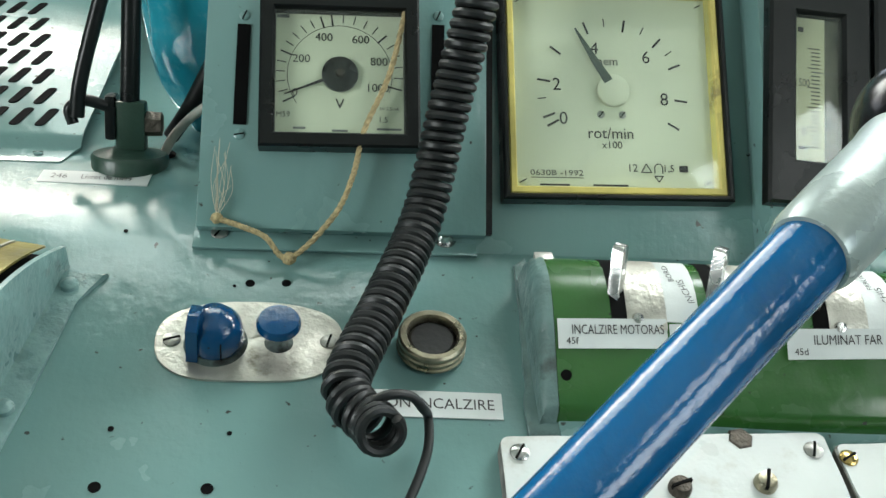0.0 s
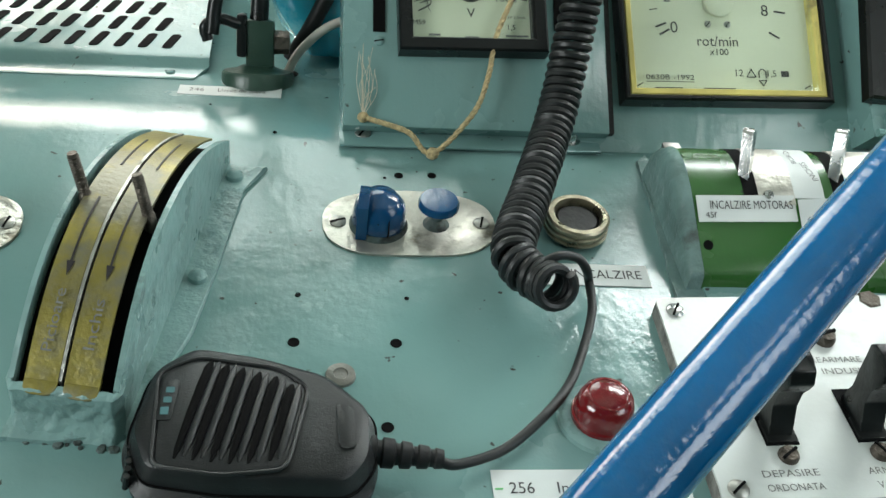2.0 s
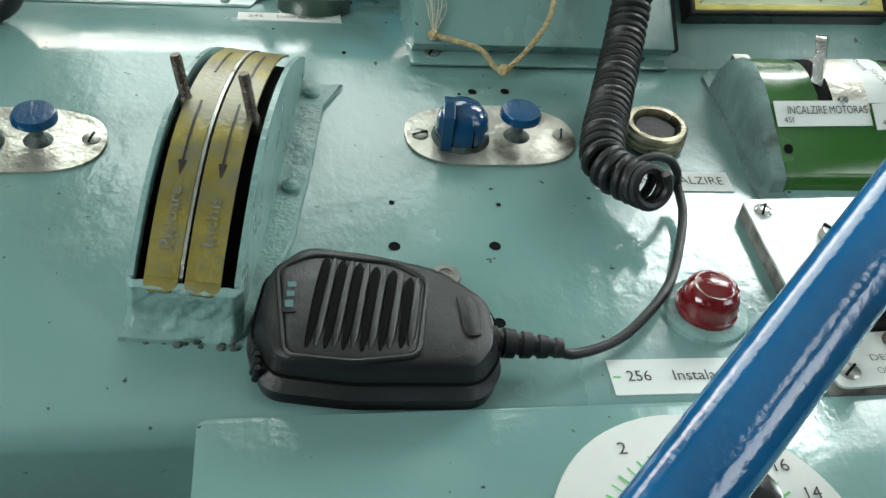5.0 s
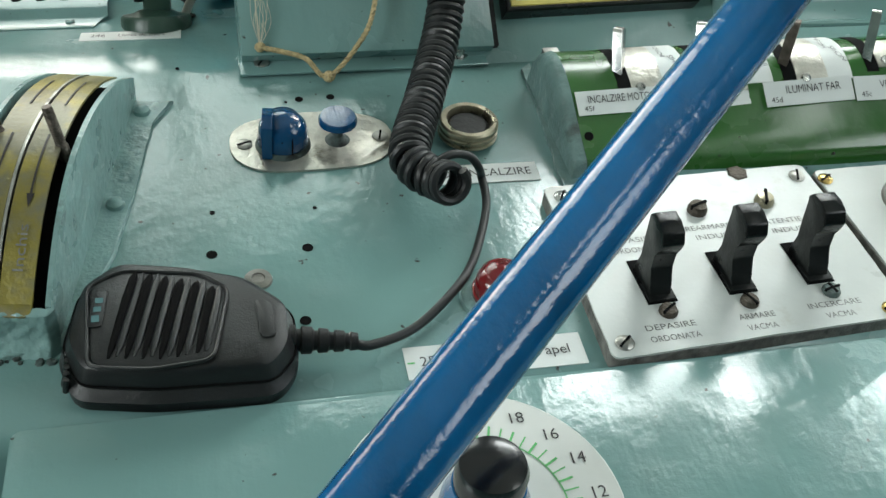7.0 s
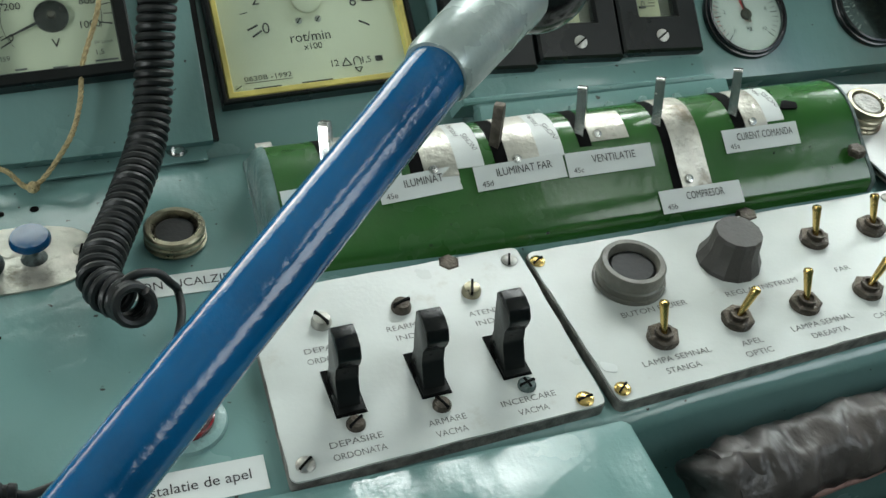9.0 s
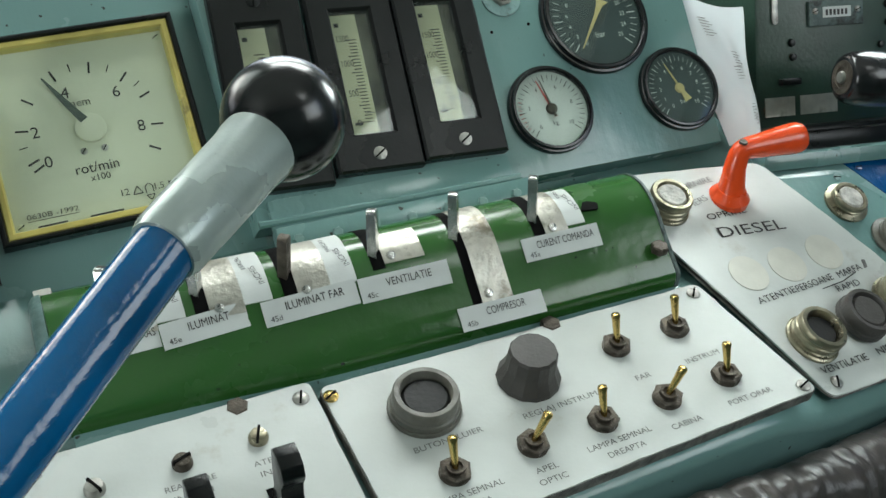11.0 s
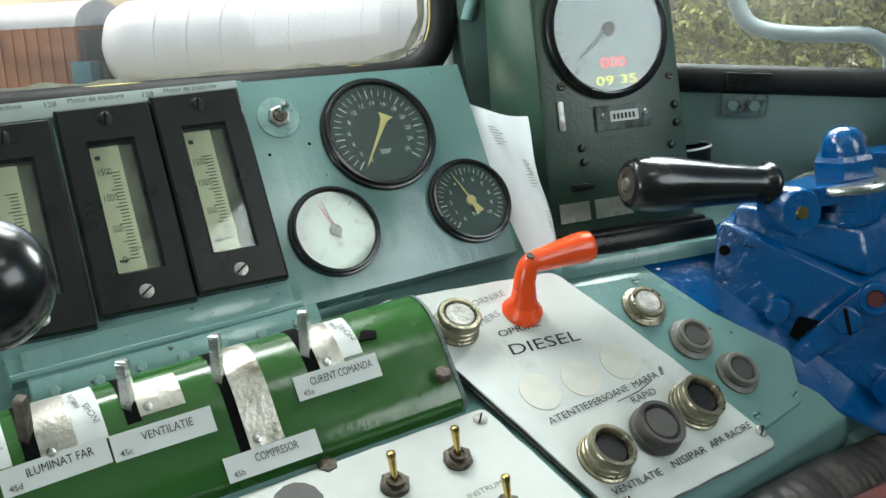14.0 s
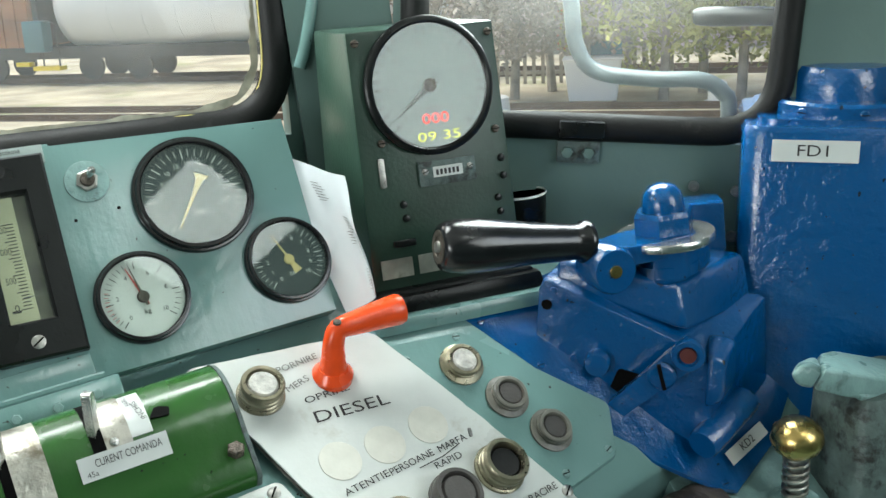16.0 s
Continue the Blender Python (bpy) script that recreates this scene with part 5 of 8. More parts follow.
DUSTY = material("dusty_meter_inside", (0.13, 0.125, 0.095), 0.6, var=0.4, scale=45, bump=0.2, fine=200, dirt=(0.035, 0.035, 0.03), dirt_at=0.5)


def edge_meter(x, y, turn, marks, level):
    t = thing("traction_motor_meter", at(PANEL, x, y, 0.0, turn), "tall black traction motor meter with a narrow cream scale", "meter", "traction motor meters")
    w, h = 0.0353, 0.0815
    bm = frame_ring(w, h, 0.0, 0.0, 0.0115, 0.002, 0.0165, 0.0515)
    part("case", bm, BLACK, t, "black bakelite case, scuffed")
    part("well", frame_ring(0.0172, 0.0522, 0.0012, 0.0018, 0.0085, 0.0006), BLACK, t)
    part("back", box(B(), -0.017, 0.017, -0.052, 0.052, 0.0008, 0.0018), DUSTY, t, "dusty inside of the meter")
    d = part("scale", box(B(), -0.0165, 0.0060, -0.0505, 0.0505, 0.0020, 0.0036), SCALECREAM, t, "curved cream scale")
    rects = []
    for i in range(26):
        yy = -0.0400 + 0.00275 * i
        rects.append((-0.0036 if i % 5 else -0.0062, 0.0026, yy - 0.00042, yy + 0.00042))
    bars(d, rects, 0.0039, INK, "scale_marks")
    for s, yy in marks:
        lettering(s, d, -0.0084, yy, 0.0039, 0.0078, INK, 0.0098 if len(s) > 3 else (0.0075 if len(s) > 2 else None))
    bars(d, [(-0.013, -0.009, 0.040, 0.0435), (-0.0125, -0.006, -0.042, -0.040)], 0.0039, INK)
    bars(t, [(-0.002, 0.0155, level - 0.0004, level + 0.0004)], 0.0042, INKGREY, "pointer")
    for yy in (-0.0685, 0.0700):
        screw(t, 0.0, yy, 0.0115, 0.0054, STEEL if yy < 0 else BLACK, 35 if yy < 0 else 80, 0.001)
    g = part("glass", box(B(), -0.0165, 0.0165, -0.0515, 0.0515, 0.0078, 0.0084), PANE, t, "meter glass")
    g.visible_shadow = False
    return t


edge_meter(0.3240, 0.0700, -3.4, (("500", 0.004), ("0", -0.03)), 0.012)
edge_meter(0.3980, 0.0713, -3.4, (("1500", 0.030), ("1000", 0.009), ("500", -0.016), ("0", -0.0405)), -0.033)
edge_meter(0.4700, 0.0700, -3.4, (("1500", 0.0245), ("1000", 0.0070), ("500", -0.0165), ("0", -0.0385)), -0.031)

# toggle on the panel
tg = thing("panel_toggle", at(PANEL, 0.5385, 0.1205, 0.0), "small metal toggle switch on a round nameplate", "switch")
part("plate", lathe(B(), disc_profile(0.0178, 0, 0.0012, 0.0004), 40), GREY_WORN, tg, "round engraved plate")
bolt(tg, 0, 0, 0.0012, 0.0092, 0.0042, STEEL, 12, "nut")
part("bush", lathe(B(), [(0, 0.005), (0.006, 0.005), (0.0058, 0.0085), (0.003, 0.0085), (0, 0.0075)], 20), DARKSTEEL, tg)
part("lever", along(Vector((0, 0, 0.007)), Vector((0.004, 0.004, 0.019)), [(0, 0), (0.0022, 0), (0.0034, 0.85), (0.002, 1), (0, 1)], 14), BRIGHT, tg)
for x, y in ((0.521, 0.0905), (0.5565, 0.093)):
    solo("drilled_hole", lathe(B(), [(0, 0), (0.0013, 0), (0.0015, 0.0004)], 12), VOID, at(PANEL, x, y, 0.0001), "small dark drilled hole in the panel", "hole", "drilled holes")


def gauge(x, y, r, kind, label):
    t = thing("pressure_gauge", at(PANEL, x, y, 0.0), label, "gauge", "round gauges")
    part("bezel", lathe(B(), [(0, 0), (r, 0), (r, 0.003), (r * 0.985, 0.0045), (r * 0.95, 0.0048), (r * 0.945, 0.007), (r * 0.93, 0.0082), (r * 0.885, 0.0084), (r * 0.865, 0.007), (r * 0.86, 0.002), (0, 0.002)], 64), GLOSSBLACK, t, "glossy black double rim")
    face = DIALWHITE if kind == "white" else DIALDARK
    ink = INK if kind == "white" else INKWHITE
    d = part("dial", lathe(B(), disc_profile(r * 0.86, 0.002, 0.0032, 0.0002), 48), face, t)
    ticks(d, 0, 0, 0.0035, r * 0.66, r * 0.78, 225, -45, 31, r * 0.006, ink, long=5, r0_long=r * 0.62)
    if kind == "big":
        for i, s in enumerate(("0", "2", "4", "6", "8", "10", "12", "14", "16", "18", "20", "22", "24", "25")):
            a = radians(236 - 21.5 * i)
            lettering(s, d, r * 0.53 * math.cos(a), r * 0.53 * math.sin(a), 0.0036, r * 0.105, ink)
        needle(t, 0, 0, 0.0042, r * 0.66, 232, r * 0.03, NEEDLEGOLD)
        bm = B()
        a = radians(54)
        dd, ss = Vector((math.cos(a), math.sin(a), 0)), Vector((-math.sin(a), math.cos(a), 0))
        pts = [(0, -0.03), (0.25, -0.06), (0.36, -0.13), (0.34, 0.13), (0.25, 0.06), (0, 0.03)]
        bm.faces.new([bm.verts.new(dd * p * r + ss * q2 * r + Vector((0, 0, 0.0046))) for p, q2 in pts])
        part("counterweight", bm, NEEDLEGOLD, t)
    elif kind == "small":
        for i in range(11):
            a = radians(232 - 28.0 * i)
            lettering(str(i), d, r * 0.5 * math.cos(a), r * 0.5 * math.sin(a), 0.0036, r * 0.13, ink)
        needle(t, 0, 0, 0.0042, r * 0.66, 110, r * 0.03, NEEDLEGOLD, r * 0.1)
        needle(t, 0, 0, 0.0042, -r * 0.02, 110, r * 0.10, NEEDLEGOLD, r * 0.34, "counterweight")
        part("pivot_hub", lathe(B(), disc_profile(r * 0.12, 0.003, 0.005), 20), NEEDLEGOLD, t)
    else:
        for i in range(6):
            a = radians(225 - 54 * i)
            lettering(str(2 * i), d, r * 0.52 * math.cos(a), r * 0.52 * math.sin(a), 0.0036, r * 0.13, ink)
        ticks(d, 0, 0, 0.0036, r * 0.70, r * 0.79, 210, 160, 8, r * 0.006, INKRED)
        needle(t, 0, 0, 0.0042, r * 0.7, 106, r * 0.03, INKRED, r * 0.2)
        needle(t, 0, 0, 0.0050, r * 0.66, 100, r * 0.03, DARKSTEEL, r * 0.2)
        part("pivot_hub", lathe(B(), disc_profile(r * 0.13, 0.003, 0.0056), 20), DARKSTEEL, t)
    lettering("bar" if kind != "white" else "kg", d, 0, -r * 0.32, 0.0036, r * 0.15, ink)
    g = part("glass", lathe(B(), disc_profile(r * 0.868, 0.0058, 0.0064, 0.0001), 48), PANE, t, "gauge glass")
    g.visible_shadow = False
    return t


gauge(0.6190, 0.0893, 0.0515, "big", "large round pressure gauge, black rim, dark dial and cream needle")
gauge(0.6790, 0.0133, 0.0385, "small", "small round pressure gauge, black rim and dark dial")
gauge(0.5520, 0.0155, 0.0385, "white", "round pressure gauge, black rim and white dial")

# sheet of paper tucked beside the panel
bm = B()
rows = []
for i in range(15):
    t = i / 14
    e0 = Vector((0.715, -0.045, -0.004)).lerp(Vector((0.700, 0.114, -0.004)), t)
    e1 = Vector((0.737, -0.043, 0.004)).lerp(Vector((0.7325, 0.089, 0.002)), t) + Vector((0.003 * math.sin(5 * t), 0, 0.004 * math.sin(3.1 * t)))
    e2 = Vector((0.740, -0.040, 0.010)).lerp(Vector((0.7345, 0.062, 0.046)), t) + Vector((0.0015 * math.sin(8 * t), 0, 0))
    row = []
    for j in range(9):
        q = j / 8
        row.append(bm.verts.new(e0 * (1 - q) * (1 - 2 * q) + e1 * 4 * q * (1 - q) + e2 * q * (2 * q - 1) + Vector((0, 0, 0.0012 * math.sin(9 * q + 4 * t)))))
    rows.append(row)
for a, b in zip(rows, rows[1:]):
    for j in range(8):
        bm.faces.new((a[j], a[j + 1], b[j + 1], b[j]))
pp = solo("paper_sheet", bm, SHEET, PANEL, "curled white sheet of paper tucked behind the panel", "paper")
for k, (t0, q0, n2) in enumerate(((0.86, 0.36, 7), (0.62, 0.62, 6), (0.50, 0.55, 5), (0.22, 0.66, 6), (0.14, 0.72, 4))):
    bm = B()
    for i in range(n2):
        t = t0 - 0.022 * i
        e0 = Vector((0.715, -0.045, -0.004)).lerp(Vector((0.700, 0.114, -0.004)), t)
        e1 = Vector((0.737, -0.043, 0.004)).lerp(Vector((0.7325, 0.089, 0.002)), t) + Vector((0.003 * math.sin(5 * t), 0, 0.004 * math.sin(3.1 * t)))
        e2 = Vector((0.740, -0.040, 0.010)).lerp(Vector((0.7345, 0.062, 0.046)), t) + Vector((0.0015 * math.sin(8 * t), 0, 0))
        row = [e0 * (1 - q) * (1 - 2 * q) + e1 * 4 * q * (1 - q) + e2 * q * (2 * q - 1) + Vector((-0.0016, 0, 0.0012 * math.sin(9 * q + 4 * t) + 0.0010)) for q in (q0, q0 + 0.05, q0 + 0.10 + 0.03 * ((i * 7 + k) % 3))]
        tube(bm, row, 0.00028, 4)
    part("written_line", bm, INKGREY, pp)
pm = pp.modifiers.new("thickness", "SOLIDIFY")
pm.thickness = 0.0004

# ---- green switch box ----
U0, U1 = 0.1335, 0.5760
PROFILE = [(-0.0085, -0.006), (-0.0085, 0.009), (-0.006, 0.0125), (0.006, 0.0200), (0.019, 0.0285), (0.030, 0.0365), (0.040, 0.0425), (0.050, 0.0462), (0.060, 0.0475), (0.070, 0.0462),
           (0.080, 0.0420), (0.089, 0.0345), (0.096, 0.024), (0.100, 0.010), (0.101, -0.006)]


def crown(v):
    """Height of the green cover above the desk plane at v."""
    for (a, za), (b, zb) in zip(PROFILE[1:], PROFILE[2:]):
        if a <= v <= b:
            return za + (zb - za) * (v - a) / (b - a)
    return 0.0


def worn(outline, amount=0.0007, step=0.006):
    """An outline with small chips and waves along its edges."""
    out = []
    for (x0, y0), (x1, y1) in zip(outline, outline[1:] + outline[:1]):
        n = max(1, int(math.hypot(x1 - x0, y1 - y0) / step))
        for i in range(n):
            x, y = x0 + (x1 - x0) * i / n, y0 + (y1 - y0) * i / n
            k = noise.noise(Vector((x * 55, y * 55, 0))) + 0.9 * min(0.0, noise.noise(Vector((x * 240, y * 240, 3))) + 0.15)
            out.append((x + (y1 - y0) / max(1e-6, math.hypot(x1 - x0, y1 - y0)) * amount * k, y - (x1 - x0) / max(1e-6, math.hypot(x1 - x0, y1 - y0)) * amount * k))
    return out


def slump(u):
    """How much the cover has sunk back towards its low end: 1 at that end, 0 further on."""
    k = min(1.0, max(0.0, (0.33 - u) / 0.18))
    return k * k * (3 - 2 * k)


def slumped(u, v, n):
    return Vector((u, v + (0.006 + 0.2 * max(0.0, n)) * slump(u), n * (1 - 0.27 * slump(u)) if n > 0 else n))


def settle(ob):
    """Moves a part of the switch box, and what it carries, onto the sunken cover."""
    if ob.matrix_basis.translation.length > 1e-6:
        ob.matrix_basis.translation = slumped(*ob.matrix_basis.translation)
        return
    for v in ob.data.vertices:
        v.co = slumped(*v.co)
    for c in ob.children:
        settle(c)


def shell(bm, outline, stations, cv=0.045):
    """A skin through the outline at stations (u, scale along v, scale in height)."""
    rings = [[bm.verts.new((u, cv + (v - cv) * kv, n * kn if n > 0 else n)) for v, n in outline] for u, kv, kn in stations]
    m = len(outline)
    for a, b in zip(rings, rings[1:]):
        for i in range(m):
            bm.faces.new((a[i], a[(i + 1) % m], b[(i + 1) % m], b[i]))
    bm.faces.new(rings[0][::-1])
    bm.faces.new(rings[-1])
    return bm


# worn grey made darker than the desk, partly for the shade on the end casting
CASTING = material("shaded_grey_casting", (0.125, 0.20, 0.188), 0.34, var=0.3, scale=40, bump=0.55, fine=160, dirt=(0.05, 0.062, 0.056), dirt_at=0.56)


def bent(u0, u1, v0, v1, lift, thick=0.0006, n=14):
    """A strip that follows the crown of the green cover."""
    bm = B()
    up = [[bm.verts.new((u, v0 + (v1 - v0) * i / n, crown(v0 + (v1 - v0) * i / n) + lift)) for u in (u0, u1)] for i in range(n + 1)]
    dn = [[bm.verts.new((p.co.x, p.co.y, p.co.z - thick)) for p in r] for r in up]
    for i in range(n):
        bm.faces.new((up[i][0], up[i][1], up[i + 1][1], up[i + 1][0]))
        bm.faces.new((up[i][0], up[i + 1][0], dn[i + 1][0], dn[i][0]))
        bm.faces.new((up[i + 1][1], up[i][1], dn[i][1], dn[i + 1][1]))
    bm.faces.new((up[0][1], up[0][0], dn[0][0], dn[0][1]))
    bm.faces.new((up[n][0], up[n][1], dn[n][1], dn[n][0]))
    return bm


gb = thing("switch_box", at(DESK, 0, 0, 0), "long green painted switch box with six steel levers and paper labels", "switch box")
part("cover", shell(B(), PROFILE, [(U0 + (U1 - U0) * i / 24, 1.0, 1.0) for i in range(25)]), GREEN, gb, "glossy green curved cover", smooth=50)
part("end_plate", shell(B(), PROFILE, ((U0 - 0.0100, 1.03, 0.10), (U0 - 0.0096, 1.02, 0.50), (U0 - 0.0085, 1.02, 0.80), (U0 - 0.0062, 1.01, 0.95), (U0 - 0.0030, 1.01, 1.01), (U0 - 0.0004, 1.01, 1.03))), CASTING, gb, "worn grey end casting", smooth=50)
bm = prism(B(), worn([(0.1155, -0.0165), (0.1345, -0.0125), (0.1360, 0.108), (0.1310, 0.1315), (0.1240, 0.1240), (0.1210, 0.060), (0.1165, 0.000)], 0.0012), SURF - 0.001, SURF + 0.0034, 0.0012)
part("end_flange", bm, CASTING, gb, "ragged painted flange of the end casting")
part("end_plate", shell(B(), PROFILE, ((U1 + 0.0004, 1.01, 1.02), (U1 + 0.0030, 1.01, 1.01), (U1 + 0.0042, 1.0, 0.98))), SOOT, gb, "thin grimy end plate", smooth=50)
bm = B()
box(bm, U0 + 0.001, U1 + 0.006, -0.024, 0.108, SURF - 0.001, SURF + 0.0045, 0.001)
part("base_plate", bm, GREY, gb, "grey base plate under the green cover")
for u, v in ((0.2345, -0.0165), (0.4640, -0.0165)):
    bolt(gb, u, v, SURF + 0.004, 0.0078, 0.007, DARKSTEEL, 12)
bolt(gb, U1 - 0.010, 0.0075, 0.025, 0.0068, 0.006, DARKSTEEL, 5)
bm = box(B(), 0.129, 0.141, 0.083, 0.092, 0.030, 0.0375, 0.0015)
part("clip", bm, STEEL, gb)
for u, v in ((0.1385, 0.0071), (0.1760, 0.0225)):
    part("hole", lathe(B(), [(0, 0), (0.0028, 0), (0.0032, 0.0004)], 16), VOID, gb, "", pose(u, v, crown(v) + 0.0004, 33))
for u, v in ((0.5245, 0.050),):
    part("hole", prism(B(), rounded([(-0.009, -0.004), (0.005, -0.006), (0.008, 0.001), (-0.002, 0.006)], 0.002), -0.001, 0.0006), VOID, gb, "ragged empty slot", pose(u, v, crown(v)))
LEVERS = (("a", 0.1715, 0.030, "INCHIS"), ("b", 0.2285, 0.030, "INCHIS"), ("c", 0.2870, 0.030, "INCHIS"), ("d", 0.3510, 0.034, ""), ("e", 0.4125, 0.004, ""), ("f", 0.4765, 0.034, "INCHIS"))
for i, (k, u, v0, word) in enumerate(LEVERS):
    v1 = 0.083 if k not in "df" else 0.078
    part("slot", bent(u - 0.0042 if k != "e" else u - 0.002, u + 0.0050, v0 - 0.004 if k != "d" else 0.038, 0.092, 0.0005), VOID, gb, "dark lever slot")
    w = 0.0415 if k in "abc" else (0.030 if k == "d" else 0.024 if k == "e" else 0.034)
    if k in "abcf":
        part("shutter", bent(u + 0.0050, u + 0.005 + w * 0.55, v0, v1, 0.0012), PEWTER, gb, "bare metal shutter plate")
        pl = part("paper", bent(u + 0.005 + w * 0.55, u + 0.005 + w, v0 + 0.004, v1 - 0.002, 0.0012), PAPER, gb, "curved paper label")
        vv = v0 + 0.017
        lettering(word, pl, u + 0.005 + w * 0.86, vv + 0.004, crown(vv + 0.004) + 0.0024, 0.0062, INK, 0.019, 100, m=None)
        lettering("BORD" if k == "a" else "FARURI", pl, u + 0.005 + w * 0.68, vv + 0.018, crown(vv + 0.018) + 0.0022, 0.0050, INK, 0.013, 100)
    else:
        part("shutter", bent(u + 0.0050, u + 0.005 + w, v0 if k == "e" else 0.040, v1 if k == "e" else 0.066, 0.0012), PEWTER, gb, "bare metal shutter plate")
    part("shutter_rivet", lathe(B(), [(0, 0), (0.0036, 0), (0.003, 0.0022), (0, 0.0028)], 18), BRIGHT, gb, "", pose(u + 0.011, (v0 if k != "d" else 0.040) + 0.005, crown((v0 if k != "d" else 0.040) + 0.005) + 0.001, 32))
    vb0 = 0.047
    lo, hi = Vector((u, vb0 + 0.002, crown(vb0) - 0.004)), Vector((u + 0.0015, vb0 + (0.014 if k != "c" else 0.006), crown(vb0) + 0.0315))
    d = hi - lo
    bm = B()
    prism(bm, rounded([(-0.0042, 0), (0.0042, 0), (0.0046, d.length), (-0.0040, d.length)], [0.0005, 0.0005, 0.0026, 0.0026]), -0.0033, 0.0033, 0.001)
    ly = d.normalized()
    lx = Vector((1, 0, 0))
    lz = lx.cross(ly).normalized()
    lx = ly.cross(lz)
    bmesh.ops.transform(bm, matrix=Matrix.Translation(lo) @ Matrix((lx, ly, lz)).transposed().to_4x4() @ pose(0, 0, 0, 0, 55, 0), verts=bm.verts)
    part("lever", bm, DARKSTEEL if k == "c" else BRIGHT, gb, "rusty flat lever" if k == "c" else "polished steel lever")


for ob in gb.children:
    if ob.name.split(".")[0] not in ("base_plate", "bolt", "end_flange"):
        settle(ob)


def strip_label(u, v, w, h, code, words, tilt):
    tilt = math.degrees(math.atan(math.tan(radians(tilt)) * (1 - 0.27 * slump(u))))
    skew = math.degrees(math.atan2(slumped(u + w / 2, v, crown(v)).z - slumped(u - w / 2, v, crown(v)).z, w))
    t = thing("paper_label", DESK @ Matrix.Translation(slumped(u, v, crown(v)) + Vector((0, 0, 0.0014))) @ pose(0, 0, 0, tilt, -skew, 0), "white paper strip " + words + " on the green cover", "label", "switch box labels")
    part("paper", box(B(), -w / 2, w / 2, -h / 2, h / 2, 0.0, 0.0005), PAPER, t)
    lettering(words, t, 0.003, 0.0020, 0.0008, 0.0080, INK, min(0.0034 * len(words), w * 0.84))
    lettering(code, t, -w / 2 + 0.008, -h / 2 + 0.0042, 0.0008, 0.0055, INK)
    return t


for u, w, code, words in ((0.1670, 0.0640, "45f", "INCALZIRE MOTORAS"), (0.2280, 0.0570, "45e", "ILUMINAT"), (0.2985, 0.066, "45d", "ILUMINAT FAR"), (0.3665, 0.067, "45c", "VENTILATIE")):
    strip_label(u, 0.0268, w, 0.0175, code, words, 36)
strip_label(0.4300, -0.0035, 0.066, 0.017, "45b", "COMPRESOR", 33)
strip_label(0.4915, 0.0280, 0.064, 0.0175, "45a", "CURENT COMANDA", 36)

# ---- white engraved plates ----


def plate(name, corners, r, label, z=TOP, holes=()):
    t = thing(name, at(DESK, 0, 0, 0), label, "plate")
    o = rounded(corners, r, 5)
    part("backing", prism(B(), o, SURF, z - 0.0014), PLATE_EDGE, t, "chipped dark edge of the plate")
    cx = sum(p[0] for p in corners) / 4
    cy = sum(p[1] for p in corners) / 4
    part("face", prism(B(), worn([(cx + (x - cx) * 0.994, cy + (y - cy) * 0.994) for x, y in o]), z - 0.0014, z), WHITE, t, "white engraved face, smudged and chipped")
    return t


wp = plate("brake_switch_plate", [(0.0985, -0.0165), (0.0975, -0.1605), (0.2890, -0.1515), (0.2845, -0.0115)], 0.006, "white engraved plate with three black rocker levers")
spl = plate("lighting_switch_plate", [(0.2875, -0.0190), (0.2960, -0.1535), (0.6130, -0.1345), (0.5915, -0.0150)], 0.006, "white engraved plate with toggles, a big button and a knob")
dp = thing("diesel_plate", at(DESK, 0, 0, 0), "white engraved DIESEL plate with buttons and an orange lever", "plate")
DP = [(0.5605, 0.1035), (0.6382, -0.1311), (0.8225, -0.1080), (0.7220, 0.0880)]
part("backing", laid(B(), rounded([(0.5600, 0.1041), (0.6377, -0.1317), (0.8231, -0.1086), (0.7224, 0.0886)], 0.010, 5), 0.0022, TOP - 0.0004), PLATE_EDGE, dp, "chipped dark edge of the plate")
part("face", laid(B(), worn(rounded(DP, 0.010, 5)), TOP - 0.0006, TOP + 0.001), WHITE, dp, "white engraved face, smudged and chipped")
for u, v, mat, a in ((0.1078, -0.150, STEEL, 40), (0.1085, -0.0275, BRIGHT, 60), (0.2745, -0.0240, STEEL, 70), (0.2765, -0.1455, BRASS, 10)):
    screw(wp, u, v, TOP, 0.0055, mat, a)
for i, (u, v, mat, x) in enumerate(((0.141, -0.1306, DARKSTEEL, False), (0.1925, -0.1294, DARKSTEEL, False), (0.2463, -0.1276, SOOT, True))):
    screw(wp, u, v, TOP, 0.0056, mat, 35 + 80 * i, 0.004, "bolt", x)
for i, (u, v, mat) in enumerate(((0.1916, -0.0497, DARKSTEEL), (0.2397, -0.0466, NICKEL), (0.1400, -0.0508, STEEL))):
    screw(wp, u, v, TOP, 0.0064, mat, 20 + 50 * i, 0.0065, "tall_bolt")


def engraved(t, u, v, lines, size, mat=INKGREY, turn=0.0, width=None, gap=1.25, z=TOP):
    k = len(lines)
    for i, s in enumerate(lines):
        dy = (0.5 * (k - 1) - i) * size * gap
        lettering(s, t, u - dy * math.sin(radians(turn)), v + dy * math.cos(radians(turn)), z + 0.0003, size, mat, (width or 0.0048 * len(s) * size / 0.0075), turn, "engraving")


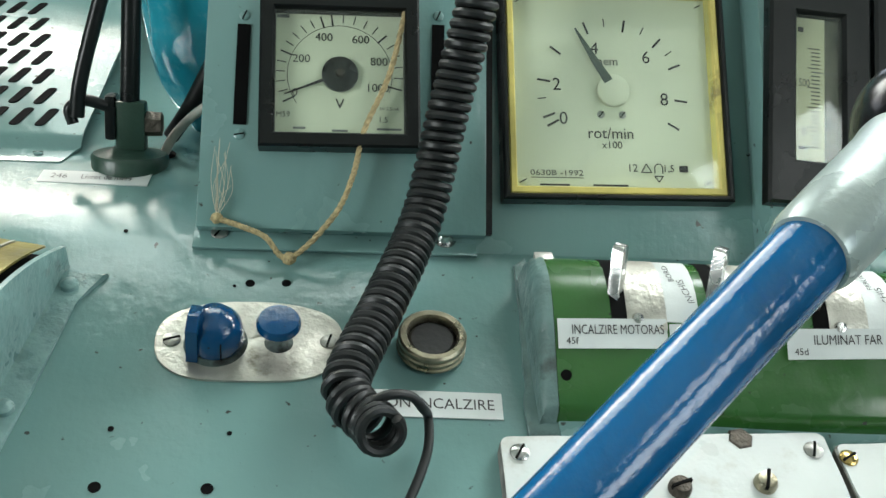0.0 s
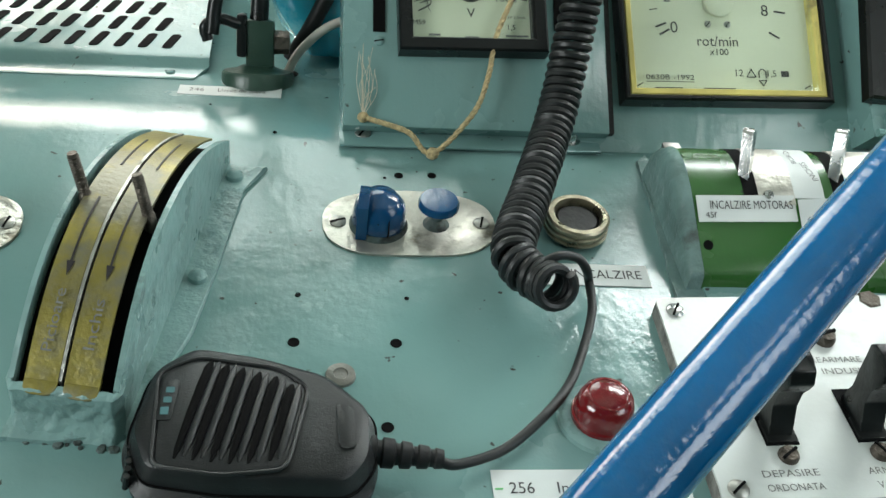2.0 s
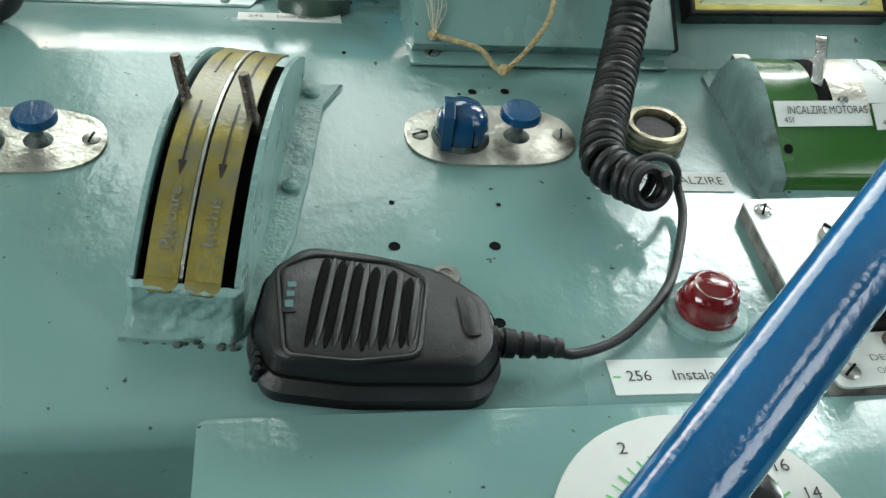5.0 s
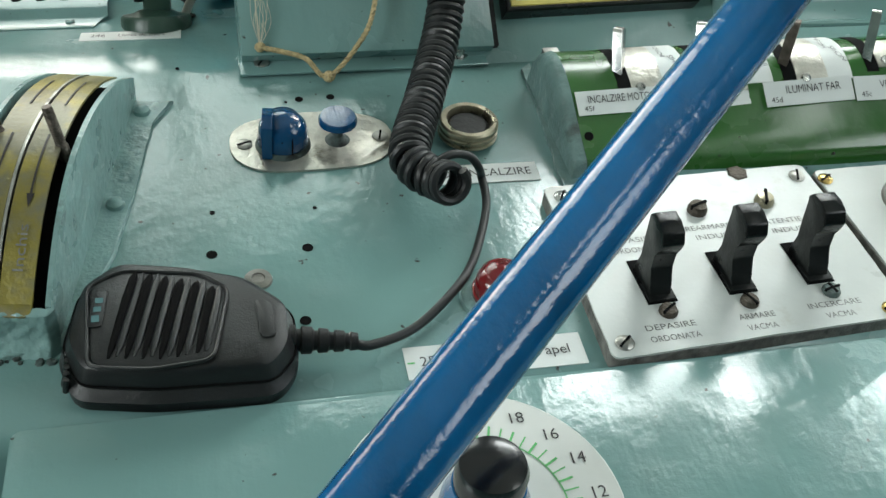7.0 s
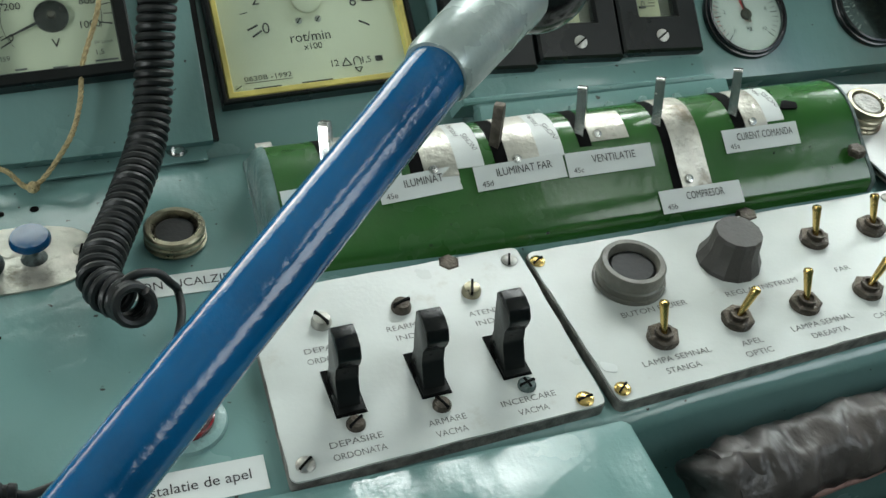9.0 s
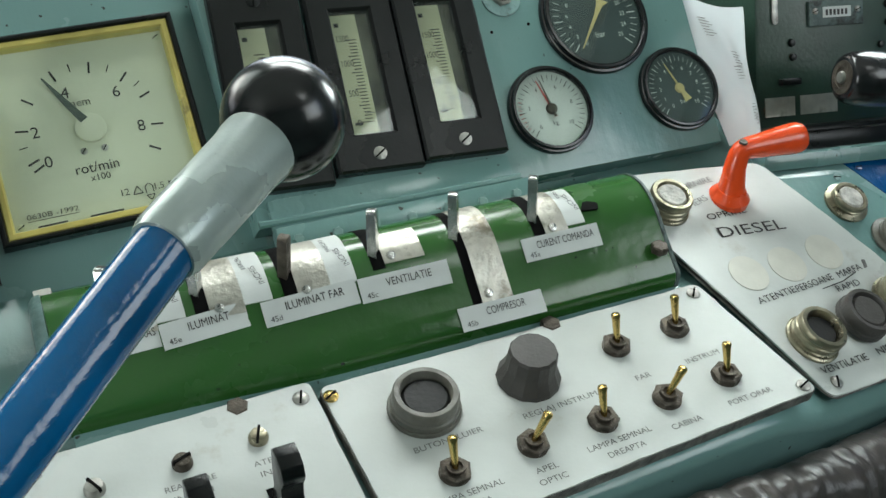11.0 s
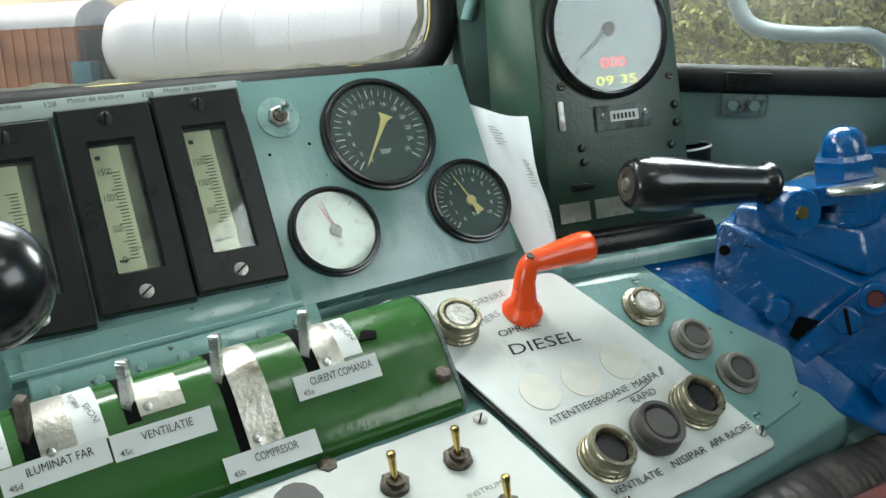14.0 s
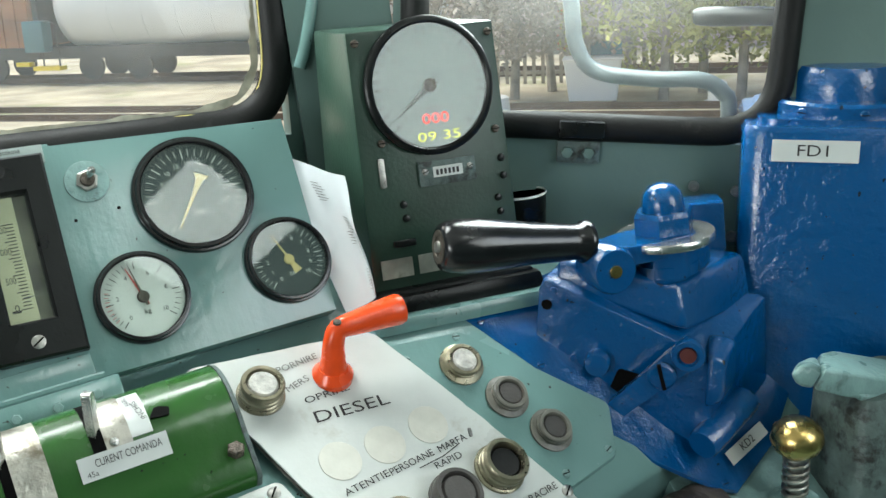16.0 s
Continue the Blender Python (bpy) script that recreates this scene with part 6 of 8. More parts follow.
for u, v, lines in ((0.1400, -0.0755, ("DEPASIRE", "ORDONATA")), (0.1930, -0.0695, ("REARMARE", "INDUSI")), (0.2450, -0.0690, ("ATENTIE", "INDUSI")),
                    (0.1385, -0.1455, ("DEPASIRE", "ORDONATA")), (0.1925, -0.1445, ("ARMARE", "VACMA")), (0.2437, -0.1415, ("INCERCARE", "VACMA"))):
    engraved(wp, u, v, lines, 0.0060, INKGREY, 1.5, gap=1.4)


def rocker(u, v, lean):
    t = thing("rocker_lever", at(DESK, u, v, TOP, 2.0), "black moulded rocker lever standing in a square slot", "switch", "rocker levers")
    part("slot", box(B(), -0.0092, 0.0092, -0.0178, 0.0178, 0.0001, 0.0007), VOID, t, "dark square slot")
    part("rocker", prism(B(), rounded([(-0.0084, -0.0168), (0.0084, -0.0168), (0.0084, -0.002), (-0.0084, -0.002)], 0.001), 0.0, 0.0022, 0.0008), BLACK, t, "dusty rocker foot")
    bm = B()
    prof = [(-0.0135, 0.0), (-0.0105, 0.006), (-0.0055, 0.016), (-0.0058, 0.026), (-0.0105, 0.0315), (-0.0128, 0.0375), (-0.0100, 0.0445), (-0.0030, 0.0478), (0.0050, 0.0482), (0.0088, 0.0445), (0.0080, 0.0300), (0.0062, 0.0160), (0.0110, 0.0040), (0.0120, 0.0)]
    tmp = B()
    a = [tmp.verts.new((-0.0068, y, z)) for y, z in prof]
    b = [tmp.verts.new((0.0068, y, z)) for y, z in prof]
    tmp.faces.new(a[::-1]), tmp.faces.new(b)
    for i in range(len(a)):
        j = (i + 1) % len(a)
        tmp.faces.new((a[i], a[j], b[j], b[i]))
    bmesh.ops.bevel(tmp, geom=[e for e in tmp.edges], offset=0.0011, segments=2, affect="EDGES", profile=0.6)
    merge(bm, tmp)
    part("paddle", bm, BLACK, t, "curved black paddle", pose(0, 0, 0, lean, 0, 0))
    return t


rk = rocker(0.1400, -0.1060, -4)
copy_thing(rk, at(DESK, 0.1915, -0.1045, TOP, 2.0))
rocker(0.2430, -0.1025, -7)

# toggles, button and knob of the lighting plate
for u, v, mat, a in ((0.2932, -0.0291, BRASS, 30), (0.3020, -0.1440, BRASS, 40), (0.5824, -0.0241, STEEL, 50), (0.6045, -0.1285, STEEL, 20)):
    screw(spl, u, v, TOP, 0.0052, mat, a)
part("blot", prism(B(), rounded([(0.296, -0.128), (0.305, -0.132), (0.307, -0.126), (0.297, -0.120)], 0.003), TOP, TOP + 0.0004, 0.0002), PAPER, spl, "scrap of white filler")
push_button("whistle_button", at(DESK, 0.3470, -0.0590, TOP), 0.0232, 0.0205, "big grey whistle push button with a sunk black cap", RINGGREY, RUBBER, 0.0015, "push buttons")
kn = thing("rotary_dimmer", at(DESK, 0.4245, -0.0575, TOP), "dark brown faceted dimmer knob with a flared skirt", "knob")
part("grip", lathe(B(), [(0, 0), (0.0225, 0), (0.0222, 0.003), (0.0188, 0.010), (0.0176, 0.014), (0.0168, 0.0250), (0.0156, 0.0272), (0, 0.0276)], 14), GREYCAP, kn, smooth=18)


def toggle(u, v, dx, dy, turn):
    t = thing("toggle_switch", at(DESK, u, v, TOP), "brass-tipped toggle switch in a dark hexagon nut", "switch", "toggle switches")
    part("washer", lathe(B(), disc_profile(0.0102, 0, 0.001, 0.0003), 28), DARKSTEEL, t)
    bolt(t, 0, 0, 0.001, 0.0108, 0.0042, DARKSTEEL, turn, "nut")
    part("bush", lathe(B(), [(0, 0.005), (0.0062, 0.005), (0.0060, 0.0078), (0.0042, 0.0078), (0.0040, 0.006), (0, 0.006)], 24), DARKSTEEL, t)
    part("lever", along(Vector((0, 0, 0.005)), Vector((dx, dy, 0.029 - 0.4 * math.hypot(dx, dy))), [(0, 0), (0.0020, 0), (0.0030, 0.8), (0.0034, 0.9), (0.0028, 0.97), (0.0012, 1.0), (0, 1.0)], 18), BRASS, t, "brass lever")
    return t


for i, (u, v, dx, dy) in enumerate(((0.3450, -0.1125, 0.0, 0.010), (0.4008, -0.1100, 0.010, 0.004), (0.4540, -0.1080, 0.0, 0.010), (0.5055, -0.1060, 0.010, 0.004), (0.4970, -0.0528, 0.0, 0.010), (0.5475, -0.0508, 0.0, 0.010), (0.5565, -0.1025, 0.0, 0.010))):
    toggle(u, v, dx, dy, 8 + 13 * i)
for u, v, lines in ((0.3516, -0.0880, ("BUTON FLUIER",)), (0.3470, -0.1335, ("LAMPA SEMNAL", "STANGA")), (0.4013, -0.1335, ("APEL", "OPTIC")), (0.4340, -0.0865, ("REGLAJ INSTRUM",)),
                    (0.4570, -0.1295, ("LAMPA SEMNAL", "DREAPTA")), (0.5006, -0.0835, ("FAR",)), (0.5070, -0.1285, ("CABINA",)), (0.5515, -0.0815, ("INSTRUM",)), (0.5620, -0.1240, ("PORT ORAR",))):
    engraved(spl, u, v, lines, 0.0063, INKGREY, 2.0, gap=1.4)

# DIESEL plate
Zd = TOP + 0.001
for u, v, a in ((0.5700, 0.0925, 20), (0.6507, -0.1187, 60), (0.8125, -0.0935, 40)):
    screw(dp, 0, 0, 0, 0.0052, STEEL, a).matrix_basis = seat(u, v, Zd, a)


def plate_words(words, u, v, size, width, turn, mat=None):
    lettering(words, dp, 0, 0, Zd + 0.0007, size, mat or INK, width, turn, "engraving", m=seat(u, v))


plate_words("DIESEL", 0.6715, 0.0254, 0.0150, 0.066, -2.5)
plate_words("OPRIRE", 0.6585, 0.0440, 0.0088, 0.040, 1.0)
plate_words("MERS", 0.6400, 0.0605, 0.0085, 0.022, 15.0, INKGREY)
plate_words("PORNIRE", 0.6480, 0.0790, 0.0085, 0.037, 5.0, INKGREY)
plate_words("ATENTIE", 0.6520, -0.0390, 0.0088, 0.042, 7.3)
plate_words("PERSOANE", 0.6950, -0.0335, 0.0088, 0.043, 7.3)
plate_words("MARFA", 0.7362, -0.0282, 0.0088, 0.029, 7.3)
plate_words("RAPID", 0.7253, -0.0408, 0.0085, 0.027, 6.0)
plate_words("VENTILATIE", 0.6700, -0.1055, 0.0088, 0.053, 5.0)
plate_words("NISIPAR", 0.7280, -0.0978, 0.0088, 0.040, 6.5)
plate_words("APA RACIRE", 0.7800, -0.0900, 0.0088, 0.052, 7.0)
bm = B()
for a, b in (((0.6995, -0.0410), (0.7243, -0.0373)), ((0.7243, -0.0373), (0.7430, -0.0312))):
    bm.faces.new([bm.verts.new((u, v + dv, Zd + 0.0008 + fall(u, v))) for u, v, dv in ((*a, -0.0005), (*b, -0.0005), (*b, 0.0005), (*a, 0.0005))])
part("bracket_line", bm, INK, dp)
SPOT = material("yellowed_paper_disc", (0.58, 0.575, 0.51), 0.4, var=0.06, scale=60, bump=0.05, dirt=(0.52, 0.47, 0.36), dirt_at=0.62)
for u, v in ((0.6410, -0.0148), (0.6820, -0.0125), (0.7255, -0.0070)):
    part("blank_disc", lathe(B(), disc_profile(0.0172, 0, 0.0006, 0.0001), 36), SPOT, dp, "yellowed paper disc over a blank hole", seat(u, v, Zd))
TORN = material("torn_dirty_paper", (0.46, 0.45, 0.41), 0.6, var=0.35, scale=110, bump=0.8, fine=300, dirt=(0.16, 0.15, 0.12), dirt_at=0.56)
push_button("diesel_button", DESK @ seat(0.6078, 0.0600, Zd), 0.0180, 0.021, "knurled nickel start button with a torn paper cap", NICKEL, TORN, 0.0015, "push buttons", True, 0.85)
push_button("ventilation_button", DESK @ seat(0.6552, -0.0814, Zd), 0.0196, 0.022, "knurled nickel ventilation button with a dark cap", NICKEL, RUBBER, 0.002, "push buttons", True)
push_button("sand_button", DESK @ seat(0.7105, -0.0725, Zd), 0.0213, 0.021, "dark grey sanding button with a black cap", GREYCAP, GREYCAP, 0.0, "push buttons", False, 0.8)
push_button("cooling_button", DESK @ seat(0.7635, -0.0600, Zd), 0.0200, 0.022, "knurled nickel cooling water button with a dark cap", NICKEL, RUBBER, 0.002, "push buttons", True)
part("smudge", prism(B(), rounded([(-0.002, -0.004), (0.001, -0.004), (0.003, 0.003), (0.0, 0.004)], 0.001), 0.0, 0.0008), INKGREY, dp, "dark smudge", seat(0.7564, -0.0236, Zd))

# orange lever
ol = thing("orange_lever", at(DESK, 0.6715, 0.0585, Zd + fall(0.6715, 0.0585)), "bright orange painted start-stop lever with a flared grip", "lever")
part("boss", lathe(B(), [(0, -0.003), (0.0165, -0.003), (0.0170, 0.003), (0.0140, 0.007), (0.0120, 0.010), (0, 0.010)], 36), ORANGE, ol)
bm = tube(B(), smooth_path([(0, 0, 0.004), (0.0012, 0.003, 0.016), (0.0030, 0.0075, 0.0300), (0.0090, 0.0110, 0.0395), (0.0270, 0.0112, 0.0405), (0.0470, 0.0106, 0.0412), (0.0660, 0.0098, 0.0418)], 6),
          [0.0128, 0.0124, 0.0119, 0.0114, 0.0110, 0.0106, 0.0102, 0.0099, 0.0096, 0.0094, 0.0092, 0.0090, 0.0089, 0.0088, 0.0087, 0.0087, 0.0087, 0.0087, 0.0088, 0.0090, 0.0092, 0.0095, 0.0098, 0.0101,
           0.0104, 0.0107, 0.0110, 0.0113, 0.0116, 0.0119, 0.0122, 0.0125, 0.0128, 0.0130, 0.0131, 0.0130, 0.0121], 24)
part("arm", bm, ORANGE, ol, "bent orange arm with a flared end")
part("grub_screw", lathe(B(), [(0, 0), (0.0036, 0), (0.0032, 0.0016), (0, 0.0012)], 16, m=pose(0.0065, 0.0105, 0.0478)), DARKSTEEL, ol)

# three buttons on the grey strip
qs = thing("button_strip", at(DESK, 0, 0, 0), "grey painted strip plate with three nickel buttons beside the DIESEL plate", "plate")
part("sheet", laid(B(), rounded([(0.728, 0.0748), (0.8200, -0.0905), (0.8845, -0.0765), (0.905, -0.034), (0.8026, 0.067)], 0.006), SURF - 0.002, SURF + 0.004), GREY, qs)
for u, v in ((0.7416, 0.0569), (0.8790, -0.0708), (0.8255, -0.0785), (0.7960, 0.0630)):
    screw(qs, 0, 0, 0, 0.0036, GREY_WORN, 30, 0.0018).matrix_basis = seat(u, v, SURF + 0.004, 30 + 400 * u)
for i, (u, v) in enumerate(((0.7870, 0.0372), (0.8115, -0.0022), (0.8345, -0.0408))):
    push_button("strip_button", DESK @ seat(u, v, SURF + 0.004), 0.0160, 0.0130, "nickel push button with a torn paper cap" if i == 0 else "grey painted push button with a dull grey cap", NICKEL if i == 0 else RINGGREY, TORN if i == 0 else GREYCAP, 0.004, "push buttons", False, 0.9 if i == 0 else 0.72)
wl = paper_label(0, 0, 0.060, 0.0105, [], "narrow white paper label beside the brake valve")
wl.matrix_world = DESK @ seat(0.8400, 0.0880, SURF + 0.002, -1.5)

# ---- leather padded rail along the desk's front edge ----
rail = [DESK @ Vector(p) for p in ((0.345, -0.200, -0.036), (0.40, -0.194, -0.036), (0.50, -0.186, -0.035), (0.60, -0.180, -0.050), (0.70, -0.166, -0.076), (0.80, -0.150, -0.094), (0.90, -0.140, -0.112), (0.97, -0.136, -0.124))]
path = smooth_path(rail, 40)
bm = B()
rad = [0.0245 + 0.010 * min(1.0, max(0.0, (p.x - 0.55) / 0.25)) + 0.0022 * noise.noise(p * 60) for p in path]
rad[0], rad[1] = 0.012, 0.018
tube(bm, path, rad, 28)
for v in bm.verts:
    k = noise.noise(Vector((v.co.x * 120, v.co.y * 40, v.co.z * 40))) * 0.0034 + noise.noise(Vector((v.co.x * 45, v.co.y * 70, v.co.z * 70))) * 0.0045 + noise.noise(v.co * 230) * 0.0009
    ridge = (0.25 - abs(noise.noise(Vector((v.co.x * 38, v.co.y * 26, v.co.z * 26 + 5)))) ) * 0.008 * min(1.0, max(0.0, (0.60 - v.co.x) / 0.2))
    v.co += Vector((0, -0.7, 0.7)) * (k + ridge)
pr = thing("padded_rail", Matrix.Translation(path[0]), "creased dark brown leather padded rail along the desk edge", "armrest")
back = Matrix.Translation(-path[0])
part("leather_cover", merge(B(), bm, back), LEATHER, pr, "creased worn leather", smooth=60)
low = Vector((0, -0.62, -0.78)) * 0.0225
part("piping", tube(B(), [p + low + back.translation + Vector((0, 0, 0.0012 * noise.noise(p * 70))) for p in path[6:]], 0.0042, 10), PIPING, pr, "faded pinkish lower edge")
bm = B()
bmesh.ops.create_icosphere(bm, subdivisions=4, radius=1.0)
for v in bm.verts:
    fold = 0.30 * noise.noise(v.co * 1.5 + Vector((3.1, 0, 0))) + 0.16 * (0.3 - abs(noise.noise(v.co * 3.2))) + 0.04 * noise.noise(v.co * 8)
    v.co *= 0.98 + fold
    v.co = Vector((v.co.x * 0.030, v.co.y * 0.0245, v.co.z * 0.0240)) + Vector((0.012, 0, 0.002))
part("end_wrap", bm, LEATHER, pr, "bunched leather at the end", smooth=60)
# black sheet added under the rail as the footwell's shade
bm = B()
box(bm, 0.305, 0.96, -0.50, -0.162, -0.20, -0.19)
solo("footwell_panel", bm, VOID, DESK, "black sheet standing in for the shaded recess below the desk edge", "panel", "", "structure")
bm = B()
box(bm, 0.80, 0.93, -0.225, -0.176, -0.060, -0.045, 0.002)
solo("box_lining", bm, BROWNCAP, DESK, "dark red lining of an open compartment", "compartment")

# ---- speed recorder in the corner ----
SR = pose(0.818, 0.5395, 1.105, 0, 3.6, -7.0)
sr = thing("speed_recorder", SR, "dark green speed recorder with a round pale dial and lit digits", "instrument")
LEAN = math.tan(radians(7.5))


def lean_box(bm, x0, x1, z0, z1, d0, d1, front=0.0, top0=0.0):
    """A box whose front leans back."""
    v = []
    for z, w, d in ((z0, 1.0, d0), (z1, 0.955, d1)):
        y = front + LEAN * z
        v.append([(x0 * w, y, z), (x1 * w, y, z), (x1 * w, d, z), (x0 * w, d, z)])
    tmp = B()
    a = [tmp.verts.new(p) for p in v[0]]
    b = [tmp.verts.new(p) for p in v[1]]
    tmp.faces.new(a[::-1]), tmp.faces.new(b)
    for i in range(4):
        tmp.faces.new((a[i], a[(i + 1) % 4], b[(i + 1) % 4], b[i]))
    bmesh.ops.bevel(tmp, geom=list(tmp.edges), offset=0.004, segments=2, affect="EDGES", profile=0.6)
    return merge(bm, tmp)


part("foot", lean_box(B(), -0.080, 0.090, 0.000, 0.016, 0.12, 0.12, -0.013), BLACK, sr, "black cast foot")
part("base_board", lean_box(B(), -0.084, 0.096, -0.014, 0.0005, 0.12, 0.12, -0.022), GREY, sr, "grey painted board under the foot")
part("apron", lean_box(B(), -0.0775, 0.0835, 0.014, 0.0205, 0.12, 0.12, -0.008), BLACK, sr, "stepped black edge above the foot")
part("case", lean_box(B(), -0.0745, 0.0745, 0.016, 0.246, 0.125, 0.125), BOXGREEN, sr, "green hammer-painted case")
FACE = pose(0, 0, 0, 90 - 7.5, 0, 0)
dl = part("dial_rim", lathe(B(), [(0, 0), (0.0625, 0), (0.0625, 0.005), (0.060, 0.0075), (0.0575, 0.0078), (0.0555, 0.006), (0.0555, 0.0015), (0, 0.0015)], 64), BLACK, sr, "black dial rim", FACE @ pose(0, 0.1957, 0.001) @ Matrix.Diagonal((0.985, 0.985, 1, 1)))
part("dial", lathe(B(), disc_profile(0.0553, 0.0015, 0.0026, 0.0002), 48), DIALBLUE, dl, "pale speed dial")
ticks(dl, 0, 0, 0.003, 0.0475, 0.0535, 225, -45, 31, 0.0008, INK, "scale_marks", 5, 0.0455)
for i in range(0, 14, 2):
    a = radians(225 - 270 * i / 13)
    lettering(str(i * 10), dl, 0.0385 * math.cos(a), 0.0385 * math.sin(a), 0.0031, 0.0078, INK)
needle(dl, 0, 0, 0.0042, 0.043, 216, 0.0038, INK, 0.008)
part("pivot_cap", lathe(B(), disc_profile(0.0065, 0.003, 0.0055, 0.001), 20), DARKSTEEL, dl)
lettering("km/h", dl, 0.0, -0.0205, 0.0031, 0.0058, INK)
lettering("000", dl, 0.002, -0.0300, 0.0034, 0.0135, LEDRED, 0.026, name="digits")
lettering("09 35", dl, 0.004, -0.0460, 0.0034, 0.0120, LEDYELLOW, 0.042, name="digits")
g = part("glass", lathe(B(), disc_profile(0.0555, 0.0052, 0.0058, 0.0001), 48), PANE, dl, "dial glass")
g.visible_shadow = False
for x, y in ((-0.064, 0.238), (0.064, 0.238), (-0.051, 0.150), (0.061, 0.150)):
    screw(sr, x, 0, 0, 0.0036, DARKSTEEL, 30, 0.002).matrix_basis = FACE @ pose(x, y, 0.001)
pl = part("nameplate", box(B(), -0.028, 0.028, -0.011, 0.011, 0, 0.0035, 0.0008), SOOT, sr, "metal cassette plate", FACE @ pose(0.008, 0.1180, 0.0))
part("window", box(B(), -0.0145, 0.0145, -0.004, 0.0055, 0.0036, 0.0042), PAPER, pl)
bars(pl, [(-0.012 + 0.004 * i, -0.0095 + 0.004 * i, -0.002, 0.003) for i in range(6)], 0.0045, INK, "digits_print")
for x in (-0.022, 0.022):
    screw(pl, x, 0.002, 0.0035, 0.003, STEEL, 20, 0.0012)
for x, y, r in ((0.0635, 0.123, 0.0036), (0.064, 0.1065, 0.0036), (0.0560, 0.0870, 0.0036), (0.0570, 0.0740, 0.0036), (-0.0375, 0.0940, 0.0036), (-0.0365, 0.0815, 0.0036)):
    part("stud", lathe(B(), [(0, 0), (r, 0), (r * 0.8, 0.0022), (0, 0.003)], 14), BLACK, sr, "", FACE @ pose(x, y, 0.001))
part("keyhole_cover", prism(B(), rounded([(-0.0028, -0.013), (0.0028, -0.013), (0.0028, 0.013), (-0.0028, 0.013)], 0.002), 0, 0.0015, 0.0004), STEEL, sr, "", FACE @ pose(-0.0540, 0.1240, 0.001))
for x, w in ((-0.0510, 0.030), (-0.0110, 0.038)):
    part("label_plate", box(B(), -w / 2, w / 2, -0.0085, 0.0085, 0, 0.0012), PEWTER, sr, "tarnished label plate", FACE @ pose(x, 0.0385, 0.0008))
part("lock", box(B(), -0.010, 0.010, -0.003, 0.003, 0, 0.006, 0.001), BLACK, sr, "", FACE @ pose(-0.0420, 0.0600, 0.001))

# cup behind it
cup = thing("paper_cup", pose(0.938, 0.588, 1.109), "small dark paper cup with a pale rim", "cup")
part("wall", lathe(B(), [(0, 0), (0.017, 0), (0.0235, 0.062), (0.0225, 0.062), (0.0165, 0.002), (0, 0.002)], 32), BLACK, cup)
part("rim", lathe(B(), [(0.0228, 0.061), (0.0246, 0.062), (0.0238, 0.0638), (0.0225, 0.0626), (0.0228, 0.061)], 32), PAPER, cup, "pale rolled rim")

# conduit and latch beside the windscreen
bm = tube(B(), smooth_path([FRONT @ Vector(p) for p in ((0.505, -0.02, 0.45), (0.498, -0.022, 0.25), (0.492, -0.022, 0.13), (0.478, -0.022, 0.065), (0.468, -0.02, 0.035))], 8), 0.0062, 10)
solo("grey_conduit", bm, GREY, Matrix(), "thin grey painted conduit bending round the window corner", "pipe")
hb = thing("window_latch", CORNER @ pose(-0.0035, 0, -0.0375), "painted window latch with two bolts under the corner window", "latch")
part("plate", box(B(), -0.021, 0.021, -0.006, 0.0, -0.011, 0.011, 0.001), SOOT, hb)
part("catch", box(B(), -0.020, 0.024, -0.016, -0.002, 0.016, 0.032, 0.002), BLACK, hb, "black catch")
for x in (-0.011, 0.010):
    part("bolt", lathe(B(), [(0, 0), (0.0062, 0), (0.0055, 0.005), (0, 0.006)], 6, m=pose(x, -0.006, 0.0, 90)), GREY_DARK, hb)
for x, z in ((0.1133, -0.0676), (0.1553, -0.0709), (0.1554, -0.1178)):
    s = solo("wall_screw", lathe(B(), [(0, 0), (0.0055, 0), (0.0052, 0.004), (0.0028, 0.004), (0.0026, 0.001), (0, 0.001)], 18, m=pose(0, 0, 0, 90)), STEEL, CORNER @ pose(x, -0.0005, z), "steel socket screw in the wall", "screw", "wall screws")
# grab rail outside the corner window
bm = tube(B(), smooth_path([(-0.040, 0.06, 0.40), (-0.028, 0.06, 0.20), (-0.0145, 0.06, 0.0942), (-0.006, 0.06, 0.056), (0.015, 0.06, 0.0345), (0.0694, 0.06, 0.0289), (0.122, 0.06, 0.0295), (0.1452, 0.06, 0.0173), (0.1527, 0.06, 0.0), (0.158, 0.06, -0.08)], 8), 0.0085, 12)
solo("grab_rail", bm, material("weathered_grey_rail_paint", (0.09, 0.11, 0.115), 0.4, var=0.2, scale=30, bump=0.2, fine=150), CORNER, "grey bent grab rail outside the corner window", "rail")

# ---- brake valve ----
BV = pose(0.989, 0.442, 1.040, 0, 0, -33.0)
bv = thing("brake_valve", BV, "bright blue painted driver's brake valve with a black handle", "brake valve")
bp = thing("valve_base_plate", at(DESK, 0, 0, SURF), "bright blue painted base sheet with chipped edges on the desk", "plate")
part("sheet", laid(B(), [(0.8125, 0.0845), (0.8340, 0.0500), (0.8600, 0.0110), (0.8814, -0.0190), (0.8640, -0.0290), (0.8880, -0.0530), (0.9113, -0.0738), (0.9204, -0.0892), (0.9480, -0.1110), (0.9754, -0.1290), (0.9933, -0.1360), (1.0225, -0.1252), (1.0648, -0.1094), (1.14, -0.06), (1.16, 0.06), (0.98, 0.10), (0.90, 0.095)], -0.004, 0.0005), BLUE, bp)
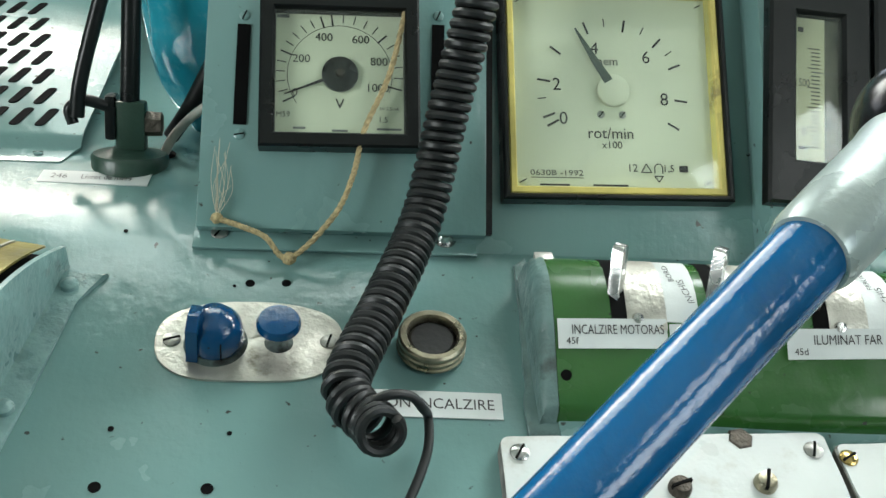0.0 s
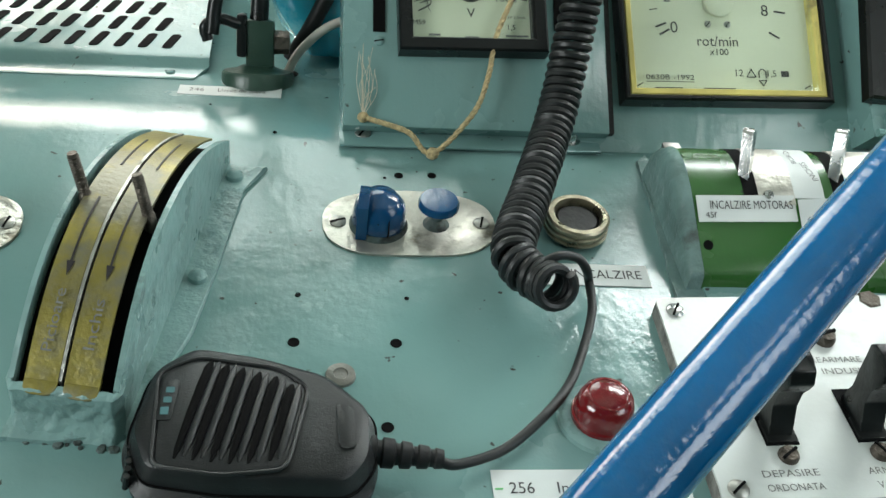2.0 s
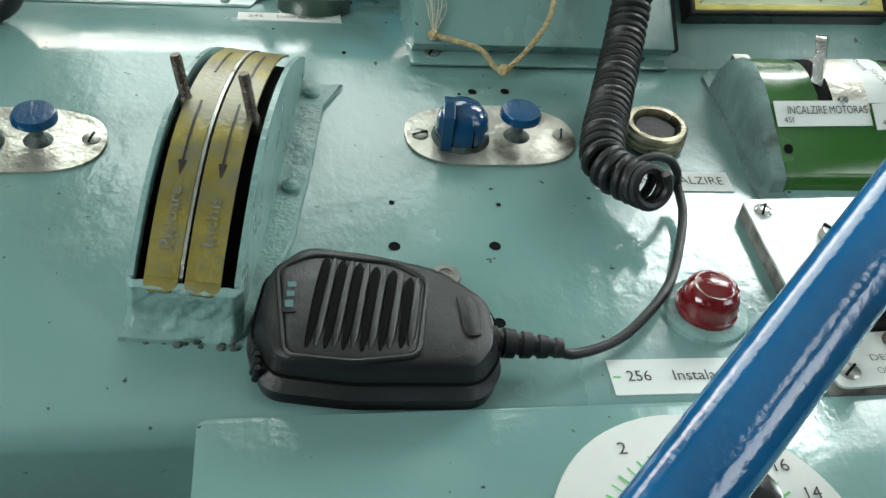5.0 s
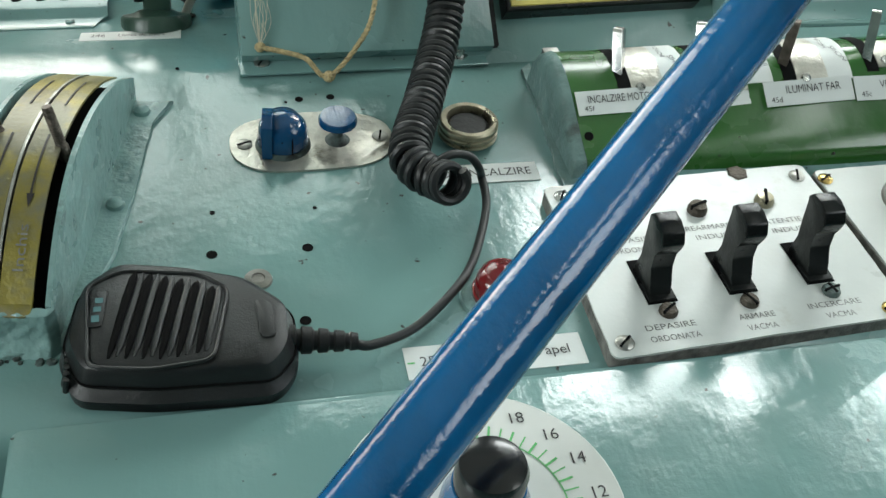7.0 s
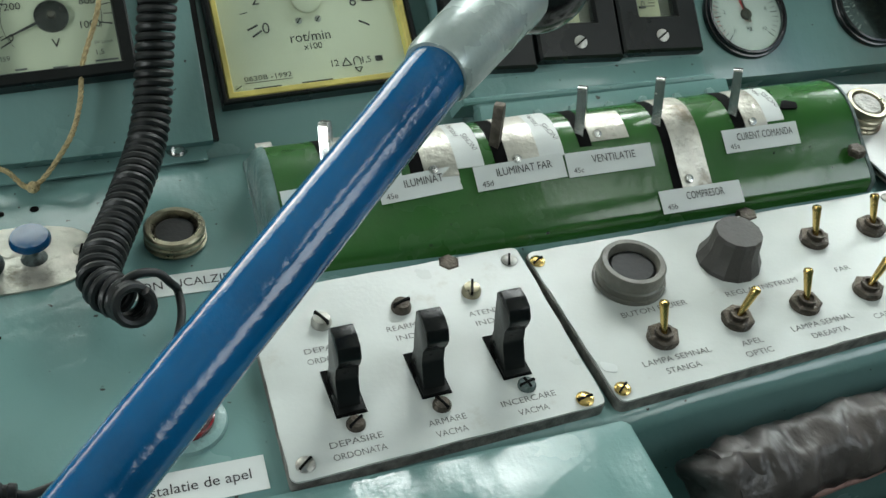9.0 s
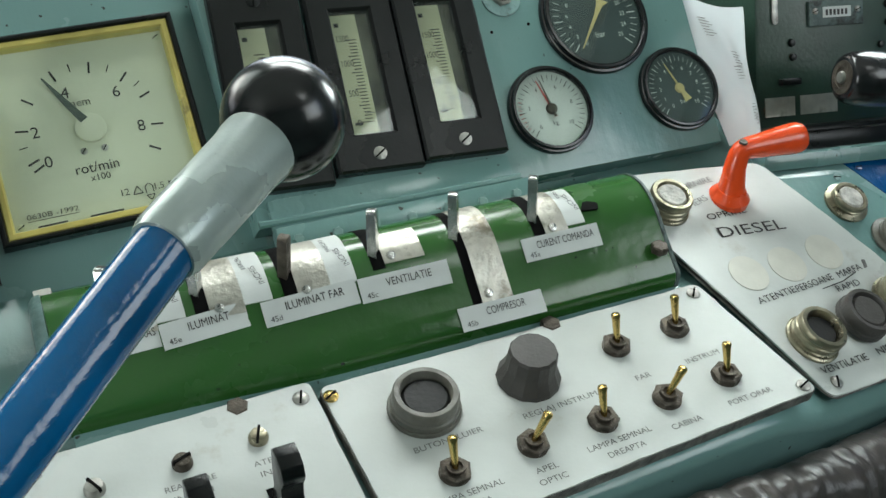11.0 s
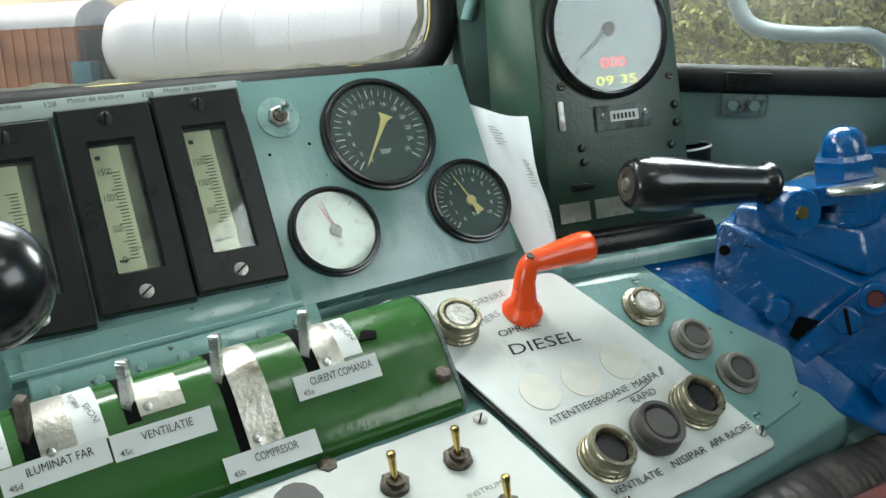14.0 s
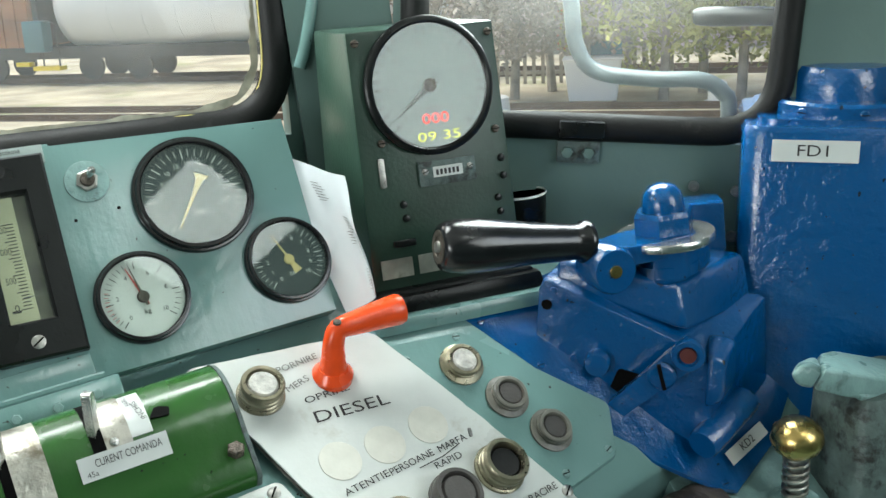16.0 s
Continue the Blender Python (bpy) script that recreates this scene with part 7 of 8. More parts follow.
for u, v in ((0.828, 0.072), (0.874, -0.018), (0.884, -0.042), (0.983, -0.127), (0.862, 0.018)):
    screw(bp, 0, 0, 0, 0.0036, BLUE, 30, 0.0018).matrix_basis = seat(u, v, 0.0005)
kd = paper_label(0, 0, 0.062, 0.0135, [("KD2", 0, 0, 0.0105, 0.021)], "small white label KD2 on the blue sheet")
kd.matrix_world = DESK @ seat(1.0275, -0.1046, 0.001, 14.0)


VF = BV.inverted() @ pose(0.978, 0.435, 1.0, 0, 0, -45)        # the casting's own axes: x along its front, y to the back
vbdy = part("body", hull(B(), [(-0.104, -0.030, 0.119), (-0.110, -0.029, 0.108), (-0.1195, -0.030, 0.046), (0.0315, -0.030, -0.056), (0.0376, -0.030, 0.028), (0.0145, -0.030, 0.0507), (-0.088, 0.060, 0.118), (0.090, 0.078, 0.055), (0.088, 0.085, -0.05), (-0.09, 0.06, 0.0)], 0.0065), BLUE, bv, "thickly painted cast body", VF, smooth=50)
part("upper_body", hull(B(), [(-0.096, -0.020, 0.108), (0.0180, -0.023, 0.060), (0.078, 0.075, 0.050), (-0.06, 0.06, 0.09), (-0.094, -0.014, 0.1320), (0.0125, -0.016, 0.1020), (0.072, 0.080, 0.1000), (-0.05, 0.06, 0.130)], 0.005), BLUE, bv, "upper casting under the handle", VF, smooth=50)
part("hole", lathe(B(), [(0, 0), (0.0046, 0), (0.0050, 0.0006)], 16), VOID, vbdy, "", pose(-0.1035, -0.0303, 0.094, 90))
for x, z in ((-0.096, 0.107), (-0.108, 0.072), (-0.085, 0.040)):
    part("rivet", lathe(B(), [(0, 0), (0.0036, 0), (0.003, 0.0018), (0, 0.0024)], 14), BLUE, vbdy, "", pose(x, -0.0298, z, 90))
part("column", lathe(B(), [(0, 0.068), (0.030, 0.068), (0.030, 0.078), (0.024, 0.082), (0.024, 0.098), (0, 0.098)], 40), BLUE, bv)
ARM = pose(0, 0, 0, 0, 0, 22.5)
part("arm", prism(B(), rounded([(-0.084, -0.0165), (-0.02, -0.026), (0.02, -0.026), (0.02, 0.026), (-0.02, 0.026), (-0.084, 0.0165)], 0.008), 0.088, 0.1045, 0.003), BLUE, bv, "flat arm of the handle", ARM)
# bright metal puts the window's grazing reflection into the disc's material
part("cap_disc", lathe(B(), [(0, 0.0965), (0.0445, 0.0965), (0.045, 0.098), (0.045, 0.1025), (0.044, 0.1038), (0, 0.1038)], 48), BRIGHT, bv, "disc in bright metal for the pale reflection on the valve's top")
part("lug", hull(B(), [(-0.0085, -0.016, 0.100), (0.0205, -0.016, 0.106), (0.0195, -0.016, 0.140), (-0.0085, -0.016, 0.1385), (-0.004, 0.03, 0.100), (0.042, 0.026, 0.106), (0.042, 0.026, 0.139), (-0.004, 0.03, 0.139)], 0.003), BLUE, bv, "block under the metal disc", VF, smooth=50)
part("lug", box(B(), 0.028, 0.066, 0.052, 0.088, 0.062, 0.112, 0.004), BLUE, bv)
part("nut", lathe(B(), [(0, 0.1035), (0.0265, 0.1035), (0.0278, 0.106), (0.0278, 0.121), (0.0255, 0.1255), (0, 0.1255)], 6, m=pose(0, 0, 0, 0, 0, 12)), BLUE, bv, "large blue hexagon nut", smooth=20)
part("dome", lathe(B(), [(0, 0.124), (0.0192, 0.124), (0.0192, 0.131), (0.0172, 0.140), (0.0118, 0.1468), (0.005, 0.1493), (0, 0.1496)], 36), BLUE, bv, "domed nut cap")
BOSS = pose(-0.060, -0.031, 0.0886, 90, 0, 20)
pn = part("pin_boss", lathe(B(), [(0, -0.012), (0.0215, -0.012), (0.0215, 0.020), (0.0190, 0.0235), (0, 0.0235)], 32, m=BOSS), BLUE, bv, "round side boss")
part("pin", lathe(B(), [(0, 0.0235), (0.006, 0.0235), (0.0055, 0.0252), (0, 0.0252)], 18, m=BOSS), BRASS, pn)
A0, A1 = Vector((-0.071, -0.031, 0.1120)), Vector((-0.199, -0.083, 0.1375))
part("grip", along(A0, A1, [(0, 0), (0.0180, 0), (0.0195, 0.02), (0.0188, 0.05), (0.0160, 0.075), (0.0162, 0.14), (0.0172, 0.25), (0.0188, 0.42), (0.0215, 0.6), (0.0235, 0.76), (0.0234, 0.86), (0.0222, 0.94), (0.0195, 0.985), (0.0165, 1.0), (0, 1.0)], 36), GLOSSBLACK, bv, "worn glossy black wooden grip")
GD = (A1 - A0).normalized()
ge = part("grip_end", along(A1 - GD * 0.0005, A1 + GD * 0.0016, [(0, 0), (0.0145, 0), (0.0140, 0.6), (0.009, 0.7), (0.0085, 0.4), (0, 0.4)], 28), DARKSTEEL, bv, "worn end washer of the grip")
part("rivet", along(A1, A1 + GD * 0.003, [(0, 0), (0.0055, 0), (0.0045, 0.9), (0, 1)], 20), STEEL, ge, "steel rivet")
LINK = VF @ pose(-0.050, -0.044, -0.006, 90, 0, 0) @ pose(0, 0, 0, 0, 0, 38.5)
part("link", prism(B(), rounded([(-0.008, -0.0085), (0.030, -0.0095), (0.094, -0.0135), (0.100, 0.0135), (0.030, 0.0105), (-0.004, 0.0095)], 0.007), -0.004, 0.004, 0.002), BLUE, bv, "small linkage lever", LINK)
lk = part("link_eye", lathe(B(), [(0, 0.003), (0.0150, 0.003), (0.0150, 0.008), (0.0135, 0.010), (0.0095, 0.010), (0.0090, 0.006), (0, 0.006)], 28), BLUE, bv, "", LINK @ pose(0.0885, 0, 0))
part("link_pivot", lathe(B(), [(0, 0.005), (0.0078, 0.005), (0.0070, 0.0078), (0, 0.0082)], 20), BROWNCAP, lk, "rusty pivot end")
screw(bv, 0, 0, 0, 0.0130, BLUE, 80, 0.006, "link_screw").matrix_basis = LINK @ pose(0.058, 0, 0.004, 0, 0, 60)
part("plunger", lathe(B(), [(0, -0.004), (0.0115, -0.004), (0.0125, 0.006), (0.0105, 0.0105), (0, 0.0120)], 24), BLUE, bv, "round plunger end", VF @ pose(-0.062, -0.032, 0.038, 90))
# flat black patch on the closed casting, for the shade in a gap
part("gap", prism(B(), rounded([(-0.057, 0.004), (-0.030, -0.010), (-0.022, 0.022), (-0.044, 0.030)], 0.004), 0.0, 0.0012), VOID, vbdy, "black patch painting the shade of a gap in the body", pose(0, -0.0302, 0, 90))
part("side_lug", hull(B(), [(0.030, -0.040, -0.010), (0.046, -0.040, 0.000), (0.050, -0.040, 0.036), (0.036, -0.040, 0.046), (0.030, 0.0, -0.010), (0.060, 0.0, 0.0), (0.062, 0.0, 0.046), (0.036, 0.0, 0.050)], 0.005), BLUE, bv, "rounded lug", VF, smooth=50)
part("roller", along(Vector((0.026, -0.046, -0.040)), Vector((0.066, 0.020, -0.026)), [(0, 0), (0.0135, 0), (0.0150, 0.04), (0.0150, 0.96), (0, 1.0)], 28), BLUE, bv, "round lower flange of the body", VF)

# ---- tall blue valve column ----
fd = thing("control_column", pose(1.1116, 0.424, 1.2057, 0, 6, -45) @ pose(0.064, 0.085, -0.30), "tall blue painted control column labelled FD1 with a black T-handle", "brake controller")
O1 = rounded([(-0.0905, -0.085), (0.0905, -0.085), (0.0905, 0.085), (-0.0905, 0.085)], 0.022, 5)
part("housing", lofted(B(), [(grown(O1, 1.02), -0.05), (O1, 0.10), (O1, 0.305), (grown(O1, 0.97), 0.311)]), BLUE, fd, "blue painted housing", smooth=50)
part("ledge", lofted(B(), [(grown(O1, 0.86), 0.308), (grown(O1, 0.85), 0.3165)]), BLUE, fd)
part("collar", lathe(B(), [(0, 0.315), (0.071, 0.315), (0.071, 0.327), (0.068, 0.330), (0, 0.330)], 48), BLUE, fd, "screwed collar")
for i in range(8):
    a = math.tau * (i + 0.3) / 8
    screw(fd, 0, 0, 0, 0.0045, BLUE, 20, 0.002).matrix_basis = Matrix.Translation((0.071 * math.cos(a), 0.071 * math.sin(a), 0.321)) @ Vector((math.cos(a), math.sin(a), 0)).to_track_quat("Z", "Y").to_matrix().to_4x4()
part("cap", lathe(B(), [(0, 0.329), (0.0495, 0.329), (0.0495, 0.354), (0.046, 0.360), (0.03, 0.362), (0, 0.362)], 48), BLUE, fd, "blue cap")
part("spindle", lathe(B(), [(0, 0.361), (0.014, 0.361), (0.014, 0.404), (0, 0.404)], 24), BLACK, fd)
part("t_handle", along(Vector((0.10, 0.0, 0.404)), Vector((-0.142, 0.0, 0.404)), [(0, 0), (0.009, 0), (0.0105, 0.05), (0.0105, 0.3), (0.0092, 0.6), (0.0098, 0.93), (0.0085, 0.985), (0.006, 1), (0, 1)], 20), BLACK, fd, "black cross handle")
lf = part("label", box(B(), -0.0385, 0.0385, -0.0103, 0.0103, 0, 0.0008), PAPER, fd, "white label FD1", pose(-0.0255, -0.0853, 0.2898, 90))
lettering("FD1", lf, -0.001, 0, 0.0011, 0.0155, INK, 0.027)

# ---- brass knob and grey casting at the desk's right end ----
bk = thing("spring_plunger", BASE @ pose(1.034, 0.330, 0.905), "polished brass knob on a spring-loaded stem", "knob")
part("stem", lathe(B(), [(0, 0), (0.007, 0), (0.007, 0.05), (0, 0.05)], 20), STEEL, bk)
bm = coil([Vector((0, 0, z)) for z in (0.004, 0.02, 0.036, 0.05)], 0.0105, 0.0075, 0.0019)
part("spring", bm, STEEL, bk, "coil spring")
part("knob", lathe(B(), [(0, 0.047), (0.012, 0.047), (0.0195, 0.053), (0.0235, 0.062), (0.0215, 0.072), (0.014, 0.0795), (0.006, 0.0822), (0, 0.0825)], 40), BRASS, bk, "polished brass mushroom knob")
part("foot", lathe(B(), [(0, -0.10), (0.026, -0.10), (0.022, 0.0), (0.012, 0.004), (0, 0.004)], 32), GREY_WORN, bk)
gc = thing("grey_lever_casting", BASE @ pose(1.115, 0.315, 0.93, 0, 0, -12), "rough grey painted lever on a cast pedestal", "lever")
part("pedestal", lofted(B(), [(rounded([(-0.045, -0.04), (0.06, -0.04), (0.06, 0.05), (-0.045, 0.05)], 0.02, 4), -0.13), (rounded([(-0.038, -0.035), (0.055, -0.035), (0.055, 0.045), (-0.038, 0.045)], 0.02, 4), 0.06), (rounded([(-0.03, -0.03), (0.05, -0.03), (0.05, 0.04), (-0.03, 0.04)], 0.018, 4), 0.072)]), SOOT, gc, "grimy cast pedestal", smooth=50)
arm = part("arm", hull(B(), [(-0.071, -0.020, 0.1116), (-0.0816, -0.020, 0.0953), (-0.0453, -0.020, 0.0776), (-0.0462, -0.020, 0.0917), (0.06, -0.020, 0.060), (0.06, -0.020, 0.043), (-0.046, 0.020, 0.1035), (-0.0295, 0.020, 0.1030), (0.0193, 0.020, 0.0765), (0.10, 0.020, 0.052), (-0.05, 0.018, 0.080), (0.10, 0.018, 0.030)], 0.004), GREY_WORN, gc, "lumpy painted lever arm", smooth=50)
part("nose", hull(B(), [(-0.107, -0.020, 0.1170), (-0.099, -0.020, 0.1026), (-0.083, -0.020, 0.0960), (-0.072, -0.020, 0.1120), (-0.090, -0.016, 0.1215), (-0.075, 0.014, 0.1030), (-0.048, 0.020, 0.1030), (-0.060, 0.015, 0.088)], 0.005), GREY_WORN, arm, "chipped blunt nose of the lever", smooth=50)
part("tab", hull(B(), [(-0.036, -0.0215, 0.080), (-0.0135, -0.0215, 0.0406), (0.030, -0.0215, 0.030), (0.050, -0.0215, 0.058), (-0.036, -0.006, 0.080), (-0.0135, -0.006, 0.0406), (0.030, -0.006, 0.030), (0.050, -0.006, 0.058)], 0.004), GREY_WORN, arm, "flat tab below the arm", smooth=50)
part("hole", lathe(B(), [(0, 0), (0.0055, 0), (0.0060, 0.0006)], 16, m=pose(0.004, -0.0216, 0.060, 90)), VOID, arm)
solo("right_shelf", prism(B(), [(0.86, -0.30), (1.3, -0.34), (1.3, 0.15), (1.0, 0.1), (0.93, -0.16)], -0.13, -0.105), GREY_WORN, DESK, "grey painted shelf at the desk's right end", "shelf", "", "structure")

# ---- outside ----
OUT = pose(0.3, 0.7, 1.3, 1.5, 4.6, -1.2) @ pose(-0.3, -0.7, -1.3)
GROUND = -1.9
TR = OUT @ pose(7.4, 37.3, GROUND, 0, 0, 45)     # the far track: y along it
bm = B()
box(bm, -400, 400, -200, 1500, GROUND - 0.5, GROUND)
solo("ground", bm, material("wet_gravel_ground", (0.40, 0.36, 0.26), 0.95, spec=0.1, var=0.35, scale=0.6, bump=0.4, fine=6, dirt=(0.27, 0.29, 0.15), dirt_at=0.56), OUT, "wet gravel and grass yard", "ground", "", "structure")
BALLAST = material("pale_platform", (0.36, 0.34, 0.28), 0.95, spec=0.1, var=0.15, scale=1.5, bump=0.3, fine=20)
RAILM = material("rusty_rail", (0.12, 0.085, 0.06), 0.5, 0.5, var=0.3, scale=2, bump=0.2)
bm = B()
box(bm, -27.5, -23.0, -80, 120, 0, 0.25)
solo("platform", bm, BALLAST, TR, "pale concrete platform strip between the tracks", "platform", "", "structure")
for x in (-21.4, -19.95, -9.2, -7.75, -0.72, 0.72):
    bm = B()
    box(bm, x - 0.035, x + 0.035, -80, 120, 0, 0.16)
    box(bm, x - 0.07, x + 0.07, -80, 120, 0, 0.03)
    solo("rail", bm, RAILM, TR, "steel rail in the yard", "rail", "rails", "structure")
WOODM = material("brown_wagon_boards", (0.32, 0.13, 0.055), 0.7, var=0.35, scale=1.2, bump=0.3, fine=14, dirt=(0.40, 0.24, 0.13), dirt_at=0.6, streak=0.3)
ROOFM = material("weathered_roof_sheet", (0.50, 0.49, 0.45), 0.6, var=0.15, scale=1.5, bump=0.2, fine=8)
TANKM = material("white_tank_paint", (0.58, 0.58, 0.54), 0.45, var=0.06, scale=0.8, bump=0.1, fine=5, dirt=(0.55, 0.52, 0.45), dirt_at=0.64)
UNDER = material("grimy_underframe", (0.05, 0.048, 0.042), 0.7, var=0.3, scale=3, bump=0.2)
SAFETY = material("safety_yellow", (0.75, 0.55, 0.03), 0.5, var=0.1)


def wheelset(parent, y):
    for x in (-0.76, 0.76):
        part("wheel", lathe(B(), [(0, -0.06), (0.46, -0.06), (0.46, 0.04), (0.43, 0.06), (0, 0.06)], 28, m=pose(x, y, 0.46, 0, 90, 0)), UNDER, parent)


wg = thing("covered_wagon", TR @ pose(0, 8.1, 0.1), "brown boarded covered goods wagon with a pale rounded roof", "wagon")
part("body", box(B(), -1.4, 1.4, -7.5, 7.5, 1.15, 3.15, 0.02), WOODM, wg)
for i in range(31):
    part("rib", box(B(), -1.46, -1.39, -7.48 + 0.498 * i, -7.40 + 0.498 * i, 1.15, 3.15), WOODM, wg)
bm = B()
tmp = [(1.45 * math.cos(math.pi * i / 16), 3.15 + 0.85 * math.sin(math.pi * i / 16)) for i in range(17)]
a = [bm.verts.new((x, -7.55, z)) for x, z in tmp]
b = [bm.verts.new((x, 7.55, z)) for x, z in tmp]
for i in range(16):
    bm.faces.new((a[i], a[i + 1], b[i + 1], b[i]))
bm.faces.new(a), bm.faces.new(b[::-1])
part("roof", bm, ROOFM, wg)
part("underframe", box(B(), -1.25, 1.25, -7.6, 7.6, 0.75, 1.15), UNDER, wg)
part("end_ladder", box(B(), -1.3, 1.3, -7.75, -7.55, 1.2, 3.0), UNDER, wg)
for y in (-5.5, -3.7, 3.7, 5.5):
    wheelset(wg, y)
part("step", box(B(), -1.6, -1.3, -7.4, -6.9, 0.55, 0.68), SAFETY, wg)

tk = thing("tank_wagon", TR @ pose(0, -6.5, 0.1), "white cylindrical tank wagon with yellow steps", "wagon")
prof = [(0, -6.6), (0.9, -6.5), (1.3, -6.2), (1.48, -5.8), (1.5, -5.2), (1.5, 5.2), (1.48, 5.8), (1.3, 6.2), (0.9, 6.5), (0, 6.6)]
part("tank", lathe(B(), prof, 56, m=pose(0, 0, 2.40, 90)), TANKM, tk, "white tank shell with sooty lower half")
for i in range(8):
    part("band", lathe(B(), [(1.5, 0), (1.512, 0), (1.512, 0.06), (1.5, 0.06)], 48, m=pose(0, -4.2 + 1.2 * i, 2.40, 90)), TANKM, tk)
part("underframe", box(B(), -1.2, 1.2, -7.4, 7.4, 0.75, 1.15), UNDER, tk)
for y in (-5.4, -3.6, 3.6, 5.4):
    wheelset(tk, y)
for y in (-4.7, 6.5):
    part("step", box(B(), -1.7, -1.3, y - 0.5, y + 0.5, 0.42, 0.55), SAFETY, tk)
    part("rail_post", tube(B(), [(-1.5, y + 0.2, 0.5), (-1.5, y + 0.2, 1.9), (-1.5, y - 0.1, 2.0), (-1.5, y - 0.4, 1.9), (-1.5, y - 0.4, 0.5)], 0.03, 8), UNDER, tk)
part("valve_box", box(B(), -1.6, -1.1, 6.55, 7.3, 1.0, 2.0, 0.03), LOGO, tk, "faded blue panel")
part("saddle", box(B(), -1.3, 1.3, -5.6, -3.4, 1.1, 1.55), UNDER, tk)

# yard behind the corner window: bushes, a bare trunk, a pale skip and a far house
LEAF = material("spring_foliage", (0.33, 0.33, 0.11), 0.7, var=0.5, scale=2.0, bump=0.0)
TWIG = material("bare_twigs", (0.32, 0.28, 0.22), 0.8, var=0.3, scale=3.0, bump=0.2)


def tree(name, x, y, h, r, leafy, seed, label):
    rnd = random.Random(seed)
    t = thing(name, OUT @ pose(x, y, GROUND), label, "tree", "trees")
    bm = B()
    top_p = Vector((rnd.uniform(-0.2, 0.2), rnd.uniform(-0.2, 0.2), h * 0.75))
    tube(bm, [Vector((0, 0, 0)), top_p * 0.4, top_p * 0.8, top_p], [0.13, 0.10, 0.06, 0.02], 8)
    for i in range(34):
        k = rnd.uniform(0.25, 1.0)
        s = top_p * k
        e = s + Vector((rnd.uniform(-1, 1) * r * 0.8, rnd.uniform(-1, 1) * r * 0.8, rnd.uniform(0.1, 0.9) * r))
        tube(bm, [s, s.lerp(e, 0.5) + Vector((0, 0, 0.1)), e], [0.03, 0.018, 0.006], 5)
    part("trunk", bm, TWIG, t)
    n = 5200 if leafy else 1500
    verts, faces = [], []
    for i in range(n):
        a, b2, rr = rnd.uniform(0, math.tau), rnd.uniform(-1, 1), r * rnd.uniform(0.35, 1.0) ** 0.5
        c = Vector((rr * math.cos(a) * math.sqrt(1 - b2 * b2), rr * math.sin(a) * math.sqrt(1 - b2 * b2), h * 0.62 + rr * b2 * 0.95))
        c += Vector((noise.noise(c * 0.9), noise.noise(c * 0.9 + Vector((7, 0, 0))), noise.noise(c * 0.9 + Vector((0, 9, 0))))) * r * 0.5
        u2, v2 = Vector((rnd.gauss(0, 1), rnd.gauss(0, 1), rnd.gauss(0, 1))).normalized(), Vector((rnd.gauss(0, 1), rnd.gauss(0, 1), rnd.gauss(0, 1))).normalized()
        s = rnd.uniform(0.05, 0.12)
        k = len(verts)
        verts += [c - u2 * s, c + v2 * s * 0.6, c + u2 * s, c - v2 * s * 0.6]
        faces.append((k, k + 1, k + 2, k + 3))
    me = bpy.data.meshes.new("crown")
    me.from_pydata(verts, [], faces)
    me.materials.append(LEAF if leafy else TWIG)
    ob = new("crown", me)
    ob.parent = t
    return t


random.seed(12)
for i in range(12):
    az = radians(30.5 + 2.0 * i)
    leafy = i > 4
    dd = 27 + random.uniform(-2, 2)
    tree("tree", dd * math.sin(az), dd * math.cos(az), random.uniform(4.2, 5.6) if leafy else random.uniform(3.2, 4.6), random.uniform(1.9, 2.5) if leafy else random.uniform(1.2, 1.6), leafy, 40 + i, "spring tree with thin yellow-green leaves in the yard" if leafy else "bare grey-brown shrub in the yard")
hs2 = thing("far_house", OUT @ pose(23.5, 31.0, GROUND, 0, 0, -38), "far pale pink house with a red door and tiled roof", "house")
part("wall", box(B(), -7, 7, 0, 6, 0, 3.8), material("pale_pink_plaster", (0.62, 0.50, 0.44), 0.8, var=0.15, scale=0.7), hs2)
bm = B()
a = [bm.verts.new((-7.5, y, z)) for y, z in ((-0.6, 3.6), (3, 5.6), (6.6, 3.6))]
b = [bm.verts.new((7.5, y, z)) for y, z in ((-0.6, 3.6), (3, 5.6), (6.6, 3.6))]
bm.faces.new(a), bm.faces.new(b[::-1])
for p, r in ((0, 1), (1, 2), (2, 0)):
    bm.faces.new((a[p], a[r], b[r], b[p]))
part("roof", bm, material("dull_red_roof", (0.30, 0.12, 0.09), 0.8, var=0.2, scale=1.0), hs2)
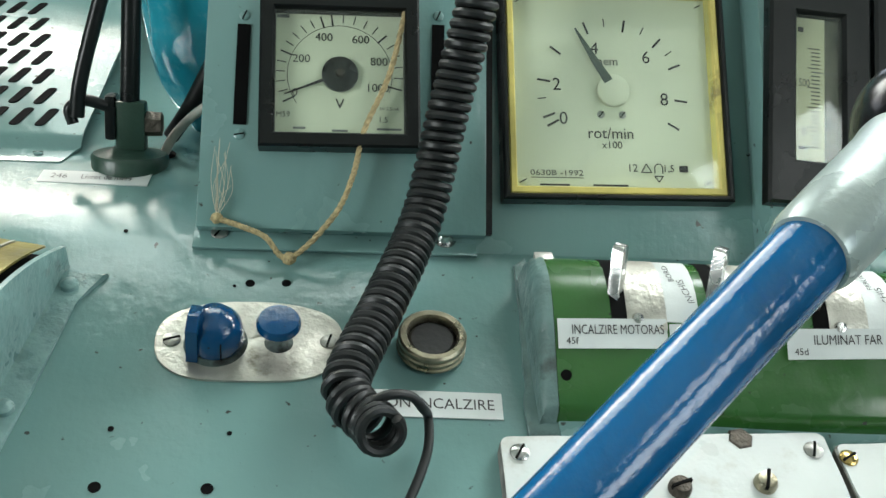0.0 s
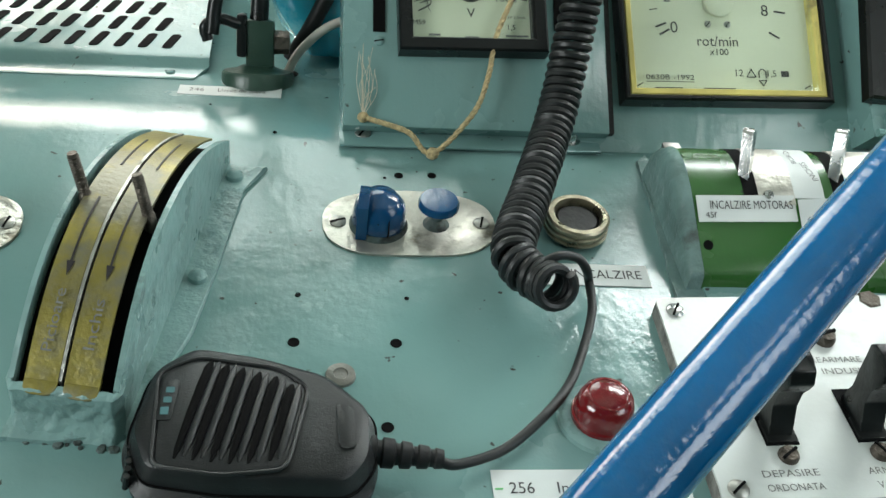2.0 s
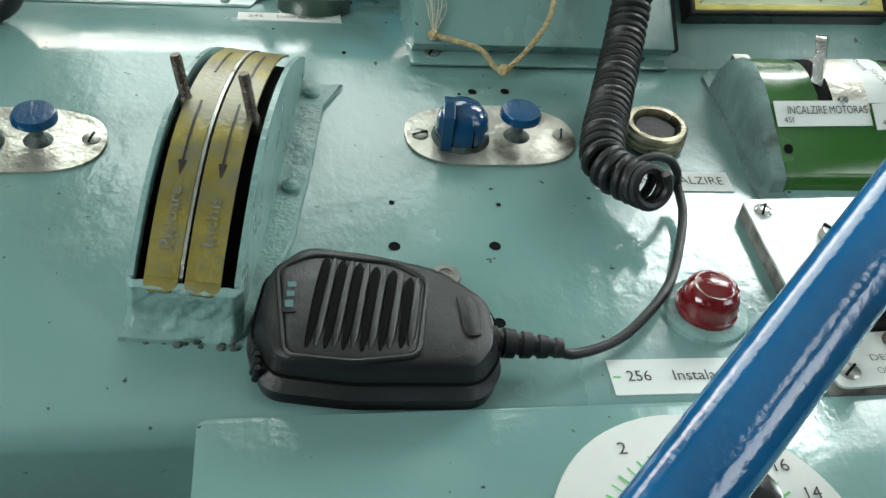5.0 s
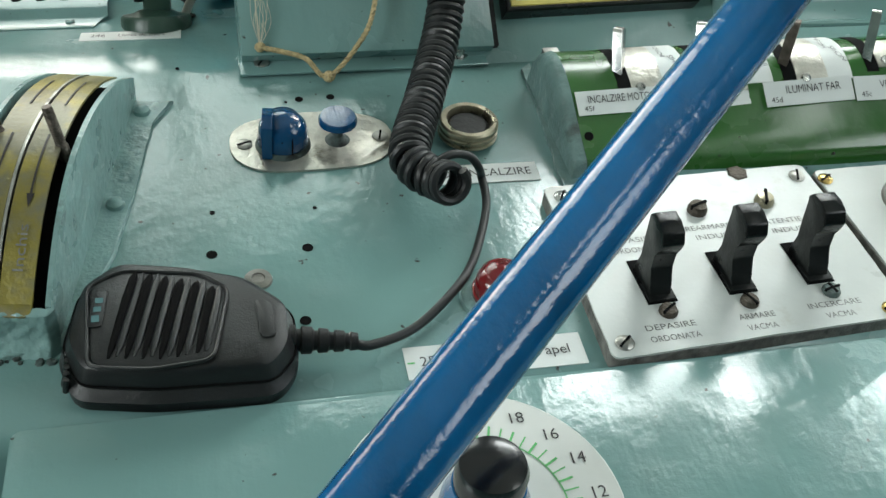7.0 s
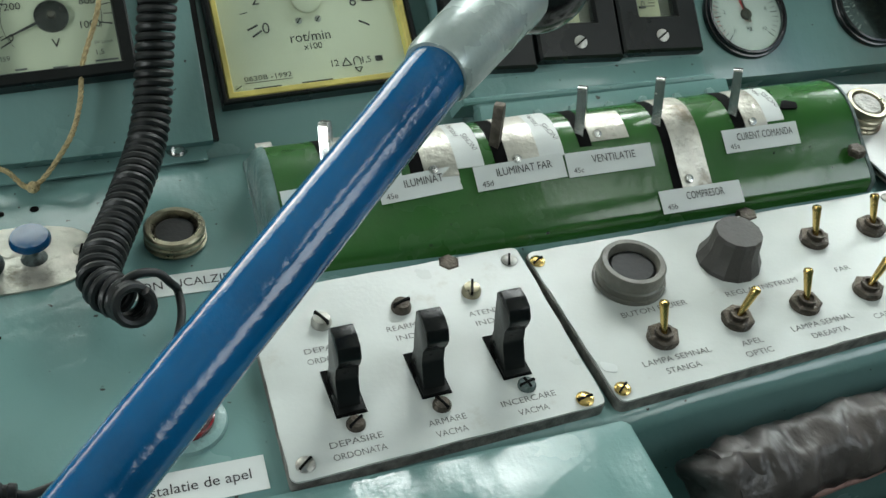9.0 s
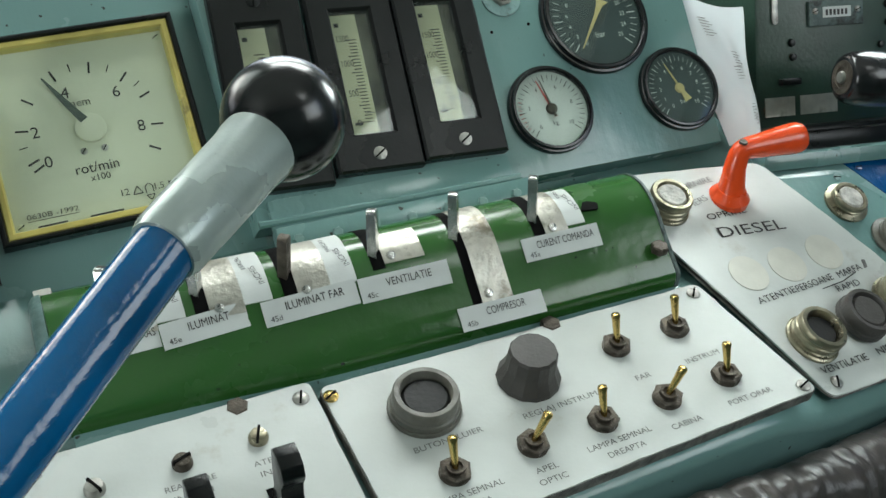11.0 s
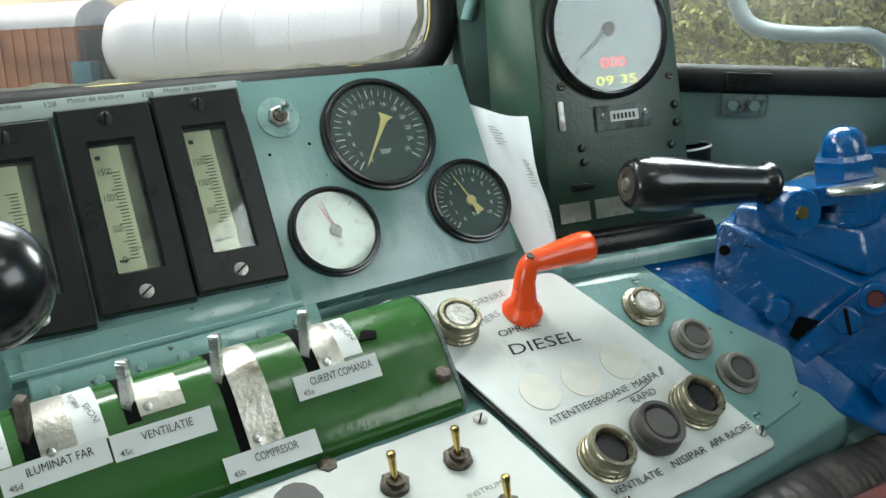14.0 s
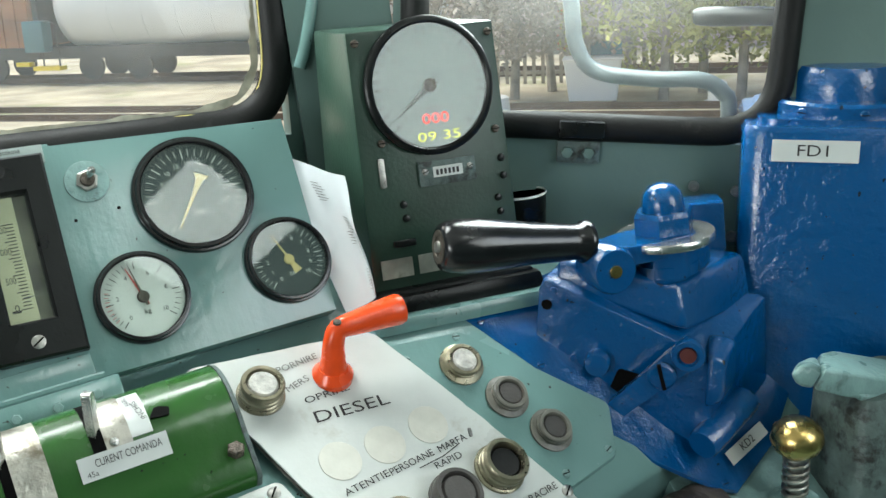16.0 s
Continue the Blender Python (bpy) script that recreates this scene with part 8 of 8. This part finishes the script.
for x in (-5.5, -3.2, 2.6, 5.2):
    wi = part("window", box(B(), x - 0.6, x + 0.6, -0.05, 0.02, 1.1, 2.5), DIALDARK, hs2)
    part("frame", box(B(), x - 0.68, x + 0.68, -0.04, 0.01, 1.02, 2.58), TANKM, wi)
part("door", box(B(), -0.5, 0.5, -0.06, 0.02, 0.0, 2.1), material("red_door_paint", (0.45, 0.10, 0.05), 0.6), hs2)
part("door_step", box(B(), -0.8, 0.8, -0.6, 0.0, 0.0, 0.12), BALLAST, hs2)
fn = thing("yard_fence", OUT @ pose(17.6, 23.5, GROUND, 0, 0, -38), "low grey wooden lattice fence in the yard", "fence")
for i in range(25):
    part("slat", box(B(), -3.0 + 0.25 * i, -2.9 + 0.25 * i, 0, 0.03, 0, 1.15), TWIG, fn)
for z in (0.25, 0.95):
    part("rail", box(B(), -3.05, 3.1, 0.03, 0.08, z, z + 0.09), TWIG, fn)
sk = thing("skip_container", OUT @ pose(15.6, 19.4, GROUND, 0, 0, -40), "pale wheeled waste container with an open lid", "container")
part("tub", lofted(B(), [(rounded([(-0.55, -0.42), (0.55, -0.42), (0.55, 0.42), (-0.55, 0.42)], 0.06), 0.12), (rounded([(-0.66, -0.5), (0.66, -0.5), (0.66, 0.5), (-0.66, 0.5)], 0.06), 1.02), (rounded([(-0.70, -0.54), (0.70, -0.54), (0.70, 0.54), (-0.70, 0.54)], 0.06), 1.08)]), TANKM, sk)
part("lid", box(B(), -0.1, 0.66, 0.40, 0.46, 1.05, 1.5, 0.02), LOGO, sk, "open lid", pose(0, 0, 0, -12))
for x in (-0.5, 0.5):
    part("wheel", lathe(B(), [(0, -0.03), (0.1, -0.03), (0.1, 0.03), (0, 0.03)], 14, m=pose(x, -0.3, 0.1, 0, 90, 0)), UNDER, sk)
for x, y, h in ((11.2, 18.0, 0.95), (10.4, 18.6, 0.4), (13.0, 19.4, 0.4), (17.4, 17.2, 0.5), (18.9, 15.8, 0.7), (19.4, 15.5, 0.55)):
    solo("yard_post", lathe(B(), [(0, 0), (0.30, 0), (0.30, 0.08), (0.22, 0.12), (0.20, h), (0.12, h + 0.05), (0, h + 0.06)], 14), TANKM, OUT @ pose(x, y, GROUND), "short pale concrete post in the yard", "post", "yard posts")
